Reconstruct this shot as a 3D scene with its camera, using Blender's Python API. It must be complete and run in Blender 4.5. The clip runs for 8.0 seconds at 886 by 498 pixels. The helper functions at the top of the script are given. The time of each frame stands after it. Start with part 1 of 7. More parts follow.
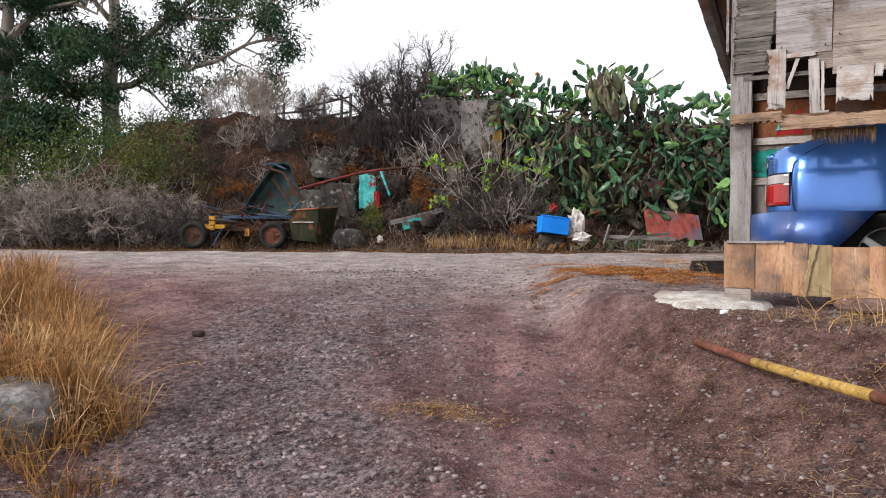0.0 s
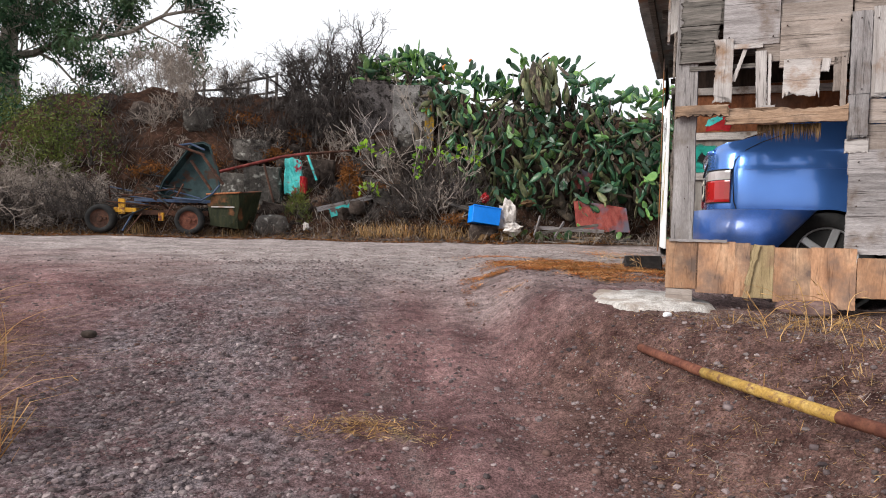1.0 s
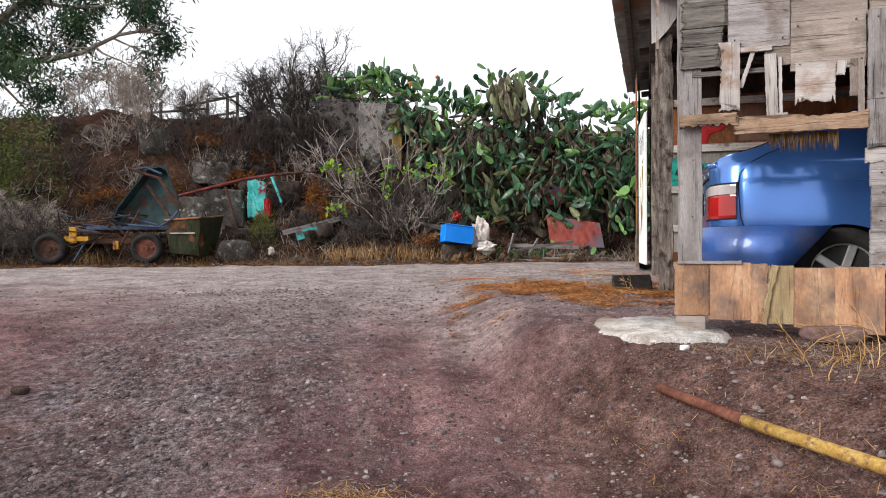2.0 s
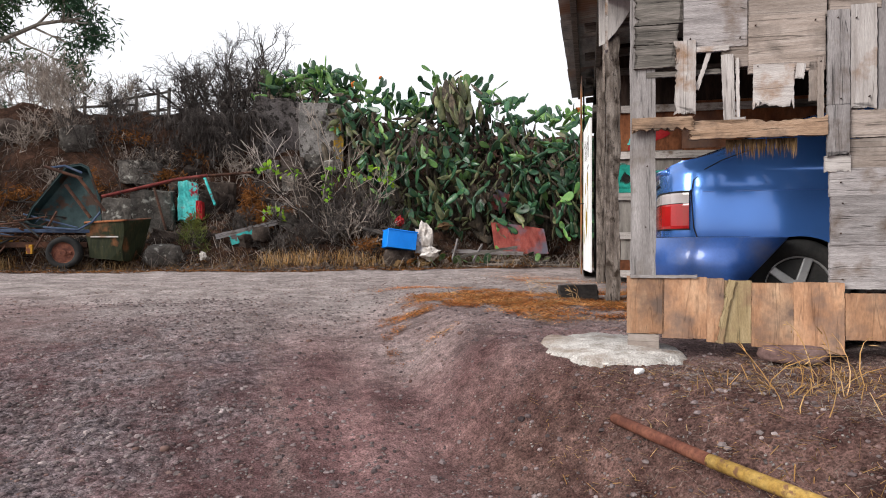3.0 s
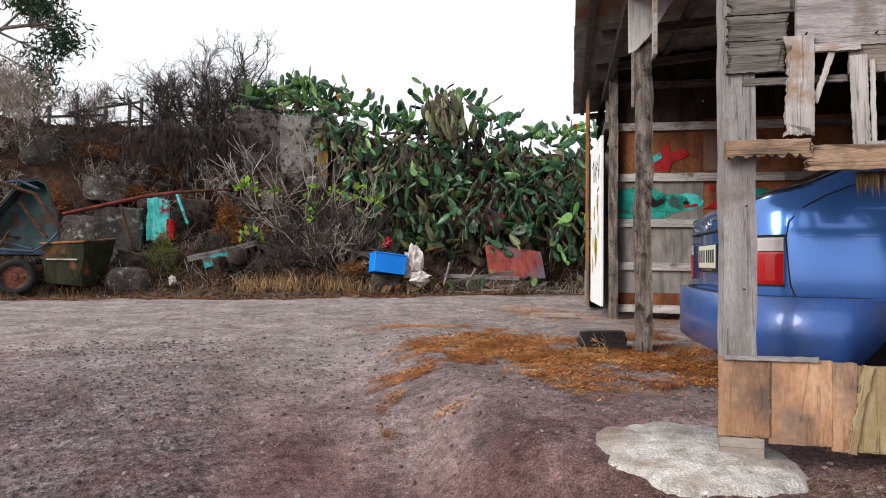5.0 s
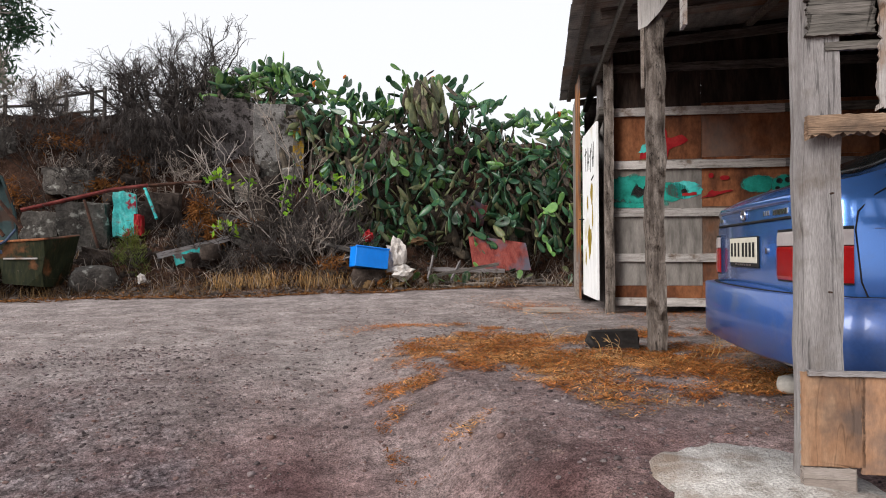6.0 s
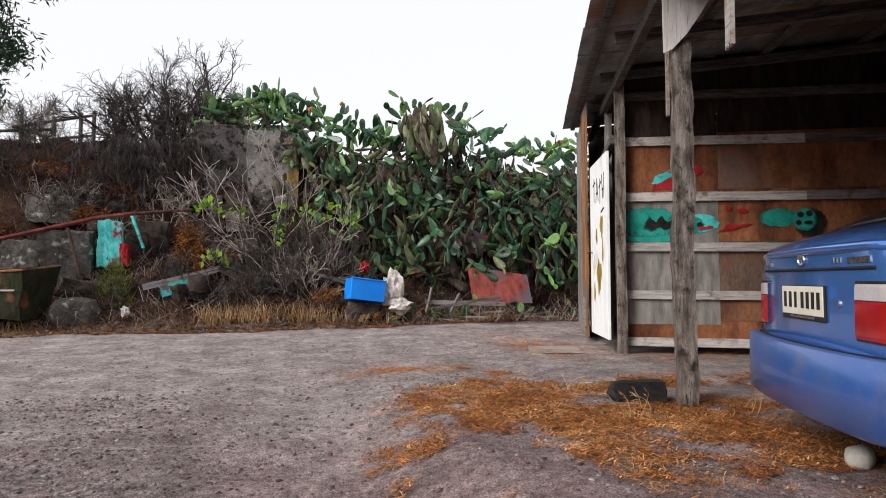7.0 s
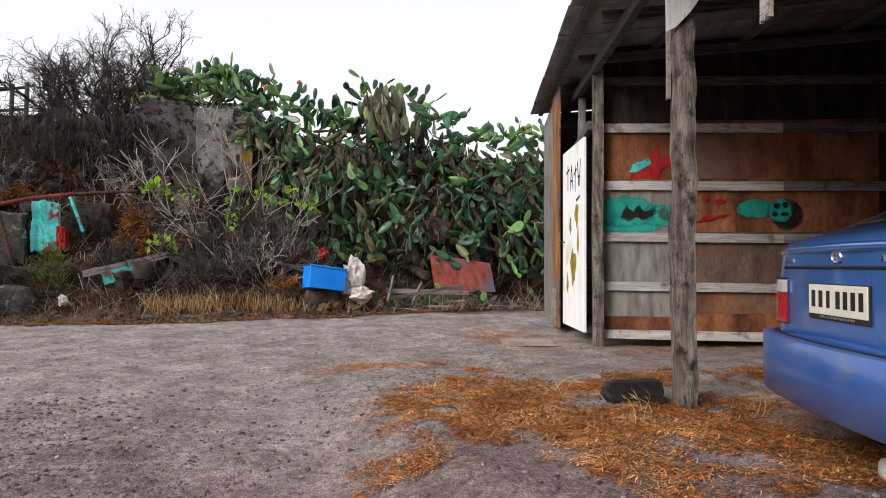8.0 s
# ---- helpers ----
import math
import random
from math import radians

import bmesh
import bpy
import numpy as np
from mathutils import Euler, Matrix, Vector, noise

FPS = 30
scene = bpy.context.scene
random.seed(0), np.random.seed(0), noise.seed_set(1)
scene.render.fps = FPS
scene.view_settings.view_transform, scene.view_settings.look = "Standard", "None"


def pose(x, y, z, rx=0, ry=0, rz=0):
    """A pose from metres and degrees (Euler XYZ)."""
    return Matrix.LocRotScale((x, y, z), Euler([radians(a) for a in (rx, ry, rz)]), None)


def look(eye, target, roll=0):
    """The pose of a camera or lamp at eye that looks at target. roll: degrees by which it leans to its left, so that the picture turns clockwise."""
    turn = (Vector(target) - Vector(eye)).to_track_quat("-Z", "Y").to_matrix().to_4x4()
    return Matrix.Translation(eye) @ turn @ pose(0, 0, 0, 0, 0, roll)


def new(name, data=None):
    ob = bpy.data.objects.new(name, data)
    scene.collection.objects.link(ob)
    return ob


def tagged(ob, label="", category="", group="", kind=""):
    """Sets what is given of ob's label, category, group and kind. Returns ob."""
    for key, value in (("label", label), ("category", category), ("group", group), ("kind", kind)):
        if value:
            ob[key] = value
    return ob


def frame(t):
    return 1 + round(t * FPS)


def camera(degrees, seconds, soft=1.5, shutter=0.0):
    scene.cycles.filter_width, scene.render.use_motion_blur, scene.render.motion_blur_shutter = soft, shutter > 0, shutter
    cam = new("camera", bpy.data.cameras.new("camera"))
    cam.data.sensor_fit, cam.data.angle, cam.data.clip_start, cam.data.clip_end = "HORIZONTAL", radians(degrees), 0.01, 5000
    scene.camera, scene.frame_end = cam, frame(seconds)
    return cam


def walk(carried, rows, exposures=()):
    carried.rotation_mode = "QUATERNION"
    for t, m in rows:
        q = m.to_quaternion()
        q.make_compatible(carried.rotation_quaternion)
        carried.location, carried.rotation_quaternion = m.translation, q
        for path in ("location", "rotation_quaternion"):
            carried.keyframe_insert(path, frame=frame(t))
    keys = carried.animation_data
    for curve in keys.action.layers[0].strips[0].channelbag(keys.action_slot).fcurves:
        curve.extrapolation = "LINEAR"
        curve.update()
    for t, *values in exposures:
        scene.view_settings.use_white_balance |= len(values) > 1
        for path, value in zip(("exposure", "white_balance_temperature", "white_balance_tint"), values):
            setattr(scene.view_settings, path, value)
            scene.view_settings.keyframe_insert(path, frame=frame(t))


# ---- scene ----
cam = camera(69.4, 8.0, soft=1.0)
PATH = [
    (0, (-0.013, -0.219, 0.354), (-0.085, 1.779, 0.321), 0.3),
    (0.5, (-0.037, -0.109, 0.335), (0.025, 1.887, 0.229), 0.8),
    (1, (-0.012, 0.134, 0.391), (0.136, 2.127, 0.321), 1.3),
    (1.5, (-0.015, 0.329, 0.429), (0.154, 2.321, 0.399), 0.8),
    (2, (-0.076, 0.568, 0.447), (0.173, 2.553, 0.432), -0.3),
    (2.2, (-0.068, 0.63, 0.472), (0.244, 2.605, 0.457), -0.7),
    (3.5, (0.062, 1.101, 0.5), (0.513, 3.05, 0.499), 0.3),
    (4, (0.01, 1.304, 0.552), (0.497, 3.243, 0.506), 0.3),
    (4.5, (0.057, 1.55, 0.593), (0.532, 3.492, 0.587), 0.4),
    (4.7, (0.09, 1.665, 0.649), (0.552, 3.61, 0.672), 0.4),
    (5.8, (0.006, 2.183, 0.709), (0.529, 4.113, 0.758), -0.1),
    (6, (0.007, 2.274, 0.722), (0.552, 4.198, 0.734), -0.4),
    (6.5, (0.046, 2.53, 0.803), (0.62, 4.444, 0.884), -0.4),
    (7, (0.042, 2.723, 0.82), (0.605, 4.64, 0.916), -0.1),
    (7.5, (-0.016, 2.934, 0.854), (0.621, 4.827, 0.942), 0.3),
    (8, (-0.057, 3.141, 0.861), (0.653, 5.01, 0.913), 0.3),
]
walk(cam, [(t, look(eye, target, roll)) for t, eye, target, roll in PATH], exposures=[(0.0, 0.22), (2.2, 0.20), (3.5, 0.13), (4.5, 0.09), (6.0, 0.0), (8.0, -0.01)])

# ---- light: a bright overcast sky, with a weak and very soft sun behind the cloud ----
SUN_EL, SUN_ROT = radians(31), radians(247)
world = bpy.data.worlds.new("overcast")
scene.world = world
world.use_nodes = True
wn, wl = world.node_tree.nodes, world.node_tree.links
wn.clear()
w_out, w_bg, w_sky = wn.new("ShaderNodeOutputWorld"), wn.new("ShaderNodeBackground"), wn.new("ShaderNodeTexSky")
w_sky.sky_type, w_sky.sun_disc, w_sky.sun_elevation, w_sky.sun_rotation = "NISHITA", False, SUN_EL, SUN_ROT
w_sky.dust_density, w_sky.air_density = 4.0, 1.0
w_bright = wn.new("ShaderNodeVectorMath")
w_bright.operation = "SCALE"
w_bright.inputs["Scale"].default_value = 0.11
w_mix = wn.new("ShaderNodeMix")
w_mix.data_type = "RGBA"
w_mix.inputs["Factor"].default_value = 0.82
w_mix.inputs["B"].default_value = (1.0, 1.0, 1.03, 1)
wl.new(w_sky.outputs["Color"], w_bright.inputs[0])
wl.new(w_bright.outputs["Vector"], w_mix.inputs["A"])
wl.new(w_mix.outputs["Result"], w_bg.inputs["Color"])
w_bg.inputs["Strength"].default_value = 1.15
wl.new(w_bg.outputs["Background"], w_out.inputs["Surface"])
sun = new("sun", bpy.data.lights.new("sun", "SUN"))
sun.data.energy, sun.data.angle, sun.data.color = 3.2, radians(30), (1.0, 0.97, 0.93)
sun.matrix_world = look((-14, -2, 9), (0, 4, 0))

# ---- materials ----


def material(name, colours, scale=(1, 1, 1), size=4.0, detail=6.0, rough=0.8, metal=0.0, bump=0.3, fine=40.0, fine_mix=0.35,
             vary=0.0, coat=0.0, stain=None, stain_size=1.2, stain_at=(0.52, 0.68), spec=0.15, bump_dist=0.01, world_space=False, island=0.0, translucent=0.0, spread=(0.3, 0.7), cracks=0.0):
    """A mottled surface: colours over coarse noise, fine grain over it, and stains with a shape of their own."""
    m = bpy.data.materials.new(name)
    m.use_nodes = True
    nt = m.node_tree
    n, l = nt.nodes, nt.links
    bsdf = n["Principled BSDF"]
    src = n.new("ShaderNodeNewGeometry") if world_space else n.new("ShaderNodeTexCoord")
    co = src.outputs["Position"] if world_space else src.outputs["Object"]
    info = n.new("ShaderNodeObjectInfo")
    mp = n.new("ShaderNodeMapping")
    mp.inputs["Scale"].default_value = scale
    l.new(co, mp.inputs["Vector"])
    vec = mp.outputs["Vector"]
    if not world_space:
        add = n.new("ShaderNodeVectorMath")
        add.operation = "MULTIPLY_ADD"
        add.inputs[1].default_value = (17.3, 31.7, 11.9)
        comb = n.new("ShaderNodeCombineXYZ")
        for k in range(3):
            l.new(info.outputs["Random"], comb.inputs[k])
        l.new(comb.outputs["Vector"], add.inputs[0])
        l.new(vec, add.inputs[2])
        vec = add.outputs["Vector"]

    iso = n.new("ShaderNodeVectorMath")
    iso.operation = "MULTIPLY_ADD"
    iso.inputs[1].default_value = (23.1, 9.7, 41.3)
    both = n.new("ShaderNodeCombineXYZ")
    for k in range(3):
        l.new(info.outputs["Random"], both.inputs[k])
    l.new(both.outputs["Vector"], iso.inputs[0])
    l.new(co, iso.inputs[2])

    def noise_at(sz, det=6.0, even=False):
        t = n.new("ShaderNodeTexNoise")
        t.inputs["Scale"].default_value, t.inputs["Detail"].default_value, t.inputs["Roughness"].default_value = sz, det, 0.6
        l.new(iso.outputs["Vector"] if even else vec, t.inputs["Vector"])
        return t.outputs["Fac"]
    coarse, grain = noise_at(size, detail), noise_at(fine, 4)
    ramp = n.new("ShaderNodeValToRGB")
    e = ramp.color_ramp.elements
    while len(e) < len(colours):
        e.new(0.5)
    for i, c in enumerate(colours):
        e[i].position = spread[0] + (spread[1] - spread[0]) * i / max(1, len(colours) - 1)
        e[i].color = (*c, 1)
    l.new(coarse, ramp.inputs["Fac"])
    col = ramp.outputs["Color"]
    g = n.new("ShaderNodeMapRange")
    g.inputs["From Min"].default_value, g.inputs["From Max"].default_value = 0.3, 0.7
    g.inputs["To Min"].default_value, g.inputs["To Max"].default_value = 1 - fine_mix, 1 + fine_mix
    l.new(grain, g.inputs["Value"])
    sc = n.new("ShaderNodeVectorMath")
    sc.operation = "SCALE"
    l.new(col, sc.inputs[0])
    l.new(g.outputs["Result"], sc.inputs["Scale"])
    col = sc.outputs["Vector"]
    if stain:
        sn = noise_at(stain_size * (6 if max(scale) > 6 else 1), 8, True)
        smp = n.new("ShaderNodeMapRange")
        smp.inputs["From Min"].default_value, smp.inputs["From Max"].default_value = stain_at
        l.new(sn, smp.inputs["Value"])
        mx = n.new("ShaderNodeMix")
        mx.data_type = "RGBA"
        l.new(smp.outputs["Result"], mx.inputs["Factor"])
        l.new(col, mx.inputs["A"])
        mx.inputs["B"].default_value = (*stain, 1)
        col = mx.outputs["Result"]
    if cracks:
        # thin dark checks that run with the grain
        cm = n.new("ShaderNodeMapping")
        cm.inputs["Scale"].default_value = tuple(0.22 if v == min(scale) else 0.95 for v in scale)
        l.new(vec, cm.inputs["Vector"])
        ct = n.new("ShaderNodeTexNoise")
        ct.inputs["Scale"].default_value, ct.inputs["Detail"].default_value = 3.0, 3.0
        l.new(cm.outputs["Vector"], ct.inputs["Vector"])
        off = n.new("ShaderNodeMath")
        off.operation = "SUBTRACT"
        off.inputs[1].default_value = 0.5
        l.new(ct.outputs["Fac"], off.inputs[0])
        ab = n.new("ShaderNodeMath")
        ab.operation = "ABSOLUTE"
        l.new(off.outputs["Value"], ab.inputs[0])
        ck = n.new("ShaderNodeMapRange")
        ck.inputs["From Min"].default_value, ck.inputs["From Max"].default_value = 0.002, 0.012
        ck.inputs["To Min"].default_value, ck.inputs["To Max"].default_value = 1 - cracks, 1.0
        l.new(ab.outputs["Value"], ck.inputs["Value"])
        s3 = n.new("ShaderNodeVectorMath")
        s3.operation = "SCALE"
        l.new(col, s3.inputs[0])
        l.new(ck.outputs["Result"], s3.inputs["Scale"])
        col = s3.outputs["Vector"]
    if vary or island:
        rnd = n.new("ShaderNodeNewGeometry").outputs["Random Per Island"] if island else info.outputs["Random"]
        amt = island or vary
        vr = n.new("ShaderNodeMapRange")
        vr.inputs["To Min"].default_value, vr.inputs["To Max"].default_value = 1 - amt, 1 + amt
        l.new(rnd, vr.inputs["Value"])
        s2 = n.new("ShaderNodeVectorMath")
        s2.operation = "SCALE"
        l.new(col, s2.inputs[0])
        l.new(vr.outputs["Result"], s2.inputs["Scale"])
        col = s2.outputs["Vector"]
    l.new(col, bsdf.inputs["Base Color"])
    rr = n.new("ShaderNodeMapRange")
    rr.inputs["To Min"].default_value, rr.inputs["To Max"].default_value = max(0.02, rough - 0.12), min(1.0, rough + 0.12)
    l.new(grain, rr.inputs["Value"])
    l.new(rr.outputs["Result"], bsdf.inputs["Roughness"])
    bsdf.inputs["Metallic"].default_value = metal
    bsdf.inputs["Coat Weight"].default_value = coat
    bsdf.inputs["Coat Roughness"].default_value = 0.08
    bsdf.inputs["Specular IOR Level"].default_value = spec
    if bump:
        mixh = n.new("ShaderNodeMath")
        mixh.operation = "MULTIPLY_ADD"
        mixh.inputs[1].default_value = 0.5
        l.new(grain, mixh.inputs[0])
        l.new(coarse, mixh.inputs[2])
        b = n.new("ShaderNodeBump")
        b.inputs["Strength"].default_value, b.inputs["Distance"].default_value = bump, bump_dist
        l.new(mixh.outputs["Value"], b.inputs["Height"])
        l.new(b.outputs["Normal"], bsdf.inputs["Normal"])
    if translucent:
        tr, ms = n.new("ShaderNodeBsdfTranslucent"), n.new("ShaderNodeMixShader")
        l.new(col, tr.inputs["Color"])
        ms.inputs["Fac"].default_value = translucent
        l.new(bsdf.outputs["BSDF"], ms.inputs[1])
        l.new(tr.outputs["BSDF"], ms.inputs[2])
        l.new(ms.outputs["Shader"], n["Material Output"].inputs["Surface"])
    return m


GRAIN = (1.2, 10, 10)
M_GREY = material("weathered_grey_wood", [(0.085, 0.074, 0.072), (0.265, 0.244, 0.243), (0.41, 0.385, 0.384)], GRAIN, 3, 8, 0.85, bump=0.6, fine=35, fine_mix=0.22, vary=0.22, stain=(0.13, 0.095, 0.075), stain_size=0.8, spread=(0.16, 0.80), cracks=0.7)
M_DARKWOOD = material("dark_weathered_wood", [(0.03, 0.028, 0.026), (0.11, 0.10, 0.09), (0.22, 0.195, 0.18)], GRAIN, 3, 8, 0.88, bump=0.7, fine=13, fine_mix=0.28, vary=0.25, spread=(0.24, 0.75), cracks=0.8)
M_BROWN = material("brown_wood", [(0.12, 0.088, 0.07), (0.285, 0.237, 0.208), (0.41, 0.36, 0.33)], GRAIN, 2.5, 8, 0.8, bump=0.5, fine=35, fine_mix=0.2, vary=0.2, stain=(0.15, 0.125, 0.11), stain_size=0.9, spread=(0.16, 0.82), cracks=0.65)
M_PLY = material("stained_plywood", [(0.13, 0.062, 0.036), (0.35, 0.195, 0.115), (0.52, 0.355, 0.235)], (1.6, 4.5, 4.5), 1.8, 10, 0.75, bump=0.45, fine=22, fine_mix=0.2, vary=0.28, stain=(0.15, 0.105, 0.085), stain_size=5.0, stain_at=(0.47, 0.66), spread=(0.22, 0.78), cracks=0.3)
M_PALE = material("bleached_torn_wood", [(0.22, 0.188, 0.172), (0.43, 0.396, 0.382), (0.60, 0.565, 0.55)], GRAIN, 3, 8, 0.85, bump=0.6, fine=35, fine_mix=0.12, vary=0.15, stain=(0.27, 0.17, 0.11), stain_size=0.9, stain_at=(0.53, 0.68), spread=(0.12, 0.88), cracks=0.5)
M_POST = material("old_post_wood", [(0.10, 0.088, 0.084), (0.255, 0.237, 0.235), (0.385, 0.363, 0.36)], (8, 8, 1.0), 2.2, 10, 0.88, bump=0.6, fine=40, fine_mix=0.25, vary=0.1, stain=(0.14, 0.115, 0.098), stain_size=1.0, stain_at=(0.52, 0.72), spread=(0.10, 0.90), cracks=0.5)
M_POSTDARK = material("dark_old_post_wood", [(0.026, 0.02, 0.017), (0.19, 0.158, 0.138), (0.40, 0.35, 0.315)], (9, 9, 1.6), 2.4, 11, 0.88, bump=1.0, fine=30, fine_mix=0.35, vary=0.1, stain=(0.05, 0.036, 0.028), stain_size=1.4, stain_at=(0.54, 0.68), spread=(0.28, 0.72), bump_dist=0.03, cracks=0.85)
M_MOSSY = material("greenish_stained_wood", [(0.17, 0.12, 0.06), (0.31, 0.235, 0.13), (0.43, 0.34, 0.21)], GRAIN, 3, 8, 0.85, bump=0.4, fine=45, fine_mix=0.22, stain=(0.25, 0.16, 0.10), stain_size=0.9, spread=(0.2, 0.8), cracks=0.5)
M_RAIL = material("orange_brown_split_wood", [(0.13, 0.08, 0.055), (0.30, 0.20, 0.135), (0.44, 0.33, 0.25)], GRAIN, 2.5, 8, 0.8, bump=0.6, fine=35, fine_mix=0.25, vary=0.1, stain=(0.12, 0.085, 0.065), stain_size=1.1, stain_at=(0.5, 0.66), spread=(0.2, 0.8), cracks=0.8)
M_ORANGERUST = material("orange_streaked_rust", [(0.07, 0.04, 0.03), (0.26, 0.11, 0.045), (0.42, 0.21, 0.09)], (1.2, 6, 6), 1.4, 9, 0.8, 0.1, 0.2, fine=14, fine_mix=0.3, stain=(0.15, 0.14, 0.14), stain_size=1.0, stain_at=(0.52, 0.62))
M_RUST = material("rusty_sheet", [(0.05, 0.022, 0.016), (0.19, 0.072, 0.034), (0.33, 0.14, 0.066)], (2.2, 2.2, 1.1), 1.3, 11, 0.75, 0.2, 0.2, fine=14, fine_mix=0.3, vary=0.3, stain=(0.16, 0.14, 0.13), stain_size=0.5, stain_at=(0.5, 0.75))
M_GREYSHEET = material("dull_zinc_sheet", [(0.13, 0.118, 0.11), (0.235, 0.215, 0.20), (0.32, 0.295, 0.275)], (6, 2, 1.2), 2.2, 8, 0.65, 0.25, 0.15, fine=18, fine_mix=0.15, vary=0.12, stain=(0.16, 0.09, 0.05), stain_size=0.8, stain_at=(0.56, 0.75))
M_ROOF = material("weathered_corrugated_iron", [(0.10, 0.10, 0.10), (0.20, 0.195, 0.19), (0.28, 0.26, 0.24)], (3, 1, 3), 2.0, 7, 0.6, 0.5, 0.1, fine=20, fine_mix=0.2, vary=0.1, stain=(0.16, 0.09, 0.06), stain_size=0.7)
M_DIMRUST = material("dull_brown_rust", [(0.06, 0.04, 0.033), (0.13, 0.085, 0.065), (0.22, 0.14, 0.10)], (3, 3, 1.0), 1.4, 11, 0.75, 0.2, 0.2, fine=14, fine_mix=0.3, stain=(0.20, 0.085, 0.04), stain_size=1.2, stain_at=(0.52, 0.66))
M_FASCIA = material("whitish_bleached_board", [(0.36, 0.33, 0.31), (0.56, 0.53, 0.515), (0.70, 0.67, 0.655)], (8, 8, 1.0), 3, 8, 0.85, bump=0.4, fine=35, fine_mix=0.15, spread=(0.2, 0.8), cracks=0.5)
# near-black sheet colour that holds the shade deep inside the bay
M_SHADESHEET = material("shade_dark_sheet", [(0.012, 0.009, 0.008), (0.035, 0.024, 0.02), (0.07, 0.045, 0.035)], (5, 5, 1.0), 1.5, 9, 0.85, 0.1, 0.15, fine=9, fine_mix=0.35, vary=0.2)
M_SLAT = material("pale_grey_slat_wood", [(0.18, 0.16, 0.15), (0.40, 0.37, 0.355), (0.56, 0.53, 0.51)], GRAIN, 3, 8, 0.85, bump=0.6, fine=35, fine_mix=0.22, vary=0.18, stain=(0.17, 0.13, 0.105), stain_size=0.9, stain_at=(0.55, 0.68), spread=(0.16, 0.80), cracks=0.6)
M_WHITE = material("chalky_white_paint", [(0.72, 0.73, 0.73), (0.84, 0.85, 0.86), (0.87, 0.88, 0.89)], (3, 3, 1), 3, 8, 0.6, bump=0.15, fine=30, fine_mix=0.05, stain=(0.50, 0.45, 0.26), stain_size=1.6, stain_at=(0.56, 0.72))
M_CONCRETE = material("pale_cement", [(0.28, 0.25, 0.22), (0.50, 0.47, 0.445), (0.64, 0.61, 0.58)], (1, 1, 1), 16, 9, 0.9, bump=1.0, fine=120, fine_mix=0.4, bump_dist=0.02, stain=(0.26, 0.20, 0.16), stain_size=4, stain_at=(0.48, 0.66))
M_CAR = material("metallic_blue_paint", [(0.060, 0.185, 0.56), (0.075, 0.215, 0.62), (0.09, 0.24, 0.66)], (1, 1, 1), 1.5, 4, 0.22, 0.62, 0, fine=300, fine_mix=0.06, coat=1.0, stain=(0.12, 0.14, 0.2), stain_size=2.2, stain_at=(0.6, 0.95), spec=0.5)
M_BUMPER = material("dusty_blue_bumper", [(0.030, 0.088, 0.31), (0.042, 0.11, 0.36), (0.070, 0.125, 0.31)], (1, 1, 1), 3, 8, 0.36, 0.35, 0, fine=80, fine_mix=0.1, coat=0.5, stain=(0.17, 0.17, 0.22), stain_size=5, stain_at=(0.52, 0.9), spec=0.5)
M_BLACK = material("black_rubber", [(0.012, 0.012, 0.013), (0.02, 0.02, 0.02), (0.03, 0.028, 0.027)], (1, 1, 1), 8, 6, 0.75, bump=0.2, fine=80, fine_mix=0.2)
M_CHROME = material("dull_chrome", [(0.5, 0.5, 0.52), (0.62, 0.62, 0.63), (0.7, 0.7, 0.7)], (1, 1, 1), 8, 3, 0.28, 1.0, 0, fine=50, fine_mix=0.05, spec=0.5)
M_ALLOY = material("grey_alloy", [(0.34, 0.34, 0.345), (0.42, 0.42, 0.425), (0.50, 0.50, 0.505)], (1, 1, 1), 8, 3, 0.4, 0.7, 0, fine=50, fine_mix=0.08, spec=0.5)
M_LAMP_R = material("red_lamp_lens", [(0.24, 0.003, 0.005), (0.34, 0.006, 0.008), (0.42, 0.012, 0.012)], (1, 1, 1), 3, 2, 0.15, 0, 0, fine=60, fine_mix=0.05, coat=0.6, spec=0.5)
M_LAMP_W = material("clear_lamp_lens", [(0.38, 0.34, 0.34), (0.46, 0.42, 0.42), (0.54, 0.50, 0.50)], (1, 1, 1), 3, 2, 0.15, 0, 0, fine=60, fine_mix=0.05, coat=0.6, spec=0.5)
M_PLATE = material("cream_plate", [(0.55, 0.52, 0.43), (0.62, 0.59, 0.5), (0.66, 0.64, 0.55)], (1, 1, 1), 6, 4, 0.5, bump=0, fine=40, fine_mix=0.06, spec=0.5)
M_CARGLASS = material("dusty_dark_glass", [(0.02, 0.022, 0.025), (0.03, 0.032, 0.035), (0.05, 0.05, 0.05)], (1, 1, 1), 3, 5, 0.12, 0, 0, fine=90, fine_mix=0.2, coat=0.5, spec=0.5)
M_IRONNAIL = material("rusty_nail_iron", [(0.02, 0.014, 0.012), (0.05, 0.03, 0.022), (0.09, 0.05, 0.035)], (1, 1, 1), 30, 4, 0.7, 0.4, 0, fine=60, fine_mix=0.2)


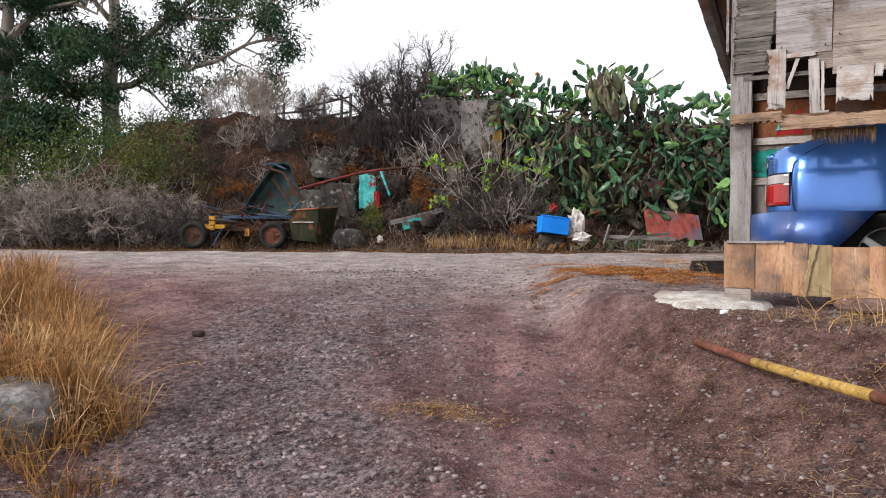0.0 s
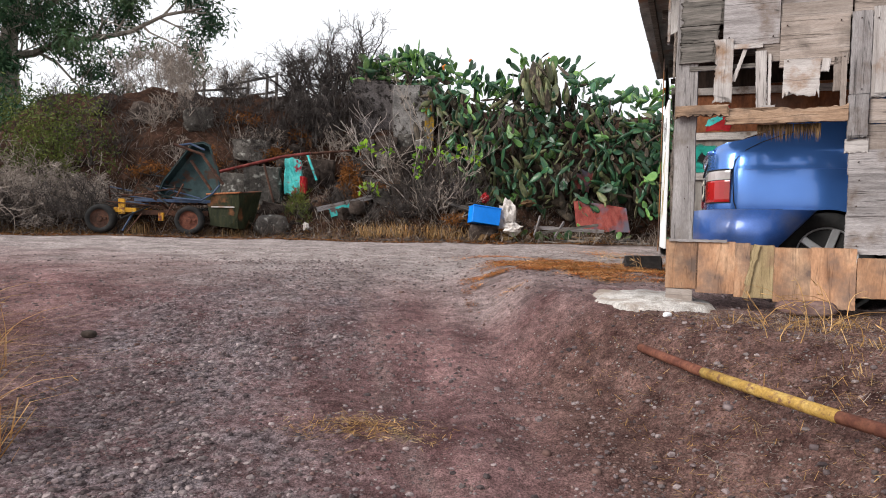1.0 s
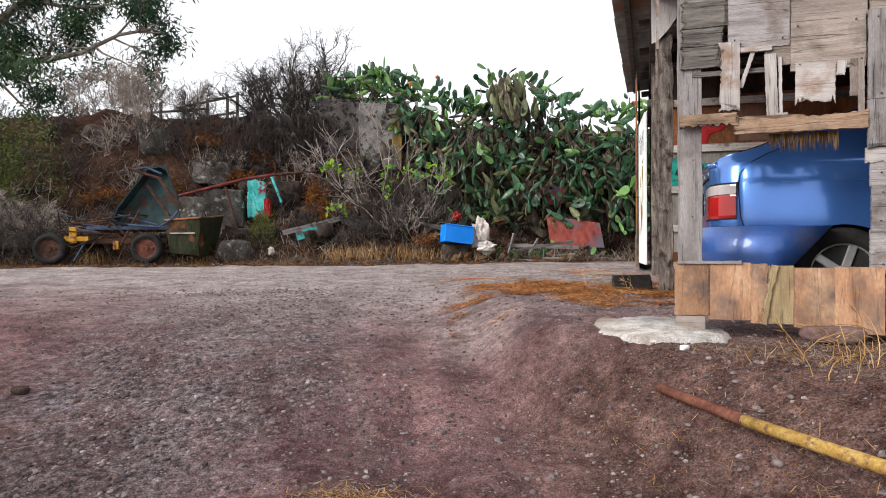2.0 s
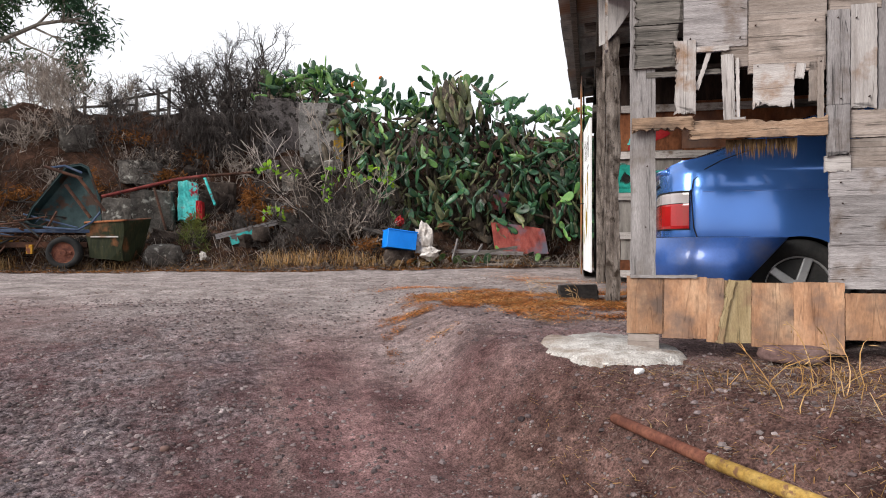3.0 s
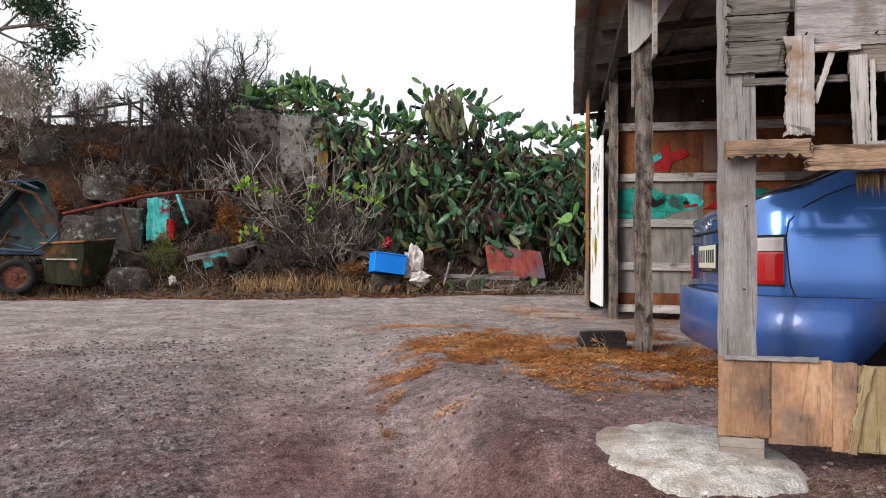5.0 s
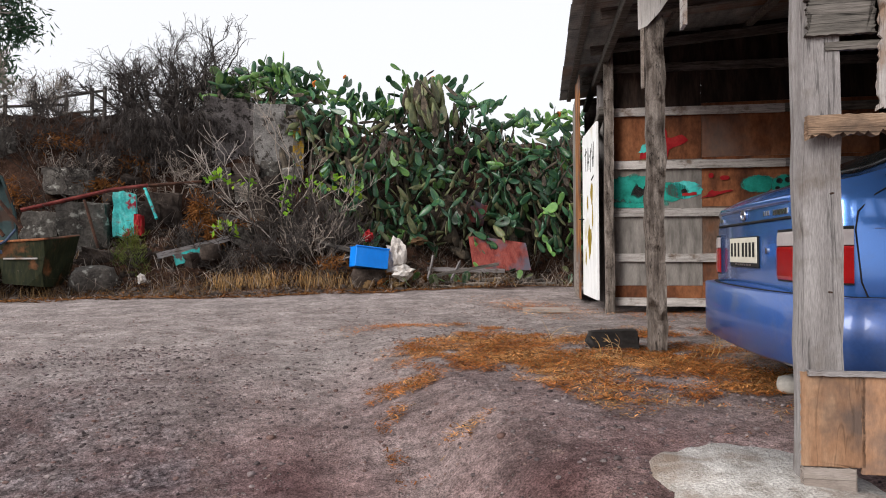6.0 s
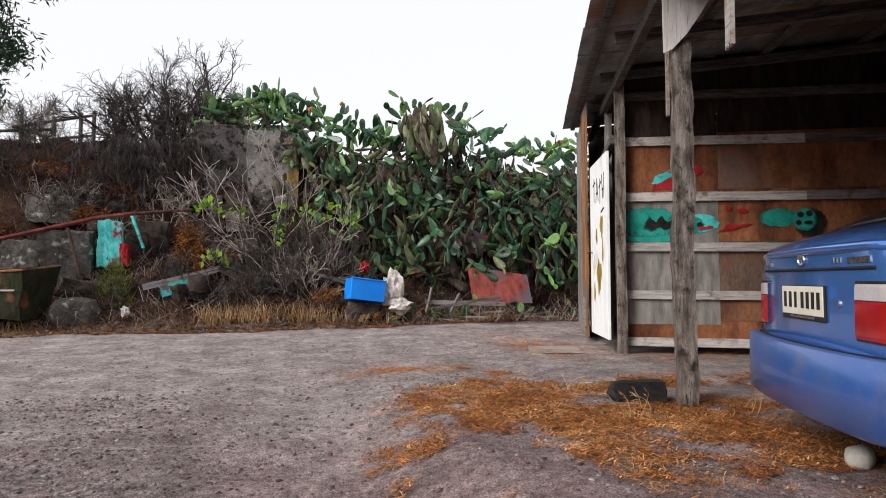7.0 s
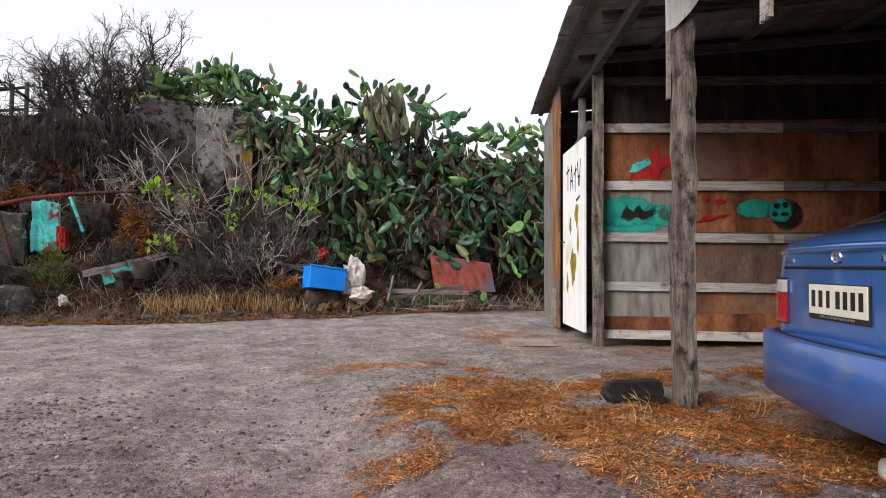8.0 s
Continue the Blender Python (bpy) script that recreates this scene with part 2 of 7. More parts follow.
def ground_material():
    """Packed earth: reddish near the ramp, grey gravel in the wheel tracks, pale dust on the crossing road, litter on the bank."""
    m = bpy.data.materials.new("earth_and_gravel")
    m.use_nodes = True
    n, l = m.node_tree.nodes, m.node_tree.links
    bsdf = n["Principled BSDF"]
    pos = n.new("ShaderNodeNewGeometry").outputs["Position"]
    sep = n.new("ShaderNodeSeparateXYZ")
    l.new(pos, sep.inputs["Vector"])

    def noise_at(size, detail=6.0, rough=0.6):
        t = n.new("ShaderNodeTexNoise")
        t.inputs["Scale"].default_value, t.inputs["Detail"].default_value, t.inputs["Roughness"].default_value = size, detail, rough
        l.new(pos, t.inputs["Vector"])
        return t.outputs["Fac"]

    def span(value, a, b, c=0.0, d=1.0):
        r = n.new("ShaderNodeMapRange")
        for k, v in zip(("From Min", "From Max", "To Min", "To Max"), (a, b, c, d)):
            r.inputs[k].default_value = v
        l.new(value, r.inputs["Value"])
        return r.outputs["Result"]

    def math_node(op, a, b):
        r = n.new("ShaderNodeMath")
        r.operation = op
        for k, v in enumerate((a, b)):
            if isinstance(v, (int, float)):
                r.inputs[k].default_value = v
            else:
                l.new(v, r.inputs[k])
        return r.outputs["Value"]

    def mix(f, a, b):
        r = n.new("ShaderNodeMix")
        r.data_type = "RGBA"
        l.new(f, r.inputs["Factor"])
        for key, v in (("A", a), ("B", b)):
            if isinstance(v, tuple):
                r.inputs[key].default_value = (*v, 1)
            else:
                l.new(v, r.inputs[key])
        return r.outputs["Result"]
    big, mid, small, tiny = noise_at(0.55, 5), noise_at(3.2, 7, 0.65), noise_at(22, 6, 0.7), noise_at(110, 4, 0.7)
    earth = mix(span(mid, 0.35, 0.65), (0.112, 0.058, 0.059), (0.250, 0.150, 0.146))
    gravel = mix(span(small, 0.38, 0.62), (0.054, 0.042, 0.047), (0.225, 0.185, 0.195))
    dust = mix(span(mid, 0.35, 0.68), (0.25, 0.208, 0.198), (0.41, 0.352, 0.34))
    # brown bank litter, its colour deepened to carry the shade under the brush
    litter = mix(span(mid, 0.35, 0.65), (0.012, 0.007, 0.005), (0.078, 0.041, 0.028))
    # gravel lies in the wheel tracks to the west of the ramp
    wob = math_node("MULTIPLY", math_node("SUBTRACT", big, 0.5), 2.4)
    track = span(math_node("ABSOLUTE", math_node("ADD", math_node("ADD", sep.outputs["X"], wob), 1.15), 0.0), 1.15, 0.45)
    col = mix(math_node("MULTIPLY", track, span(mid, 0.3, 0.6)), earth, gravel)
    # tyre marks that cross the ramp: one damp and red, one packed and pale
    for slope, off, width, tone in ((0.325, -0.775, 0.15, (0.082, 0.040, 0.040)), (0.13, -0.42, 0.09, (0.20, 0.135, 0.128))):
        line = math_node("ADD", math_node("ADD", sep.outputs["X"], math_node("MULTIPLY", sep.outputs["Y"], slope)), math_node("ADD", math_node("MULTIPLY", wob, 0.12), off))
        mark = math_node("MULTIPLY", span(math_node("ABSOLUTE", line, 0.0), width, width * 0.3), span(noise_at(5, 6), 0.36, 0.56, 0.0, 0.75))
        col = mix(mark, col, tone)
    # loose darker soil on the slope below the shed
    loose = math_node("MULTIPLY", span(math_node("ADD", sep.outputs["X"], math_node("MULTIPLY", wob, 0.25)), 0.40, 0.85), span(math_node("ADD", sep.outputs["Y"], math_node("MULTIPLY", wob, 0.3)), 4.3, 3.5))
    soil = mix(span(noise_at(7, 8, 0.7), 0.36, 0.64), (0.060, 0.030, 0.027), (0.182, 0.108, 0.094))
    col = mix(loose, col, soil)
    wob2 = math_node("MULTIPLY", math_node("SUBTRACT", noise_at(1.1, 6), 0.5), 4.0)
    road = span(math_node("ADD", math_node("ADD", sep.outputs["Y"], wob2), math_node("MULTIPLY", sep.outputs["X"], 0.5)), 4.3, 7.6)
    col = mix(road, col, dust)
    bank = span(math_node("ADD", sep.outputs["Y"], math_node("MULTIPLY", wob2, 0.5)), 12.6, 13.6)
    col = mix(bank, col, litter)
    # specks: pale chips and dark crumbs
    vor = n.new("ShaderNodeTexVoronoi")
    vor.inputs["Scale"].default_value = 46
    l.new(pos, vor.inputs["Vector"])
    chip = math_node("MULTIPLY", span(vor.outputs["Distance"], 0.30, 0.22), span(noise_at(9, 4), 0.52, 0.6))
    colr = n.new("ShaderNodeSeparateColor")
    l.new(vor.outputs["Color"], colr.inputs["Color"])
    tone = mix(colr.outputs["Red"], (0.07, 0.055, 0.055), (0.42, 0.38, 0.36))
    col = mix(math_node("MULTIPLY", chip, math_node("SUBTRACT", 1.0, bank)), col, tone)
    broad = math_node("MULTIPLY", span(noise_at(1.7, 8, 0.65), 0.36, 0.64, 0.78, 1.25), span(noise_at(8, 6, 0.7), 0.35, 0.65, 0.80, 1.2))
    gr = n.new("ShaderNodeVectorMath")
    gr.operation = "SCALE"
    l.new(col, gr.inputs[0])
    l.new(math_node("MULTIPLY", broad, math_node("MULTIPLY", span(tiny, 0.36, 0.64, 0.45, 1.55), span(small, 0.34, 0.66, 0.62, 1.38))), gr.inputs["Scale"])
    l.new(gr.outputs["Vector"], bsdf.inputs["Base Color"])
    bsdf.inputs["Roughness"].default_value = 0.95
    bsdf.inputs["Specular IOR Level"].default_value = 0.08
    h = math_node("ADD", math_node("MULTIPLY", small, 1.0), math_node("ADD", math_node("MULTIPLY", tiny, 0.4), math_node("MULTIPLY", chip, 0.5)))
    b = n.new("ShaderNodeBump")
    b.inputs["Strength"].default_value, b.inputs["Distance"].default_value = 1.0, 0.035
    l.new(h, b.inputs["Height"])
    l.new(b.outputs["Normal"], bsdf.inputs["Normal"])
    return m


M_EARTH = ground_material()

# ---- building helpers ----


def part(name, bm, mat, parent=None, label="", m=None, smooth=False):
    """Links a bmesh as one mesh object, under a thing or a part when one is given."""
    me = bpy.data.meshes.new(name)
    if smooth:
        for f in bm.faces:
            f.smooth = True
    bm.to_mesh(me)
    bm.free()
    me.materials.append(mat)
    return piece(name, me, parent, label, m)


def piece(name, me, parent=None, label="", m=None):
    ob = new(name, me)
    ob.parent = parent
    if m is not None:
        ob.matrix_basis = m
    return tagged(ob, label)


def mesh_part(name, verts, faces, mat, parent=None, label="", m=None, smooth=False):
    me = bpy.data.meshes.new(name)
    me.from_pydata(verts, [], faces)
    if smooth:
        me.polygons.foreach_set("use_smooth", [True] * len(me.polygons))
    me.materials.append(mat)
    return piece(name, me, parent, label, m)


def thing(name, label, category, m=None, group="", kind=""):
    ob = new(name)
    ob.empty_display_size = 0.2
    if m is not None:
        ob.matrix_basis = m
    return tagged(ob, label, category, group, kind)


def box(sx, sy, sz, bevel=0.0, centre=(0, 0, 0), bm=None):
    bm = bm or bmesh.new()
    r = bmesh.ops.create_cube(bm, size=1.0, matrix=Matrix.Translation(centre) @ Matrix.Diagonal((sx, sy, sz, 1)))
    if bevel:
        edges = list({e for v in r["verts"] for e in v.link_edges})
        bmesh.ops.bevel(bm, geom=edges, offset=bevel, segments=1, affect="EDGES")
    return bm


def tube(points, radii, sides=6, bm=None, cap=True):
    """A tapered tube along a line of points."""
    bm = bm or bmesh.new()
    rings = []
    for i, p in enumerate(points):
        p = Vector(p)
        d = (Vector(points[min(i + 1, len(points) - 1)]) - Vector(points[max(i - 1, 0)])).normalized()
        a = d.orthogonal().normalized()
        b = d.cross(a)
        if rings:
            a = (prev - d * prev.dot(d)).normalized()
            b = d.cross(a)
        prev = a
        r = radii[i] if isinstance(radii, (list, tuple)) else radii
        rings.append([bm.verts.new(p + (a * math.cos(k * math.tau / sides) + b * math.sin(k * math.tau / sides)) * r) for k in range(sides)])
    for q, w in zip(rings, rings[1:]):
        for k in range(sides):
            bm.faces.new((q[k], q[(k + 1) % sides], w[(k + 1) % sides], w[k]))
    if cap:
        bm.faces.new(rings[0][::-1])
        bm.faces.new(rings[-1])
    return bm


def ragged_board(w, h, thick, seed, torn="", rough=0.0025, steps=30):
    """An upright board, w wide (x), h high (z) about its middle, with uneven edges; torn names the sides that are splintered."""
    rng = random.Random(seed)
    def edge(a, b, side):
        pts, deep = [], 0.0
        for i in range(steps):
            t = i / steps
            x, z = a[0] + (b[0] - a[0]) * t, a[1] + (b[1] - a[1]) * t
            d = rng.uniform(-rough, rough)
            if side in torn:
                amp = min(0.045, 0.30 * min(h, w)) if side in "tb" else min(0.035, 0.22 * min(h, w))
                deep = 0.45 * deep + 0.55 * (rng.random() ** 1.5 + (0.9 if rng.random() < 0.12 else 0.0))
                d -= amp * deep * (0 if i == 0 else 1)
            nx, nz = {"b": (0, -1), "r": (1, 0), "t": (0, 1), "l": (-1, 0)}[side]
            pts.append((x + nx * d, z + nz * d))
        return pts
    c = [(-w / 2, -h / 2), (w / 2, -h / 2), (w / 2, h / 2), (-w / 2, h / 2)]
    out = edge(c[0], c[1], "b") + edge(c[1], c[2], "r") + edge(c[2], c[3], "t") + edge(c[3], c[0], "l")
    bm = bmesh.new()
    front = [bm.verts.new((x, -thick / 2, z)) for x, z in out]
    back = [bm.verts.new((x, thick / 2, z)) for x, z in out]
    bm.faces.new(front)
    bm.faces.new(back[::-1])
    for i in range(len(out)):
        j = (i + 1) % len(out)
        bm.faces.new((front[j], front[i], back[i], back[j]))
    bmesh.ops.triangulate(bm, faces=[f for f in bm.faces if len(f.verts) > 4])
    bmesh.ops.recalc_face_normals(bm, faces=bm.faces)
    return bm


# ---- the ground: one sheet, a ramp up to the crossing road, a terrace under the shed, and the bank behind the road ----
ROAD_Y = [-300, -30, -0.2, 2.5, 3.7, 4.4, 5.5, 7.0, 9.0, 13.0, 400]
ROAD_Z = [-3.0, -2.6, -0.86, -0.55, -0.45, -0.335, -0.17, -0.09, -0.03, 0.07, 0.07]


def smooth01(a, b, v):
    t = np.clip((v - a) / (b - a), 0, 1)
    return t * t * (3 - 2 * t)


def bank_foot(x):
    """The line where the bank leaves the road."""
    return 13.1 + 0.9 * smooth01(0.5, 5.0, x) + 0.5 * smooth01(-6, -12, x)


def ground_height(x, y):
    x, y = np.asarray(x, float), np.asarray(y, float)
    z = np.interp(y, ROAD_Y, ROAD_Z)
    x0 = 0.95 - 0.45 * smooth01(3.0, 4.2, y)
    terrace = -0.05 + 0.05 * smooth01(3.6, 5.0, y)
    z = z + (np.maximum(terrace, z) - z) * smooth01(x0, x0 + 0.62 + 0.40 * smooth01(3.1, 2.2, y), x)
    z = z + 0.20 * smooth01(-1.45, -2.5, x + np.maximum(y - 2.2, 0) * 0.5) * smooth01(7.0, 4.0, y)
    # two shallow wheel ruts that curve off to the east
    for off in (0.15, 0.62):
        line = off + 0.06 * (y - 3.2)
        z = z - 0.035 * np.exp(-((x - line) / 0.13) ** 2) * smooth01(6.5, 4.5, y)
    d = y - bank_foot(x)
    top = 3.6 - 2.5 * smooth01(-8.5, -13, x)
    rise = 0.75 * smooth01(0.0, 2.0, d) + (top - 0.75) * smooth01(1.6, 4.6, d)
    return z + np.where(d > 0, rise, 0)


def axis(a, b, fine, lo, hi, mid, far):
    out = list(np.arange(a, b, fine))
    for end, sign, edge in ((lo, -1, a), (hi, 1, b)):
        v, step = edge, fine
        acc = []
        while (v - end) * sign < 0:
            step = min(step * 1.25, mid)
            v += sign * step
            acc.append(v)
        step = mid
        while abs(v) < far:
            step *= 1.5
            v += sign * step
            acc.append(v)
        out += acc
    return np.array(sorted(out))


gx, gy = axis(-2.0, 3.2, 0.035, -14, 10, 0.16, 700), axis(1.6, 6.6, 0.035, -3, 22, 0.16, 700)
GX, GY = np.meshgrid(gx, gy)
GZ = ground_height(GX, GY)
bump_z = np.zeros_like(GZ)
for j in range(GX.shape[0]):
    for i in range(GX.shape[1]):
        px, py = GX[j, i], GY[j, i]
        if -15 < px < 11 and -3 < py < 23:
            a = noise.fractal(Vector((px * 1.3, py * 1.3, 0.0)), 0.9, 2.1, 4) * 0.03
            a += noise.noise(Vector((px * 9, py * 9, 3.0))) * 0.008 + noise.noise(Vector((px * 21, py * 21, 7.0))) * 0.005
            if px > 0.45 and py < 3.9:
                a += (noise.noise(Vector((px * 14, py * 14, 1.0))) * 0.014 + noise.noise(Vector((px * 34, py * 34, 2.0))) * 0.007) * min(1, (px - 0.45) * 2.5) * min(1, (3.9 - py) * 3)
            if py > 13.4:
                a += (noise.fractal(Vector((px * 0.8, py * 0.8, 4.0)), 0.8, 2.0, 5) * 0.35) * min(1, (py - 13.4) / 1.5)
            bump_z[j, i] = a
GZ += bump_z
nx, ny = len(gx), len(gy)
gverts = np.stack([GX.ravel(), GY.ravel(), GZ.ravel()], 1)
idx = np.arange(nx * ny).reshape(ny, nx)
gfaces = np.stack([idx[:-1, :-1], idx[:-1, 1:], idx[1:, 1:], idx[1:, :-1]], -1).reshape(-1, 4)
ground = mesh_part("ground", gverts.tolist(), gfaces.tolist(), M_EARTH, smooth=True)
tagged(ground, "reddish brown earth and grey gravel track with ruts", "ground", kind="structure")


def on_ground(x, y):
    """The height of the sheet, unevenness included."""
    i, j = int(np.clip(np.searchsorted(gx, x) - 1, 0, nx - 2)), int(np.clip(np.searchsorted(gy, y) - 1, 0, ny - 2))
    a, b = (x - gx[i]) / (gx[i + 1] - gx[i]), (y - gy[j]) / (gy[j + 1] - gy[j])
    return float(GZ[j, i] * (1 - a) * (1 - b) + GZ[j, i + 1] * a * (1 - b) + GZ[j + 1, i] * (1 - a) * b + GZ[j + 1, i + 1] * a * b)


# ---- the shed: local x runs into it (v), local y along its open side (u), origin at the middle post ----
SHED = Matrix(((0.9077, 0.4196, 0, 2.8155), (-0.4196, 0.9077, 0, 6.3935), (0, 0, 1, 0), (0, 0, 0, 1)))
shed = thing("shed", "open-fronted shed patched together from weathered boards and sheets", "shed", SHED)


def wall_board(v0, z0, v1, z1, mat, proud=0.0, thick=0.02, name="board", torn="", along="x", tilt=0.0, label="", rough=0.0018):
    """A board of the wall that faces the ramp, from (v0, z0) to (v1, z1); proud: how far it stands out of the wall."""
    w, h = abs(v1 - v0), abs(z1 - z0)
    m = pose((v0 + v1) / 2, -2.72 - proud, (z0 + z1) / 2, 0, tilt, 0)
    if along == "z":
        side = {"b": "r", "t": "l", "l": "b", "r": "t"}
        bm = ragged_board(h, w, thick, v0 * 91 + z0 * 57, "".join(side[c] for c in torn), rough)
        m = m @ pose(0, 0, 0, 0, 90, 0)
    else:
        bm = ragged_board(w, h, thick, v0 * 91 + z0 * 57, torn, rough)
    return part(name, bm, mat, shed, label, m)


def post_part(v, u, z0, z1, w, d, mat, seed, name="post", wander=0.012, label=""):
    """A rough hewn post with uneven faces."""
    rng = random.Random(seed)
    bm = bmesh.new()
    rings, n = [], 26
    base = [(-1, -1), (0, -1.08), (1, -1), (1.08, 0), (1, 1), (0, 1.08), (-1, 1), (-1.08, 0)]
    ox = oy = 0.0
    for i in range(n + 1):
        z = z0 + (z1 - z0) * i / n
        ox, oy = ox * 0.8 + rng.uniform(-wander, wander), oy * 0.8 + rng.uniform(-wander, wander)
        rings.append([bm.verts.new((ox + a * w / 2 * rng.uniform(1.04 - 6 * wander, 1.02 + 2 * wander), oy + b * d / 2 * rng.uniform(1.04 - 6 * wander, 1.02 + 2 * wander), z)) for a, b in base])
    for q, r in zip(rings, rings[1:]):
        for k in range(8):
            bm.faces.new((q[k], q[(k + 1) % 8], r[(k + 1) % 8], r[k]))
    bm.faces.new(rings[0][::-1]), bm.faces.new(rings[-1])
    return part(name, bm, mat, shed, label, pose(v, u, 0))


# posts of the open side
post_part(0.05, -2.68, -0.03, 2.9, 0.115, 0.09, M_POST, 1, wander=0.004, label="flat grey corner post")
post_part(0.0, 0.0, -0.02, 2.45, 0.125, 0.125, M_POSTDARK, 7, wander=0.014, label="crooked round grey post")
post_part(-0.06, 2.83, 0.0, 3.06, 0.10, 0.12, M_POSTDARK, 3, wander=0.004)
post_part(-0.06, 4.06, 0.05, 3.0, 0.08, 0.10, M_POST, 4, wander=0.006)
post_part(-0.06, 6.45, 0.05, 3.1, 0.10, 0.10, M_POST, 5, wander=0.006)

# the wall towards the ramp: upper boards
for a in (
    (0.0, 1.62, 0.25, 1.76, M_DARKWOOD, 0.012), (0.0, 1.52, 0.22, 1.615, M_DARKWOOD, 0.010), (0.0, 1.40, 0.21, 1.515, M_DARKWOOD, 0.014),
    (0.06, 1.355, 0.42, 1.38, M_DARKWOOD, 0.0), (0.24, 1.48, 0.535, 2.02, M_GREY, 0.026), (0.54, 1.60, 0.89, 1.70, M_BROWN, 0.018),
    (0.54, 1.34, 0.88, 1.615, M_BROWN, 0.030), (0.42, 1.38, 0.55, 1.50, M_BROWN, 0.020), (0.26, 1.46, 0.45, 1.485, M_PALE, 0.034),
    (0.54, 1.70, 0.95, 1.78, M_GREY, 0.014), (0.0, 1.76, 0.3, 1.95, M_DARKWOOD, 0.0), (0.5, 1.78, 1.2, 1.98, M_GREY, 0.004),
):
    wall_board(*a, torn="lr" if a[4] is M_DARKWOOD else "")
# boards higher up, under the roof
for k in range(6):
    z = 1.97 + 0.19 * k
    wall_board(-0.02, z, 1.3 + 0.1 * (k % 3), z + 0.185, (M_GREY, M_DARKWOOD, M_BROWN)[k % 3], 0.003 * (k % 2))
    wall_board(1.31 + 0.1 * (k % 3), z, 4.4, z + 0.185, (M_BROWN, M_GREY, M_DARKWOOD)[k % 3], 0.003)
# torn pieces that hang into the opening
wall_board(0.19, 1.15, 0.295, 1.52, M_PALE, 0.045, 0.008, torn="bl", along="z", label="pale torn hanging plywood")
wall_board(0.325, 1.27, 0.345, 1.49, M_PALE, 0.030, 0.006, torn="b", along="z", tilt=18)
wall_board(0.42, 1.10, 0.475, 1.44, M_PALE, 0.040, 0.008, torn="b", along="z", tilt=-2, label="pale torn hanging plywood")
wall_board(0.483, 1.11, 0.498, 1.42, M_PALE, 0.040, 0.006, torn="b", along="z", tilt=-1)
wall_board(0.455, 1.10, 0.525, 1.125, M_PALE, 0.055, 0.006, torn="lr")
wall_board(0.56, 1.16, 0.742, 1.38, M_PALE, 0.042, 0.008, torn="b", tilt=0.5, label="pale torn hanging plywood")
wall_board(0.75, 1.30, 0.79, 1.375, M_PALE, 0.040, 0.006, torn="b", along="z", tilt=8)
wall_board(0.81, 1.19, 0.845, 1.38, M_BROWN, 0.036, 0.008, torn="b", along="z")
wall_board(0.845, 1.02, 0.872, 1.40, M_BROWN, 0.042, 0.008, torn="b", along="z")
# the rail across the opening
wall_board(-0.01, 1.065, 0.29, 1.14, M_RAIL, 0.050, 0.03, torn="br", name="rail", label="splintered brown rail")
wall_board(0.26, 1.025, 0.885, 1.12, M_RAIL, 0.045, 0.03, torn="tl", name="rail", rough=0.003)
# boards to the east of the opening
for a in (
    (0.89, 1.17, 0.985, 1.62, M_GREY, 0.034, "z"), (0.885, 0.92, 0.98, 1.165, M_GREY, 0.044, "z"), (0.99, 1.14, 1.10, 1.64, M_PALE, 0.030, "z"),
    (0.90, 1.62, 1.12, 1.72, M_BROWN, 0.024, "x"), (0.99, 1.01, 1.40, 1.14, M_BROWN, 0.022, "x"), (0.98, 0.86, 1.40, 1.005, M_BROWN, 0.018, "x"),
    (0.88, 0.845, 0.99, 0.925, M_PALE, 0.030, "x"), (0.90, 0.73, 1.42, 0.865, M_GREY, 0.026, "x"), (0.905, 0.50, 1.42, 0.735, M_GREY, 0.032, "x"),
    (0.90, 0.29, 1.42, 0.51, M_GREY, 0.028, "x"), (1.11, 1.14, 1.42, 1.66, M_GREY, 0.020, "z"),
):
    wall_board(*a[:6], along=a[6], torn="b" if a[5] in (0.044, 0.030) else "")
for k in range(9):
    wall_board(1.43, 0.02 + 0.22 * k, 4.4, 0.235 + 0.22 * k, (M_GREY, M_BROWN, M_DARKWOOD)[k % 3], 0.0)
# the plywood skirt at the foot of the wall
for a in (
    (-0.035, 0.055, 0.145, 0.345), (0.135, 0.035, 0.345, 0.340), (0.345, 0.02, 0.425, 0.335), (0.55, 0.005, 0.735, 0.315),
    (0.735, -0.02, 0.955, 0.320), (0.96, 0.05, 1.25, 0.27), (1.25, 0.04, 1.6, 0.28),
):
    wall_board(*a, M_PLY, 0.055 + 0.004 * (a[0] > 0.5), 0.012, name="skirt_panel", along="z")
wall_board(0.425, 0.02, 0.55, 0.325, M_MOSSY, 0.050, 0.012, name="skirt_panel", along="z", label="greenish stained plywood")
wall_board(0.41, 0.015, 0.45, 0.33, M_MOSSY, 0.066, 0.008, name="batten", along="z", tilt=11, torn="lr")
wall_board(-0.02, 0.335, 0.30, 0.352, M_GREY, 0.062, 0.02, torn="lrt", label="splintered pale ledge")
wall_board(-0.03, -0.06, 0.12, 0.05, M_BROWN, 0.045, 0.03, name="foot_block")

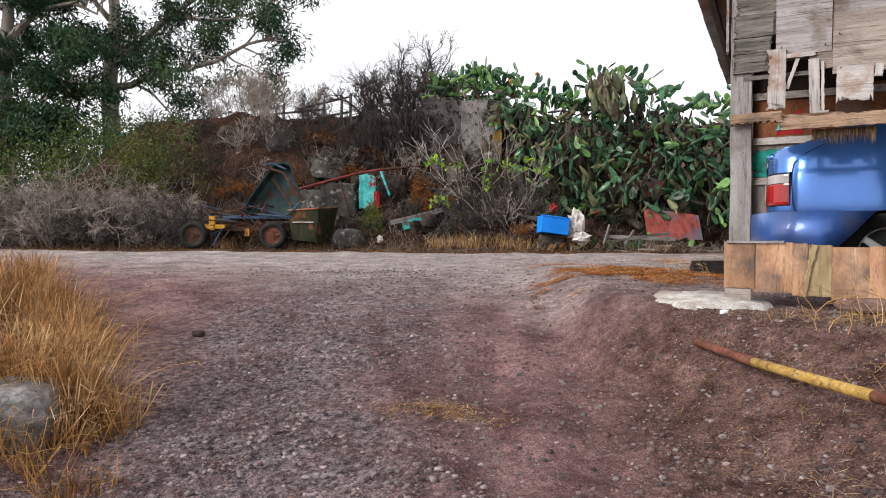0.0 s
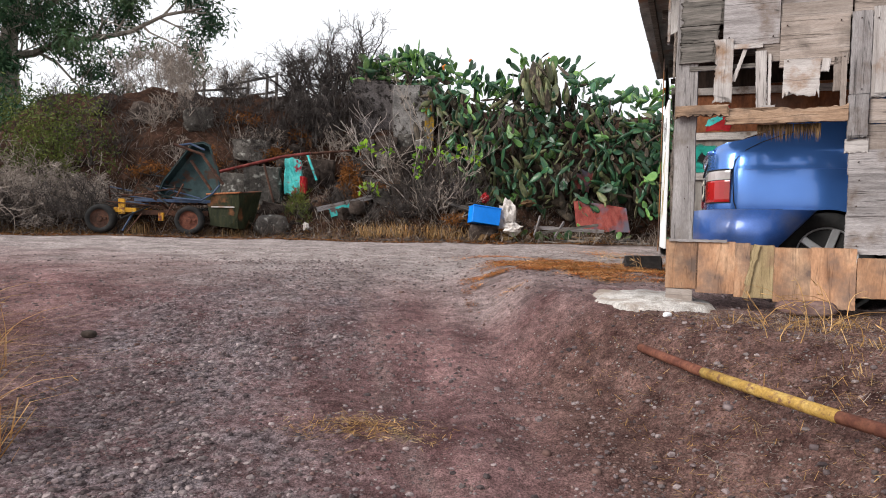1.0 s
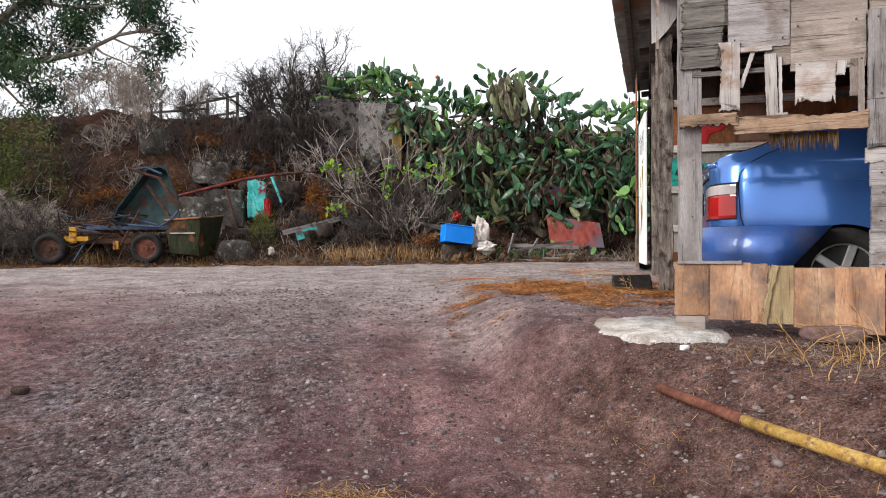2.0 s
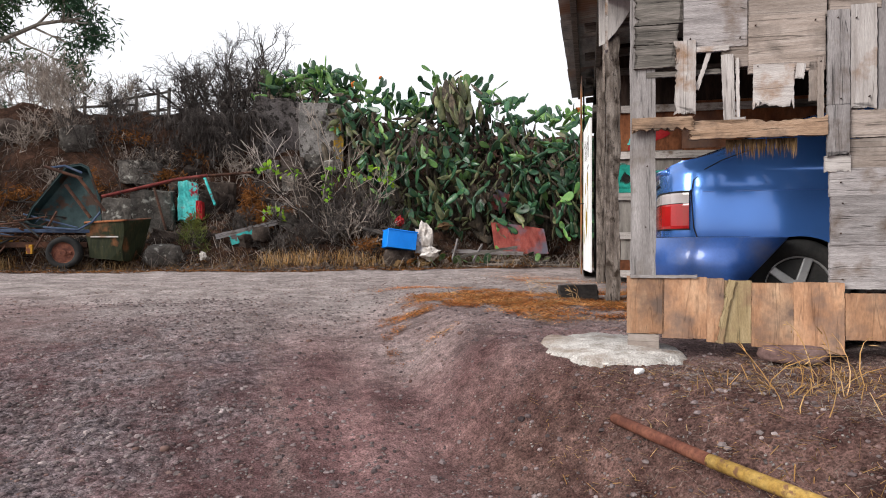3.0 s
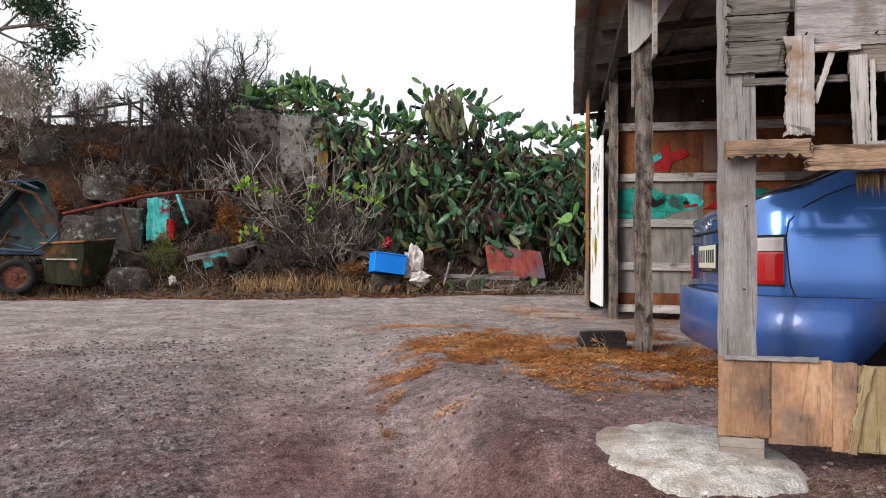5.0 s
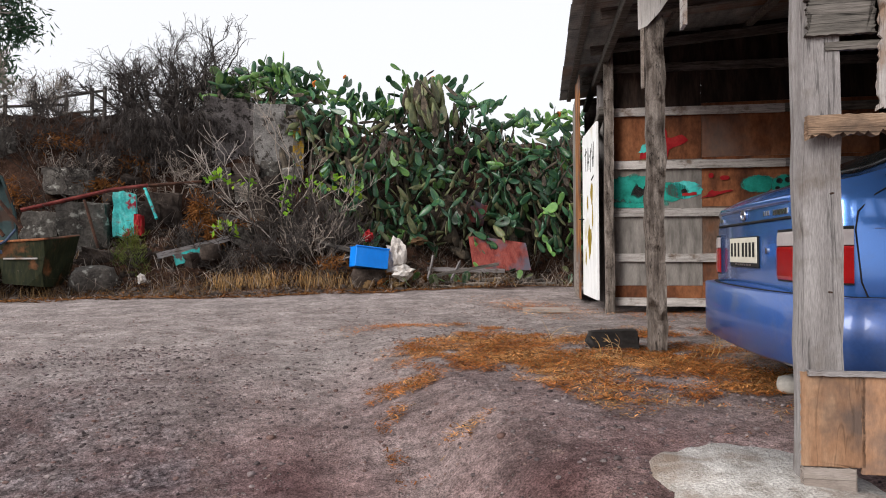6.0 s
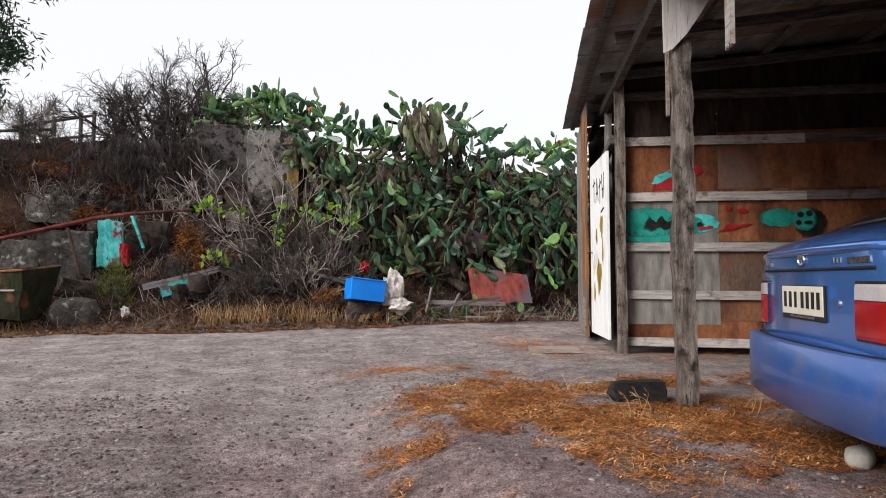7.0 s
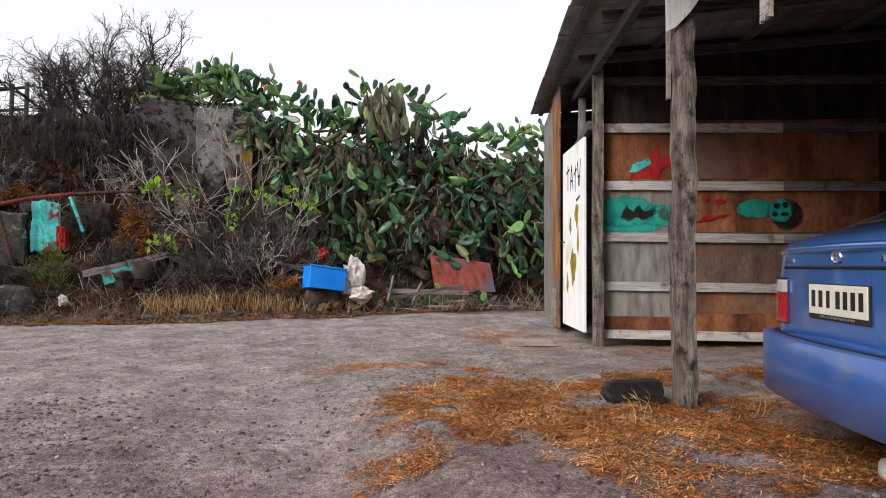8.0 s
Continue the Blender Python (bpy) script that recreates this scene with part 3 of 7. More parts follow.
rng = random.Random(47)
bm = bmesh.new()
for v, z in ((0.27, 1.97), (0.50, 1.97), (0.27, 1.53), (0.51, 1.52), (0.58, 1.58), (0.84, 1.57), (0.58, 1.37), (0.85, 1.37), (0.05, 1.10), (0.30, 1.07), (0.60, 1.08), (0.85, 1.09), (0.93, 1.58), (0.94, 1.20), (0.92, 1.12), (0.95, 0.96),
             (0.95, 0.80), (1.2, 0.80), (0.95, 0.69), (1.3, 0.68), (0.95, 0.55), (1.25, 0.47), (0.95, 0.34), (0.05, 0.31), (0.10, 0.10), (0.18, 0.30), (0.30, 0.31), (0.24, 0.09), (0.38, 0.29), (0.50, 0.29), (0.60, 0.28), (0.69, 0.05), (0.78, 0.28), (0.90, 0.05), (1.02, 1.58), (1.06, 1.2), (0.06, 0.9), (0.05, 0.6)):
    bmesh.ops.create_cone(bm, cap_ends=True, segments=7, radius1=0.0036, radius2=0.003, depth=0.02, matrix=pose(v + rng.uniform(-0.01, 0.01), -2.762, z + rng.uniform(-0.01, 0.01), 90, 0, 0))
tagged(part("nail_heads", bm, M_IRONNAIL, shed), "rusty nail heads", kind="stuff")

# the partition at the far end of the bay: sheets behind horizontal slats
END_U = 2.92
# top rows and innermost sheets are coloured near black for the bay's shade
for v0, v1, rows in ((-0.02, 1.0, ((0.10, 0.32, M_RUST), (0.32, 0.66, M_GREYSHEET), (0.66, 1.20, M_GREYSHEET), (1.20, 1.80, M_GREYSHEET), (1.80, 2.42, M_RUST), (2.42, 3.3, M_SHADESHEET))),
                     (1.0, 2.9, ((0.10, 0.36, M_RUST), (0.36, 0.70, M_RUST), (0.70, 1.24, M_DIMRUST), (1.24, 1.82, M_RUST), (1.82, 2.45, M_RUST), (2.45, 3.5, M_SHADESHEET))),
                     (2.9, 4.4, ((0.10, 1.24, M_SHADESHEET), (1.24, 2.45, M_SHADESHEET), (2.45, 3.6, M_SHADESHEET)))):
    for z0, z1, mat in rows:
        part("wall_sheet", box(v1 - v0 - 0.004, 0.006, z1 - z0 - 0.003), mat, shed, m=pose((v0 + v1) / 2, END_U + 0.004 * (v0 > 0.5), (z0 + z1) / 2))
# top and inner slats use darker wood tones to paint in the shade there
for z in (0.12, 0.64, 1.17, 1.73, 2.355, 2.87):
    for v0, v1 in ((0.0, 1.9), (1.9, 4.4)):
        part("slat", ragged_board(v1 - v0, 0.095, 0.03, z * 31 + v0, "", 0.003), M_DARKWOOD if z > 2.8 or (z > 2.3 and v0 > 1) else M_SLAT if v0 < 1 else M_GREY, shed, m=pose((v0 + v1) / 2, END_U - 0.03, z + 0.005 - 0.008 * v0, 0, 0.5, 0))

# closing walls: the back and the far gable, seen only as darkness; the back is coloured as shade
part("back_wall", box(0.04, 9.3, 3.9), M_SHADESHEET, shed, m=pose(4.42, 1.9, 1.95))
part("far_wall", box(4.5, 0.04, 3.4), M_GREY, shed, m=pose(2.15, 6.52, 1.7))

# the open side beyond the partition: the white door and rusty sheets
door = part("door", box(0.035, 1.13, 2.13, 0.004), M_WHITE, shed, "white painted door with scribbles", pose(-0.235, 3.44, 1.21, 0, 0, 4.5))
part("handle", tube([(0, -0.02, 0), (-0.05, 0, 0), (-0.05, 0.07, 0)], 0.008), M_BLACK, door, "", pose(-0.02, 0.44, -0.05))
for k, (y, z, ry, ln) in enumerate(((-0.40, 0.70, 12, 0.3), (-0.31, 0.70, -14, 0.3), (-0.35, 0.66, 90, 0.12), (-0.16, 0.66, 2, 0.3), (-0.16, 0.74, 70, 0.16), (0.0, 0.70, -16, 0.3), (0.08, 0.70, 16, 0.3), (0.04, 0.66, 90, 0.12), (0.25, 0.72, 0, 0.3), (0.25, 0.80, 80, 0.18), (-0.30, 0.42, 80, 0.2))):
    part("scribble", box(0.002, 0.026, ln), M_BLACK, door, "", pose(-0.019, y, z, ry, 0, 0))
part("wall_sheet", ragged_board(3.10, 0.62, 0.015, 5, "l", 0.01), M_ORANGERUST, shed, "orange rusted sheet", pose(-0.335, 4.42, 1.63, 0, 0, 92) @ pose(0, 0, 0, 0, 90, 0))
part("wall_sheet", ragged_board(0.55, 0.50, 0.015, 6, "bl", 0.01), M_BROWN, shed, m=pose(-0.345, 4.6, 0.32, 0, 0, 92))
part("wall_sheet", box(0.02, 1.85, 3.2), M_GREYSHEET, shed, m=pose(-0.30, 5.62, 1.61))
part("lintel", box(0.08, 1.3, 0.10, 0.008), M_DARKWOOD, shed, m=pose(-0.13, 3.5, 2.36, -3, 0, 0))

# roof: corrugated sheets on rafters and purlins, rising along the shed and a little into it
SLOPE, CLIMB = 0.07, 0.055
EAVE_V = -0.54
ROLL = math.degrees(math.atan(CLIMB))


def roof_z(v, u):
    return 3.05 + CLIMB * u + (v - EAVE_V) * SLOPE


def corrugated(u0, u1, v0, v1):
    verts, faces, n = [], [], int((u1 - u0) / 0.019)
    for i in range(n + 1):
        u = u0 + (u1 - u0) * i / n
        dz = 0.009 * math.sin(u * math.tau / 0.076)
        for v in (v0, v1):
            verts += [(v, u, roof_z(v, u) + dz + 0.006), (v, u, roof_z(v, u) + dz)]
    for i in range(n):
        a, b = 4 * i, 4 * i + 4
        faces += [(a, b, b + 2, a + 2), (a + 1, a + 3, b + 3, b + 1), (a, a + 1, b + 1, b), (a + 2, b + 2, b + 3, a + 3)]
    return verts, faces


for k in range(11):
    u0 = -2.85 + 0.86 * k
    vs, fs = corrugated(u0, u0 + 0.88, EAVE_V + (0.0, 0.004, -0.004)[k % 3], 4.6)
    mesh_part("roof_sheet", vs, fs, M_ROOF, shed, m=pose(0, 0, 0.006 * (k % 2)), smooth=True)
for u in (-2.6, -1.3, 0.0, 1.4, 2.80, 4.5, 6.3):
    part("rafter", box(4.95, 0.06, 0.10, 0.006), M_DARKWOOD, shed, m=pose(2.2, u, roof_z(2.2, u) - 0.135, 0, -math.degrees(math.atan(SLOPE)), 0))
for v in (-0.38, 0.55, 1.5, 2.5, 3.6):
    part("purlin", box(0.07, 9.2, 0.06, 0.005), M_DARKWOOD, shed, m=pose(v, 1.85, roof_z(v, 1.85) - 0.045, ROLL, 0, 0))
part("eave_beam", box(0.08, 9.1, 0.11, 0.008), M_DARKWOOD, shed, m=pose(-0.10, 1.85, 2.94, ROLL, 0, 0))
# pale boards nailed to the eave beam, hanging beside the middle post
bm = bmesh.new()
out = [(-0.13, 2.34), (-0.07, 2.365), (0.02, 2.46), (0.10, 2.575), (0.17, 2.69), (0.25, 2.80), (0.30, 2.98), (-0.135, 2.98)]
fr = [bm.verts.new((v, -0.006, z)) for v, z in out]
bk = [bm.verts.new((v, 0.006, z)) for v, z in out]
bm.faces.new(fr), bm.faces.new(bk[::-1])
for i in range(8):
    bm.faces.new((fr[i], bk[i], bk[(i + 1) % 8], fr[(i + 1) % 8]))
bmesh.ops.recalc_face_normals(bm, faces=bm.faces)
part("fascia_board", bm, M_FASCIA, shed, "pale splintered fascia board", pose(0.0, -0.085, 0.0))
part("batten", ragged_board(0.085, 1.0, 0.02, 9, "b", 0.003), M_PALE, shed, m=pose(-0.10, -1.46, 2.38, 0, 0, 90))
part("batten", ragged_board(0.04, 0.62, 0.02, 19, "b", 0.004), M_BROWN, shed, m=pose(-0.085, 0.03, 2.25, 0, 0, 90))

# ---- more materials ----
M_TEAL = material("dull_teal_paint", [(0.009, 0.019, 0.021), (0.018, 0.036, 0.038), (0.034, 0.054, 0.054)], (1, 1, 1), 4, 8, 0.6, 0.2, 0.1, fine=30, fine_mix=0.15, stain=(0.035, 0.018, 0.012), stain_size=3, stain_at=(0.55, 0.62))
M_OLIVE = material("olive_paint_over_rust", [(0.009, 0.012, 0.007), (0.018, 0.022, 0.010), (0.038, 0.036, 0.016)], (6, 6, 1.2), 4, 8, 0.6, 0.2, 0.1, fine=30, fine_mix=0.15, stain=(0.15, 0.06, 0.025), stain_size=2.2, stain_at=(0.57, 0.68))
M_CARTYELLOW = material("faded_yellow_enamel", [(0.42, 0.20, 0.02), (0.58, 0.30, 0.03), (0.62, 0.36, 0.06)], (1, 1, 1), 5, 8, 0.6, 0, 0.15, fine=60, fine_mix=0.15, stain=(0.14, 0.05, 0.03), stain_size=7, stain_at=(0.52, 0.62))
M_YELLOW = material("worn_yellow_paint", [(0.20, 0.115, 0.035), (0.34, 0.21, 0.055), (0.42, 0.29, 0.10)], (1, 1, 1), 14, 9, 0.65, 0, 0.2, fine=90, fine_mix=0.3, stain=(0.17, 0.09, 0.05), stain_size=38, stain_at=(0.54, 0.64))
M_IRON = material("dark_rusty_iron", [(0.03, 0.018, 0.014), (0.075, 0.04, 0.03), (0.14, 0.065, 0.04)], (1, 1, 1), 7, 8, 0.8, 0.3, 0.25, fine=60, fine_mix=0.3)
M_REDIRON = material("faded_red_iron", [(0.06, 0.018, 0.016), (0.15, 0.03, 0.027), (0.21, 0.06, 0.05)], (1, 1, 1), 6, 8, 0.75, 0.1, 0.2, fine=50, fine_mix=0.25)
M_BLUEIRON = material("faded_blue_iron", [(0.03, 0.045, 0.08), (0.05, 0.075, 0.13), (0.09, 0.11, 0.15)], (1, 1, 1), 7, 8, 0.7, 0.2, 0.1, fine=50, fine_mix=0.2)
M_STONE = material("grey_lichened_stone", [(0.035, 0.030, 0.027), (0.09, 0.081, 0.073), (0.16, 0.146, 0.133)], (1, 1, 1), 2.5, 9, 0.92, bump=0.8, fine=25, fine_mix=0.4, vary=0.25, bump_dist=0.05, stain=(0.34, 0.33, 0.30), stain_size=7, stain_at=(0.58, 0.66))
M_BOULDER = material("pale_grey_stone", [(0.07, 0.063, 0.06), (0.17, 0.158, 0.154), (0.33, 0.31, 0.30)], (1, 1, 1), 3.0, 10, 0.92, bump=0.9, fine=30, fine_mix=0.4, bump_dist=0.04, stain=(0.10, 0.085, 0.075), stain_size=6, stain_at=(0.5, 0.62))
M_PALESTONE = material("smooth_pale_stone", [(0.46, 0.43, 0.39), (0.58, 0.55, 0.51), (0.66, 0.63, 0.59)], (1, 1, 1), 8, 6, 0.8, bump=0.2, fine=60, fine_mix=0.12)
M_DARKSTONE = material("dark_earthy_stone", [(0.013, 0.010, 0.009), (0.042, 0.032, 0.027), (0.105, 0.082, 0.07)], (1, 1, 1), 2.5, 9, 0.95, bump=0.8, fine=25, fine_mix=0.35, vary=0.3, bump_dist=0.03)
M_REDSTONE = material("reddish_stone", [(0.075, 0.043, 0.040), (0.135, 0.085, 0.078), (0.20, 0.14, 0.125)], (1, 1, 1), 5, 9, 0.95, bump=0.6, fine=40, fine_mix=0.3, vary=0.2)
M_WALLBLOCK = material("grey_rendered_block", [(0.11, 0.103, 0.098), (0.215, 0.202, 0.193), (0.33, 0.312, 0.298)], (1, 1, 1), 3.0, 14, 0.92, bump=0.9, fine=34, fine_mix=0.38, bump_dist=0.04, stain=(0.055, 0.047, 0.042), stain_size=8, stain_at=(0.54, 0.60))
M_WALLDARK = material("dark_stained_masonry", [(0.065, 0.056, 0.055), (0.135, 0.12, 0.118), (0.22, 0.20, 0.197)], (1, 1, 1), 2.2, 12, 0.94, bump=0.9, fine=30, fine_mix=0.4, vary=0.15, bump_dist=0.04, stain=(0.03, 0.026, 0.024), stain_size=7, stain_at=(0.52, 0.58))
M_TURQBLOCK = material("turquoise_paint_on_stone", [(0.05, 0.38, 0.38), (0.08, 0.52, 0.50), (0.22, 0.60, 0.58)], (1, 1, 1), 5, 8, 0.6, 0, 0.5, fine=30, fine_mix=0.25, stain=(0.30, 0.03, 0.05), stain_size=5, stain_at=(0.58, 0.64))
M_TURQ = material("turquoise_paint", [(0.03, 0.33, 0.33), (0.06, 0.50, 0.48), (0.12, 0.58, 0.55)], (1, 1, 1), 5, 8, 0.6, 0, 0.3, fine=30, fine_mix=0.15, stain=(0.13, 0.10, 0.10), stain_size=6, stain_at=(0.52, 0.58))
M_GREENSPRAY = material("green_spray_paint", [(0.01, 0.19, 0.15), (0.02, 0.30, 0.24), (0.03, 0.36, 0.30)], (1, 1, 1), 8, 6, 0.6, 0, 0, fine=40, fine_mix=0.15)
M_REDSPRAY = material("red_spray_paint", [(0.20, 0.01, 0.015), (0.32, 0.015, 0.02), (0.38, 0.03, 0.03)], (1, 1, 1), 8, 6, 0.6, 0, 0, fine=40, fine_mix=0.15)
M_BLACKSPRAY = material("black_spray_paint", [(0.01, 0.01, 0.01), (0.018, 0.016, 0.016), (0.03, 0.025, 0.025)], (1, 1, 1), 8, 6, 0.6, 0, 0, fine=40, fine_mix=0.15)
M_OCHRESPRAY = material("ochre_spray_paint", [(0.40, 0.28, 0.04), (0.52, 0.38, 0.06), (0.58, 0.46, 0.14)], (1, 1, 1), 8, 6, 0.6, 0, 0, fine=40, fine_mix=0.15)


def sprayed(m):
    """Lets a patch of spray paint thin out towards its uneven edge."""
    n, l = m.node_tree.nodes, m.node_tree.links
    co = n.new("ShaderNodeTexCoord")
    off = n.new("ShaderNodeVectorMath")
    off.operation = "SUBTRACT"
    off.inputs[1].default_value = (0.5, 0.5, 0.5)
    l.new(co.outputs["Generated"], off.inputs[0])
    ln = n.new("ShaderNodeVectorMath")
    ln.operation = "LENGTH"
    l.new(off.outputs["Vector"], ln.inputs[0])
    nz = n.new("ShaderNodeTexNoise")
    nz.inputs["Scale"].default_value, nz.inputs["Detail"].default_value = 14.0, 6.0
    l.new(co.outputs["Object"], nz.inputs["Vector"])
    add = n.new("ShaderNodeMath")
    add.operation = "MULTIPLY_ADD"
    add.inputs[1].default_value = 0.35
    l.new(nz.outputs["Fac"], add.inputs[0])
    l.new(ln.outputs["Value"], add.inputs[2])
    fade = n.new("ShaderNodeMapRange")
    fade.inputs["From Min"].default_value, fade.inputs["From Max"].default_value = 0.55, 0.78
    fade.inputs["To Min"].default_value, fade.inputs["To Max"].default_value = 0.08, 1.0
    l.new(add.outputs["Value"], fade.inputs["Value"])
    tr, ms = n.new("ShaderNodeBsdfTransparent"), n.new("ShaderNodeMixShader")
    l.new(fade.outputs["Result"], ms.inputs["Fac"])
    l.new(n["Principled BSDF"].outputs["BSDF"], ms.inputs[1])
    l.new(tr.outputs["BSDF"], ms.inputs[2])
    l.new(ms.outputs["Shader"], n["Material Output"].inputs["Surface"])
    return m


M_REDPAINT = material("red_paint", [(0.20, 0.01, 0.015), (0.32, 0.015, 0.02), (0.38, 0.03, 0.03)], (1, 1, 1), 8, 6, 0.6, 0, 0.2, fine=40, fine_mix=0.25)
for m_spray in (M_GREENSPRAY, M_BLACKSPRAY, M_OCHRESPRAY):
    sprayed(m_spray)
M_BLUEPLASTIC = material("bright_blue_plastic", [(0.0, 0.19, 0.74), (0.0, 0.22, 0.84), (0.01, 0.25, 0.88)], (1, 1, 1), 3, 4, 0.45, 0, 0.05, fine=40, fine_mix=0.04, spec=0.4)
M_BAG = material("dirty_white_plastic", [(0.30, 0.26, 0.23), (0.52, 0.48, 0.45), (0.66, 0.63, 0.6)], (1, 1, 1), 7, 7, 0.5, 0, 0.3, fine=40, fine_mix=0.15, spec=0.4)
M_REDSHEET = material("flaking_red_sheet", [(0.13, 0.03, 0.025), (0.27, 0.06, 0.05), (0.34, 0.10, 0.08)], (5, 5, 2), 2, 8, 0.7, 0, 0.3, fine=14, fine_mix=0.3, stain=(0.12, 0.11, 0.14), stain_size=1.6, stain_at=(0.48, 0.60))
M_CACTUS = material("cactus_green", [(0.011, 0.044, 0.025), (0.027, 0.088, 0.043), (0.070, 0.140, 0.050)], (1, 1, 1), 2.2, 5, 0.32, 0, 0.15, fine=45, fine_mix=0.15, vary=0.45, stain=(0.19, 0.17, 0.07), stain_size=4, stain_at=(0.6, 0.75), spec=0.4)
M_CACTUS_PALE = material("young_cactus_green", [(0.05, 0.145, 0.045), (0.11, 0.235, 0.06), (0.21, 0.33, 0.085)], (1, 1, 1), 2.2, 5, 0.36, 0, 0.15, fine=45, fine_mix=0.12, vary=0.3, spec=0.4)
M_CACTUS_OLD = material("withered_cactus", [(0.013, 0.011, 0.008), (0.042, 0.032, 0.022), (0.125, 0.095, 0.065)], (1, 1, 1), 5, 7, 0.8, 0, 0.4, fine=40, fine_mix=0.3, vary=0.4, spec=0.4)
M_CACTUS_LIMP = material("limp_olive_cactus", [(0.035, 0.045, 0.018), (0.085, 0.10, 0.04), (0.19, 0.20, 0.09)], (1, 1, 1), 3, 6, 0.5, 0, 0.25, fine=40, fine_mix=0.2, vary=0.35, stain=(0.13, 0.09, 0.05), stain_size=3, stain_at=(0.52, 0.68), spec=0.4)
M_FRUIT = material("orange_fruit", [(0.40, 0.09, 0.02), (0.52, 0.15, 0.03), (0.5, 0.22, 0.06)], (1, 1, 1), 20, 4, 0.6, 0, 0.2, fine=60, fine_mix=0.15, vary=0.2)
M_TWIG = material("bleached_twigs", [(0.15, 0.122, 0.104), (0.28, 0.236, 0.205), (0.43, 0.372, 0.328)], (1, 1, 1), 4, 6, 0.9, bump=0.2, fine=40, fine_mix=0.2, island=0.35)
M_FIGWOOD = material("pale_bare_fig_wood", [(0.22, 0.19, 0.175), (0.38, 0.335, 0.31), (0.52, 0.47, 0.44)], (1, 1, 1), 4, 6, 0.85, bump=0.2, fine=40, fine_mix=0.25, island=0.3)
M_TWIG_DARK = material("grey_brown_twigs", [(0.020, 0.017, 0.016), (0.052, 0.044, 0.041), (0.12, 0.104, 0.097)], (1, 1, 1), 4, 6, 0.9, bump=0.2, fine=40, fine_mix=0.2, island=0.35)
M_BARK = material("peeling_pale_bark", [(0.14, 0.12, 0.10), (0.30, 0.265, 0.225), (0.46, 0.41, 0.36)], (3, 3, 0.6), 1.5, 8, 0.85, bump=0.4, fine=12, fine_mix=0.25)
M_LEAF = material("eucalyptus_leaves", [(0.018, 0.048, 0.026), (0.044, 0.098, 0.048), (0.10, 0.15, 0.062)], (1, 1, 1), 0.7, 4, 0.5, 0, 0, fine=8, fine_mix=0.2, island=0.45, translucent=0.15)
M_SHRUBLEAF = material("yellow_green_leaves", [(0.05, 0.07, 0.02), (0.09, 0.115, 0.03), (0.15, 0.16, 0.04)], (1, 1, 1), 1.0, 4, 0.6, 0, 0, fine=8, fine_mix=0.2, island=0.4, translucent=0.3)
M_LIME = material("lime_leaves", [(0.10, 0.24, 0.02), (0.17, 0.34, 0.03), (0.30, 0.38, 0.03)], (1, 1, 1), 2.0, 4, 0.6, 0, 0, fine=8, fine_mix=0.15, island=0.35, translucent=0.35)
M_GRASS = material("dry_golden_grass", [(0.20, 0.10, 0.035), (0.44, 0.26, 0.10), (0.64, 0.47, 0.26)], (1, 1, 1), 3.0, 4, 0.75, 0, 0, fine=10, fine_mix=0.25, island=0.55, translucent=0.3)
M_MOUNDGRASS = material("rusty_golden_grass", [(0.15, 0.065, 0.025), (0.38, 0.20, 0.075), (0.66, 0.48, 0.27)], (1, 1, 1), 3.0, 4, 0.75, 0, 0, fine=10, fine_mix=0.25, island=0.6, translucent=0.25)
M_DRYWEED = material("brown_dry_weeds", [(0.06, 0.034, 0.02), (0.14, 0.085, 0.042), (0.26, 0.17, 0.08)], (1, 1, 1), 1.5, 4, 0.8, 0, 0, fine=10, fine_mix=0.2, island=0.4, translucent=0.2)
M_STRAW = material("orange_straw", [(0.17, 0.045, 0.012), (0.46, 0.155, 0.037), (0.76, 0.41, 0.165)], (1, 1, 1), 2.5, 5, 0.8, 0, 0, fine=20, fine_mix=0.2, island=0.75)
M_GRAVEL = material("mixed_gravel", [(0.050, 0.037, 0.039), (0.125, 0.097, 0.098), (0.27, 0.225, 0.22)], (1, 1, 1), 9, 5, 0.9, 0, 0.2, fine=60, fine_mix=0.3, island=0.55)
M_RUSTBUSH = material("rust_brown_dead_fern", [(0.10, 0.035, 0.012), (0.19, 0.075, 0.02), (0.27, 0.12, 0.04)], (1, 1, 1), 2.0, 4, 0.85, 0, 0, fine=10, fine_mix=0.2, island=0.4, translucent=0.2)
M_LICHEN = material("yellow_lichen", [(0.20, 0.11, 0.012), (0.30, 0.18, 0.02), (0.26, 0.2, 0.07)], (1, 1, 1), 4, 8, 0.9, 0, 0.3, fine=30, fine_mix=0.3, stain=(0.12, 0.11, 0.10), stain_size=6, stain_at=(0.47, 0.53))
M_RUSTPIPE = material("red_brown_rust", [(0.06, 0.024, 0.018), (0.13, 0.05, 0.035), (0.20, 0.085, 0.055)], (1, 1, 1), 12, 8, 0.85, 0.1, 0.3, fine=70, fine_mix=0.3)
M_SOIL = material("dark_red_soil", [(0.05, 0.028, 0.024), (0.10, 0.06, 0.052), (0.17, 0.11, 0.095)], (1, 1, 1), 3, 5, 0.95, 0, 0.2, fine=60, fine_mix=0.2, island=0.4)
M_CHARRED = material("charred_block", [(0.010, 0.009, 0.009), (0.025, 0.022, 0.021), (0.06, 0.052, 0.047)], (1, 1, 1), 6, 8, 0.8, bump=0.5, fine=40, fine_mix=0.3)

# ---- the blue car: local x runs forward from its tail, y to its far side ----
CAR = SHED @ pose(0.205, -1.485, 0)
car = thing("car", "metallic blue saloon car with a dusty bumper, parked in the shed", "car", CAR)
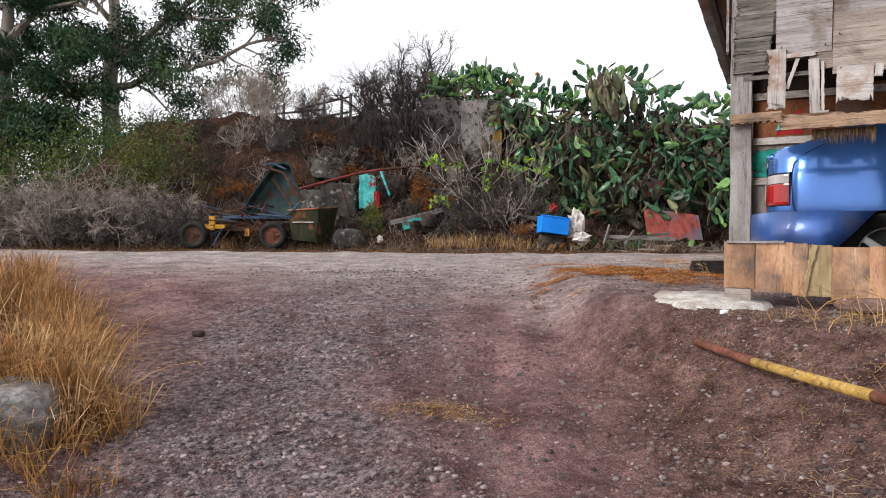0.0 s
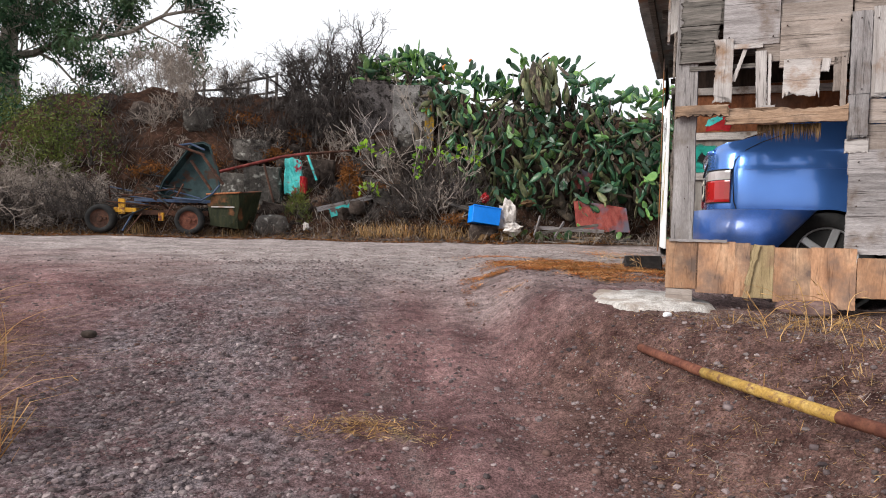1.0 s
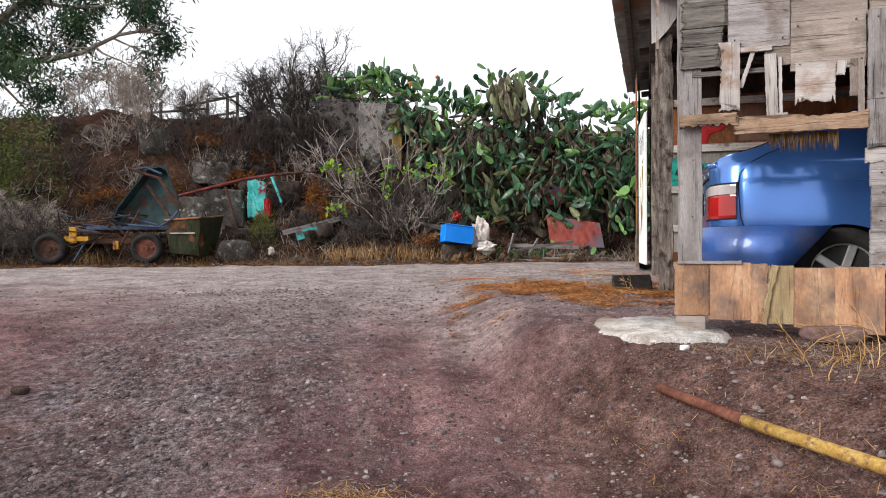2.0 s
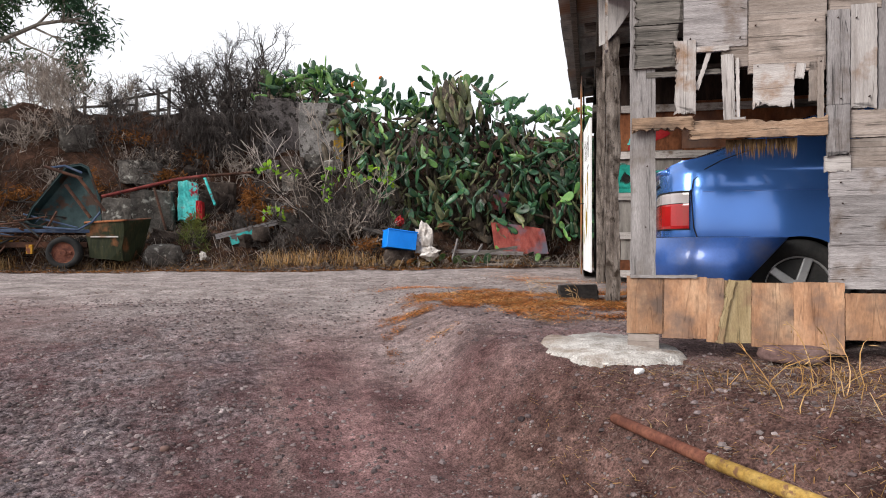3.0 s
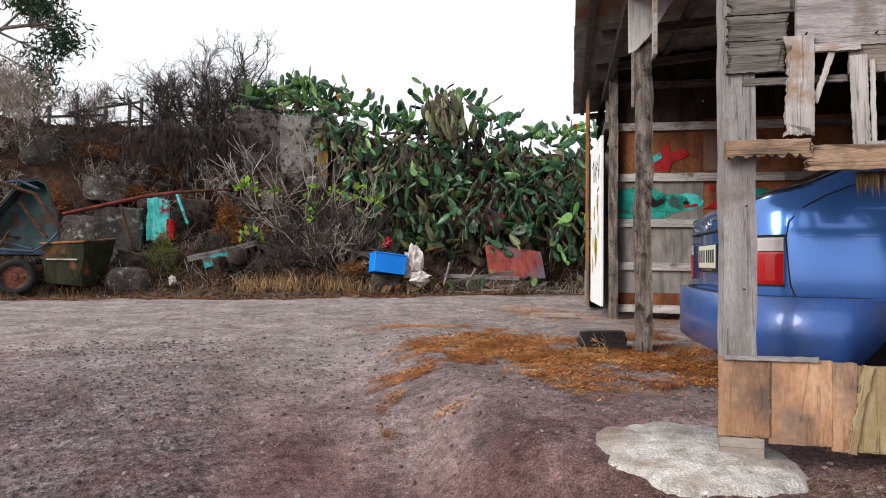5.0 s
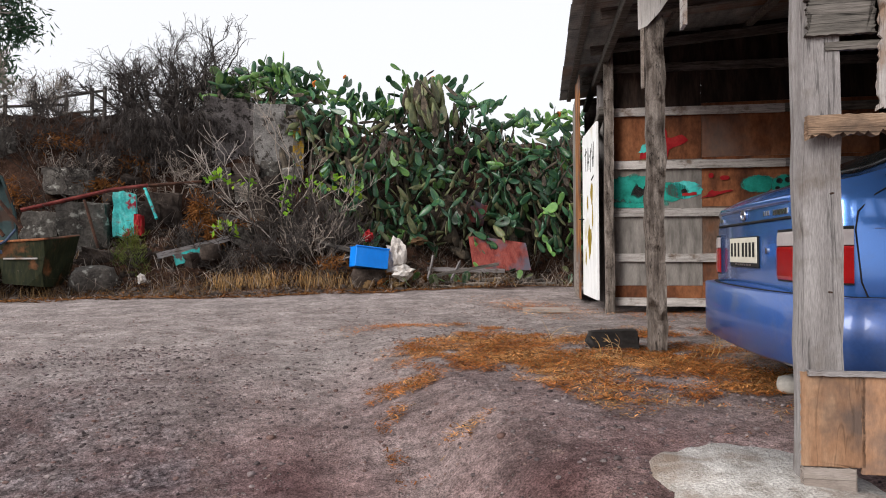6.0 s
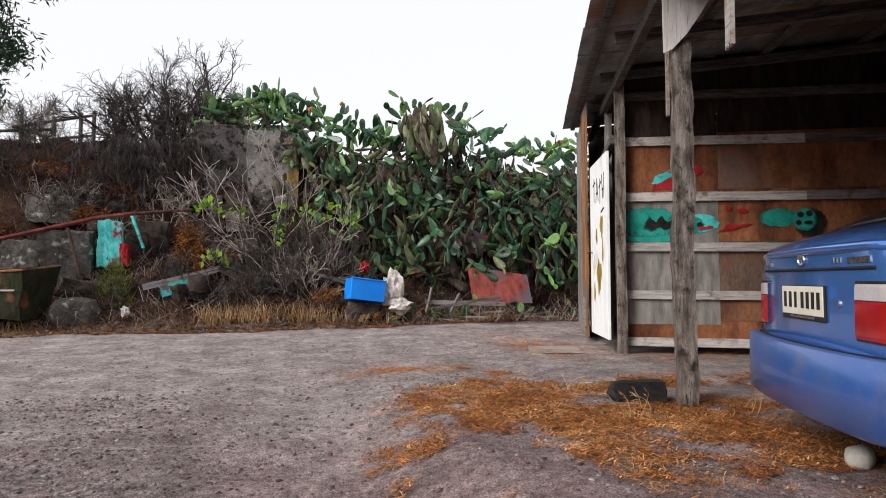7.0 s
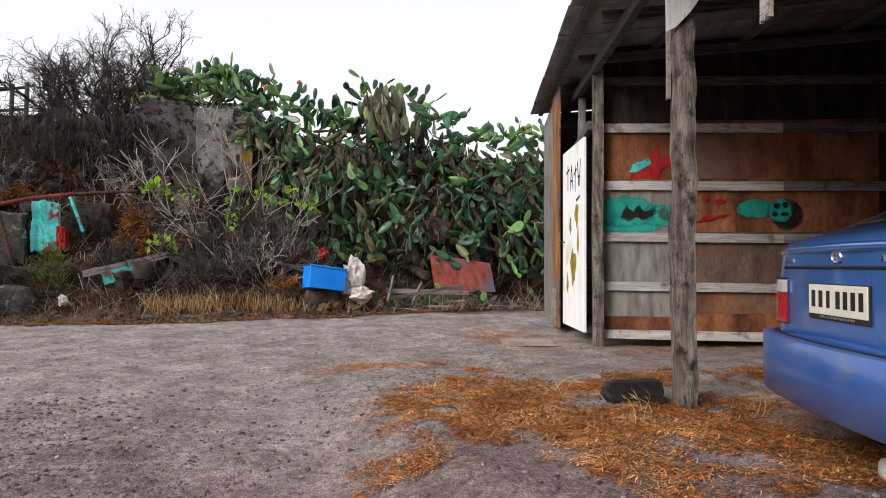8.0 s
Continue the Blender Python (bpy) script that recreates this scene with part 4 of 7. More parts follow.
# stations along the car: x, half width, underside, shoulder height, half width of the top, height of the top
STATIONS = [(0.0, 0.60, 0.40, 0.91, 0.52, 0.93), (0.02, 0.67, 0.38, 0.935, 0.58, 0.955), (0.05, 0.735, 0.36, 0.955, 0.63, 0.98), (0.11, 0.79, 0.33, 0.965, 0.67, 1.005), (0.20, 0.826, 0.30, 0.97, 0.67, 1.025),
            (0.34, 0.842, 0.28, 0.97, 0.645, 1.075), (0.55, 0.845, 0.27, 0.965, 0.60, 1.165), (0.85, 0.845, 0.26, 0.96, 0.565, 1.265), (1.25, 0.845, 0.26, 0.955, 0.545, 1.34),
            (1.9, 0.845, 0.26, 0.95, 0.54, 1.375), (2.4, 0.845, 0.26, 0.945, 0.54, 1.37), (2.85, 0.845, 0.26, 0.94, 0.57, 1.22), (3.25, 0.842, 0.26, 0.92, 0.63, 0.98),
            (3.7, 0.83, 0.27, 0.86, 0.66, 0.88), (4.0, 0.78, 0.30, 0.76, 0.62, 0.78), (4.12, 0.68, 0.36, 0.66, 0.52, 0.67)]


def car_section(x):
    cols = list(zip(*STATIONS))
    w, zb, zs, wt, zt = (float(np.interp(x, cols[0], c)) for c in cols[1:])
    return [(0, zb), (w * 0.86, zb), (w * 0.97, zb + 0.07), (w * 0.990, 0.46), (w, 0.58), (w * 0.995, 0.70), (w * 0.977, 0.80 if zs > 0.85 else zs - 0.06), (w * 0.952, zs - 0.055), (w * 0.918, zs - 0.01),
            (w * 0.90 * 0.45 + wt * 0.55, zs + (zt - zs) * 0.35), (wt * 1.02, zs + (zt - zs) * 0.80), (wt * 0.93, zt - 0.006), (wt * 0.6, zt + 0.012), (0, zt + 0.02)]


def car_body():
    verts, faces, rings = [], [], []
    xs = sorted(set([s[0] for s in STATIONS] + [0.035, 0.08, 0.15, 0.28, 0.5, 0.78, 1.1, 1.6, 2.15, 2.6, 3.05, 3.5]))
    for x in xs:
        half = car_section(x)
        ring = [(x, -y, z) for y, z in half] + [(x, y, z) for y, z in half[-2:0:-1]]
        rings.append(range(len(verts), len(verts) + len(ring)))
        verts += ring
    for a, b in zip(rings, rings[1:]):
        for k in range(len(a)):
            j = (k + 1) % len(a)
            faces.append((a[k], b[k], b[j], a[j]))
    faces.append(tuple(rings[0]))
    faces.append(tuple(rings[-1])[::-1])
    me = bpy.data.meshes.new("body")
    me.from_pydata(verts, [], faces)
    bm = bmesh.new()
    bm.from_mesh(me)
    bmesh.ops.recalc_face_normals(bm, faces=bm.faces)
    bm.to_mesh(me)
    bm.free()
    body = new("body", me)
    cut = bmesh.new()
    for x in (0.69, 3.15):
        bmesh.ops.create_cone(cut, cap_ends=True, segments=36, radius1=0.325, radius2=0.325, depth=2.4, matrix=pose(x, 0, 0.225, 90, 0, 0))
    cm = bpy.data.meshes.new("cutter")
    cut.to_mesh(cm)
    cut.free()
    cutter = new("cutter", cm)
    mod = body.modifiers.new("arch", "BOOLEAN")
    mod.object, mod.operation, mod.solver = cutter, "DIFFERENCE", "EXACT"
    bpy.context.view_layer.update()
    done = bpy.data.meshes.new_from_object(body.evaluated_get(bpy.context.evaluated_depsgraph_get()))
    bpy.data.objects.remove(body)
    bpy.data.objects.remove(cutter)
    done.polygons.foreach_set("use_smooth", [True] * len(done.polygons))
    done.materials.clear()
    done.materials.append(M_CAR)
    done.name = "body"
    body = piece("body", done, car)
    sm = body.modifiers.new("edges", "EDGE_SPLIT")
    sm.split_angle = radians(38)
    return body


car_body()
for x in (0.69, 3.15):
    part("wheel_well", tube([(x, -0.842, 0.225), (x, 0.842, 0.225)], 0.3235, 28, cap=False), M_BLACK, car)


def band(path, profile, closed=True):
    """A profile of (outward, z) carried along a line of (x, y, nx, ny)."""
    bm = bmesh.new()
    rings = [[bm.verts.new((x + nx * o, y + ny * o, z)) for o, z in profile] for x, y, nx, ny in path]
    n = len(profile)
    for a, b in zip(rings, rings[1:]):
        for k in range(n if closed else n - 1):
            bm.faces.new((a[k], a[(k + 1) % n], b[(k + 1) % n], b[k]))
    if closed:
        bm.faces.new(rings[0]), bm.faces.new(rings[-1][::-1])
    bmesh.ops.recalc_face_normals(bm, faces=bm.faces)
    return bm


def with_normals(line):
    out = []
    for i, (x, y) in enumerate(line):
        a, b = line[max(i - 1, 0)], line[min(i + 1, len(line) - 1)]
        d = Vector((b[0] - a[0], b[1] - a[1])).normalized()
        out.append((x, y, -d.y, d.x))
    return out


half_line = [(0.43, -0.850), (0.30, -0.850), (0.22, -0.840), (0.14, -0.805), (0.088, -0.755), (0.052, -0.68), (0.022, -0.57), (-0.006, -0.40), (-0.020, -0.2), (-0.025, 0.0)]
line = half_line + [(x, -y) for x, y in half_line[-2::-1]]
line = [(x, y) for x, y in line][::-1]
bump_path = [(x, y, nx, ny) for x, y, nx, ny in with_normals(line)]
bumper_mesh = band(bump_path, [(-0.10, 0.27), (-0.05, 0.245), (-0.015, 0.27), (-0.002, 0.33), (0.010, 0.42), (0.017, 0.48), (0.019, 0.510), (0.013, 0.528), (-0.002, 0.539), (-0.06, 0.545), (-0.10, 0.54)])
for v in bumper_mesh.verts:
    if v.co.x > 0.36:
        v.co.x = 0.69 - math.sqrt(max(0.0, 0.327 ** 2 - (v.co.z - 0.225) ** 2))
part("bumper", bumper_mesh, M_BUMPER, car, "dusty blue plastic bumper", smooth=True)
part("bumper_seam", band([(x - nx * 0.03, y - ny * 0.03, nx, ny) for x, y, nx, ny in bump_path], [(-0.02, 0.541), (0.002, 0.541), (0.002, 0.547), (-0.02, 0.547)]), M_BLACK, car)


def body_line(x):
    return float(np.interp(x, [s[0] for s in STATIONS], [s[1] for s in STATIONS]))


lamp_line = [(0.0, -0.46), (0.0, -0.58), (0.008, -0.64), (0.022, -0.685), (0.045, -0.735), (0.070, -0.764), (0.100, -0.789), (0.130, -0.804)]
for side in (-1, 1):
    pts = [(x, -y * side) for x, y in ([(0.0, -0.40)] + lamp_line[1:] if side == -1 else [(0.0, -0.53)] + lamp_line[1:])]
    pts = pts if side == 1 else pts[::-1]
    path = with_normals(pts if side == -1 else pts)
    path = [(x, y, nx, ny) if nx * (x - 0.9) + ny * y > 0 else (x, y, -nx, -ny) for x, y, nx, ny in path]
    lamp = part("tail_lamp", band(path, [(-0.03, 0.592), (0.006, 0.596), (0.009, 0.612), (0.009, 0.728), (0.006, 0.738), (-0.03, 0.74)]), M_LAMP_R, car, "red tail lamp lens", smooth=False)
    part("clear_lens", band(path, [(-0.03, 0.744), (0.0085, 0.742), (0.007, 0.79), (0.003, 0.805), (-0.03, 0.81)]), M_LAMP_W, lamp, "clear lens")
    part("lamp_surround", band(path, [(-0.03, 0.584), (0.004, 0.589), (0.004, 0.812), (-0.03, 0.816)]), M_BLACK, lamp)
    # dark seam of the tail lid, up from the lamp and over the shoulder
    s = side
    seam = [(0.17, 0.817 * s, 0.545), (0.152, 0.811 * s, 0.60), (0.142, 0.790 * s, 0.80), (0.155, 0.782 * s, 0.87), (0.22, 0.776 * s, 0.935), (0.31, 0.755 * s, 0.985), (0.44, 0.705 * s, 1.035), (0.62, 0.655 * s, 1.095)]
    part("seam", tube([Vector(p) for p in seam], 0.0032, 5), M_BLACK, car)
    part("crease", tube([(x, (body_line(x) * 0.977 - 0.0005) * s, 0.803) for x in (0.20, 0.4, 1.2, 1.8, 2.6, 3.1)], 0.0025, 4), M_BUMPER, car)
    # side glass
    gl = bmesh.new()
    rows = []
    for x in np.linspace(0.87, 2.75, 12):
        sec = car_section(x)
        a, b = Vector(sec[8]), Vector(sec[10])
        top = 0.93 if 1.2 < x < 2.6 else 0.5
        rows.append([gl.verts.new((x, (a.lerp(b, f).x + 0.006) * s, a.lerp(b, f).y + 0.004)) for f in (0.10, top)])
    for p, q in zip(rows, rows[1:]):
        gl.faces.new((p[0], q[0], q[1], p[1]))
    bmesh.ops.solidify(gl, geom=gl.faces, thickness=0.004)
    part("side_window", gl, M_CARGLASS, car)
gl = bmesh.new()
rows = []
for x in np.linspace(0.23, 1.05, 9):
    sec = car_section(x)
    wt = sec[11][0] * 0.95
    rows.append([gl.verts.new((x, y * wt, float(np.interp(abs(y) * wt, [sec[13][0], sec[12][0], sec[11][0]], [sec[13][1], sec[12][1], sec[11][1]])) + 0.006)) for y in np.linspace(-1, 1, 9)])
for p, q in zip(rows, rows[1:]):
    for k in range(8):
        gl.faces.new((p[k], q[k], q[k + 1], p[k + 1]))
bmesh.ops.solidify(gl, geom=gl.faces, thickness=0.004)
part("rear_window", gl, M_CARGLASS, car, smooth=True)
# the tail: groove, plate recess, plate, badge and lettering bars
part("lid_groove", box(0.016, 1.10, 0.012, 0.003, (0.0, 0.0, 0.862)), M_BLACK, car)
part("lid_lip", tube([(0.035, -0.64, 0.935), (0.008, -0.5, 0.942), (0.0, 0, 0.946), (0.008, 0.5, 0.942), (0.035, 0.64, 0.935)], 0.020, 8), M_CAR, car, smooth=True)
plate = part("number_plate", box(0.010, 0.46, 0.155, 0.003, (-0.006, 0.08, 0.715)), M_BLACK, car, "cream number plate in a black holder")
part("plate_face", box(0.006, 0.445, 0.128, 0.002, (-0.011, 0.08, 0.724)), M_PLATE, plate)
for k, y in enumerate((0.235, 0.175, 0.115, 0.04, -0.015, -0.07, -0.125)):
    part("plate_bar", box(0.003, 0.030 if k != 2 else 0.026, 0.072, 0, (-0.0145, y + 0.025, 0.727)), M_BLACK, plate)
part("plate_bar", box(0.003, 0.26, 0.010, 0, (-0.011, 0.08, 0.651)), M_CHROME, plate)
bm = bmesh.new()
ring = [(0.0, 0.034 * math.cos(a), 0.025 * math.sin(a)) for a in np.linspace(0, math.tau, 25)[:-1]]
tube([Vector(p) for p in ring + ring[:1]], 0.005, 6, bm, cap=False)
part("badge", bm, M_CHROME, car, "oval chrome badge", pose(-0.004, 0.09, 0.905))
part("badge_bar", box(0.006, 0.045, 0.008, 0.001), M_CHROME, car, "", pose(-0.004, 0.09, 0.912))
part("badge_bar", box(0.006, 0.008, 0.044, 0.001), M_CHROME, car, "", pose(-0.004, 0.09, 0.905))
for k in range(3):
    part("lettering_bar", box(0.004, 0.018, 0.022, 0.001), M_CHROME, car, "", pose(-0.002, -0.22 - 0.03 * k, 0.895))
part("lettering_bar", box(0.004, 0.18, 0.024, 0.001), M_CHROME, car, "", pose(-0.002, -0.43, 0.893))
part("lettering_bar", box(0.004, 0.07, 0.018, 0.001), M_CHROME, car, "", pose(-0.002, 0.50, 0.893))
part("lock", tube([(0.012, -0.26, 0.72), (-0.008, -0.26, 0.72)], 0.014, 12), M_CHROME, car)


def wheel(parent, x, y, r, width, side, tyre_mat, rim_mat, spokes=5, name="wheel", disc=False):
    """A tyre on a spoked rim, its outer face towards side."""
    bm = bmesh.new()
    prof = [(r * 0.64, -0.5), (r * 0.9, -0.5), (r * 0.97, -0.42), (r, -0.2), (r, 0.2), (r * 0.97, 0.42), (r * 0.9, 0.5), (r * 0.64, 0.5)]
    n = 36
    rings = [[bm.verts.new((a * math.cos(t), w * width, a * math.sin(t))) for a, w in prof] for t in np.linspace(0, math.tau, n + 1)[:-1]]
    for i in range(n):
        p, q = rings[i], rings[(i + 1) % n]
        for k in range(len(prof)):
            bm.faces.new((p[k], p[(k + 1) % len(prof)], q[(k + 1) % len(prof)], q[k]))
    bmesh.ops.recalc_face_normals(bm, faces=bm.faces)
    tyre = part(name, bm, tyre_mat, parent, "", pose(x, y, 0) if parent is None else pose(x, y, r - 0.005), smooth=True)
    rim = tube([(0, -width * 0.35, 0), (0, width * 0.35, 0)], r * 0.645, 28)
    rim_ob = part("rim", rim, rim_mat if disc else M_BLACK, tyre)
    face = bmesh.new()
    o = side * width * 0.40
    for t in np.linspace(0, math.tau, (1 if disc else spokes) + 1)[:-1]:
        box(r * (0.2 if disc else 0.55), 0.02, r * 0.17, 0.004, (0, 0, 0), face)
        bmesh.ops.transform(face, matrix=Matrix.Rotation(-t, 4, "Y") @ Matrix.Translation((r * 0.34, o, 0)), verts=face.verts[-24:])
    part("spoke_ring", face, rim_mat, tyre)
    edge = bmesh.new()
    circ = [Vector((r * 0.63 * math.cos(t), o, r * 0.63 * math.sin(t))) for t in np.linspace(0, math.tau, 29)]
    tube(circ, r * 0.035, 6, edge, cap=False)
    part("rim_edge", edge, rim_mat, tyre, smooth=True)
    part("hub", tube([(0, o - 0.02 * side, 0), (0, o + 0.012 * side, 0)], r * 0.17, 14), rim_mat, tyre)
    return tyre


for x in (0.69, 3.15):
    for s in (-1, 1):
        wheel(car, x, s * 0.745, 0.272, 0.185, s, M_BLACK, M_ALLOY)

# ---- a second car, further into the bay: only its dark nose shows ----
CAR_B = SHED @ pose(1.3, 0.85, 0)
car_b = thing("car", "dark grey car parked nose out beside the partition", "car", CAR_B)
bm = bmesh.new()
rows = []
for x, w, z0, z1 in ((0.0, 0.50, 0.38, 0.62), (0.06, 0.58, 0.30, 0.70), (0.3, 0.62, 0.26, 0.76), (0.95, 0.64, 0.26, 0.88), (1.5, 0.62, 0.26, 1.25), (2.6, 0.60, 0.26, 1.30), (3.2, 0.58, 0.3, 0.95)):
    rows.append([bm.verts.new((x, y, z)) for y, z in ((-w, z0), (w, z0), (w, (z0 + z1) / 2), (w * 0.92, z1 - 0.05), (w * 0.8, z1), (-w * 0.8, z1), (-w * 0.92, z1 - 0.05), (-w, (z0 + z1) / 2))])
for p, q in zip(rows, rows[1:]):
    for k in range(8):
        bm.faces.new((p[k], p[(k + 1) % 8], q[(k + 1) % 8], q[k]))
bm.faces.new(rows[0][::-1]), bm.faces.new(rows[-1])
bmesh.ops.recalc_face_normals(bm, faces=bm.faces)
part("body", bm, M_GREYSHEET, car_b, smooth=False)
for s in (-1, 1):
    part("headlight", box(0.05, 0.20, 0.12, 0.015, (0.02, 0.40 * s, 0.60)), M_LAMP_W, car_b, "clear headlight")
    for x in (0.62, 2.6):
        wheel(car_b, x, s * 0.54, 0.26, 0.15, s, M_BLACK, M_ALLOY)
part("bumper", box(0.10, 1.1, 0.13, 0.03, (0.0, 0, 0.42)), M_BLUEPLASTIC, car_b, "blue bumper")
part("windscreen", box(0.66, 0.95, 0.012, 0.003), M_CARGLASS, car_b, "", pose(1.215, 0, 1.085, 0, -33.9, 0))

# ---- spray paint on the partition ----


def blob(points, mat, name, v, z, size, seed=0, parent=shed, wob=0.06, depth=0.006):
    """A patch of paint on the partition, round a given outline."""
    rng = random.Random(seed)
    bm = bmesh.new()
    n = len(points)
    fine = []
    for i in range(n):
        a, b = points[i], points[(i + 1) % n]
        for k in range(4):
            t = k / 4
            fine.append(((a[0] + (b[0] - a[0]) * t + rng.uniform(-wob, wob)) * size, (a[1] + (b[1] - a[1]) * t + rng.uniform(-wob, wob)) * size))
    f = [bm.verts.new((x, 0, y)) for x, y in fine]
    face = bm.faces.new(f)
    bmesh.ops.triangulate(bm, faces=[face])
    bmesh.ops.solidify(bm, geom=bm.faces, thickness=0.0015)
    return part(name, bm, mat, parent, "", pose(v, END_U - depth - 0.003, z))


CIRCLE = [(math.cos(t), math.sin(t)) for t in np.linspace(0, math.tau, 13)[:-1]]
ELL = [(1.6 * a, 0.8 * b) for a, b in CIRCLE]
graffiti = [
    ([(-1.2, -0.9), (-1.0, 0.0), (0.0, 0.6), (0.55, 1.3), (0.7, 0.55), (1.7, 0.75), (2.1, 0.3), (0.8, -0.3), (0.6, -0.9), (0.1, -0.75)], M_REDSPRAY, 0.50, 1.96, 0.17, 0.006),
    ([(-0.9, -0.5), (-0.6, 0.2), (0.6, 0.6), (0.7, 0.1), (-0.4, -0.5)], M_TURQ, 0.42, 1.96, 0.14, 0.009),
    (ELL, M_GREENSPRAY, 0.24, 1.46, 0.22, 0.006), (ELL, M_GREENSPRAY, 0.62, 1.42, 0.15, 0.006), ([(-1.1, -0.5), (-0.7, 0.6), (-0.2, 0.0), (0.2, 0.6), (0.6, 0.0), (1.4, 0.5), (1.2, -0.3), (0.4, -0.5), (0.0, -0.3), (-0.5, -0.7)], M_BLACKSPRAY, 0.36, 1.45, 0.15, 0.009),
    ([(-1.6, -0.3), (2.6, -0.3), (2.6, 0.3), (-1.6, 0.2)], M_GREENSPRAY, 0.18, 1.28, 0.17, 0.006),
    (ELL, M_TURQ, 0.80, 1.44, 0.13, 0.006), (CIRCLE, M_BLACKSPRAY, 0.80, 1.42, 0.035, 0.010), ([(-1, -0.2), (1, 0.0), (1, 0.4), (-1, 0.2)], M_REDSPRAY, 0.86, 1.38, 0.08, 0.012),
    ([(-1.4, -0.5), (0, -0.2), (1.3, 0.2), (0.2, 0.1), (-0.4, 0.2)], M_REDSPRAY, 1.17, 1.40, 0.14, 0.010), (CIRCLE, M_REDSPRAY, 1.10, 1.60, 0.03, 0.010), (ELL, M_REDSPRAY, 1.25, 1.57, 0.035, 0.010),
    (ELL, M_GREENSPRAY, 1.62, 1.49, 0.13, 0.010), (CIRCLE, M_BLACKSPRAY, 1.95, 1.42, 0.17, 0.008), (CIRCLE, M_GREENSPRAY, 1.88, 1.47, 0.13, 0.012),
    (CIRCLE, M_BLACKSPRAY, 1.84, 1.52, 0.035, 0.015), (CIRCLE, M_BLACKSPRAY, 1.93, 1.53, 0.035, 0.015), (CIRCLE, M_BLACKSPRAY, 1.82, 1.43, 0.03, 0.015), (ELL, M_BLACKSPRAY, 1.92, 1.43, 0.03, 0.015),
    ([(-0.15, -1), (0.15, -1), (0.15, 1), (-0.15, 1)], M_GREENSPRAY, 0.55, 1.30, 0.09, 0.008),
]
for k, (pts, mat, v, z, size, depth) in enumerate(graffiti):
    blob(pts, mat, "paint_patch", v, z, size, k, depth=depth)
for k, (y, z, w, h) in enumerate(((-0.05, -0.36, 0.15, 0.20), (-0.24, 0.24, 0.10, 0.13), (0.10, 0.14, 0.06, 0.10), (-0.30, -0.05, 0.05, 0.16), (0.28, -0.55, 0.06, 0.12))):
    bm = bmesh.new()
    bm.faces.new([bm.verts.new((0, w * math.cos(t) * (1 + 0.3 * math.sin(3 * t + k)), h * math.sin(t) * (1 + 0.2 * math.cos(5 * t + k)))) for t in np.linspace(0, math.tau, 25)[:-1]])
    bmesh.ops.solidify(bm, geom=bm.faces, thickness=0.001)
    part("paint_patch", bm, M_OCHRESPRAY, door, "", pose(-0.0195, y, z))

# dry reed fringe under the rail of the opening
verts, faces = [], []
rng = random.Random(5)
for k in range(260):
    v, ln = rng.uniform(0.44, 0.76), rng.uniform(0.03, 0.11)
    i = len(verts)
    verts += [(v - 0.003, -2.745 + rng.uniform(-0.01, 0.01), 1.02), (v + 0.003, -2.745, 1.02), (v + rng.uniform(-0.01, 0.01), -2.75, 1.02 - ln)]
    faces.append((i, i + 1, i + 2))
mesh_part("reed_fringe", verts, faces, M_DRYWEED, shed, "dry brown reed fringe")

# ---- plants ----


class Lines:
    """Gathers tapered tubes and flat leaves into one mesh."""

    def __init__(self):
        self.verts, self.faces = [], []

    def tube(self, pts, radii, sides=3):
        base = len(self.verts)
        for i, p in enumerate(pts):
            d = (pts[min(i + 1, len(pts) - 1)] - pts[max(i - 1, 0)])
            d = d.normalized() if d.length > 1e-6 else Vector((0, 0, 1))
            a = d.cross(Vector((0.31, 0.95, 0.1))).normalized()
            b = d.cross(a)
            for k in range(sides):
                t = k * math.tau / sides
                self.verts.append(tuple(p + (a * math.cos(t) + b * math.sin(t)) * radii[i]))
        for i in range(len(pts) - 1):
            for k in range(sides):
                j = (k + 1) % sides
                q = base + i * sides
                self.faces.append((q + k, q + j, q + sides + j, q + sides + k))

    def leaf(self, p, d, up, length, width):
        side = d.cross(up)
        side = side.normalized() if side.length > 1e-5 else Vector((1, 0, 0))
        i = len(self.verts)
        mid = p + d * length * 0.45 + up * length * 0.05
        self.verts += [tuple(p), tuple(mid + side * width / 2), tuple(p + d * length), tuple(mid - side * width / 2)]
        self.faces += [(i, i + 1, i + 2), (i, i + 2, i + 3)]

    def make(self, name, mat, parent=None, label="", smooth=False):
        return mesh_part(name, self.verts, self.faces, mat, parent, label, smooth=smooth)


def rand_dir(rng):
    while True:
        v = Vector((rng.uniform(-1, 1), rng.uniform(-1, 1), rng.uniform(-1, 1)))
        if 0.05 < v.length < 1:
            return v.normalized()


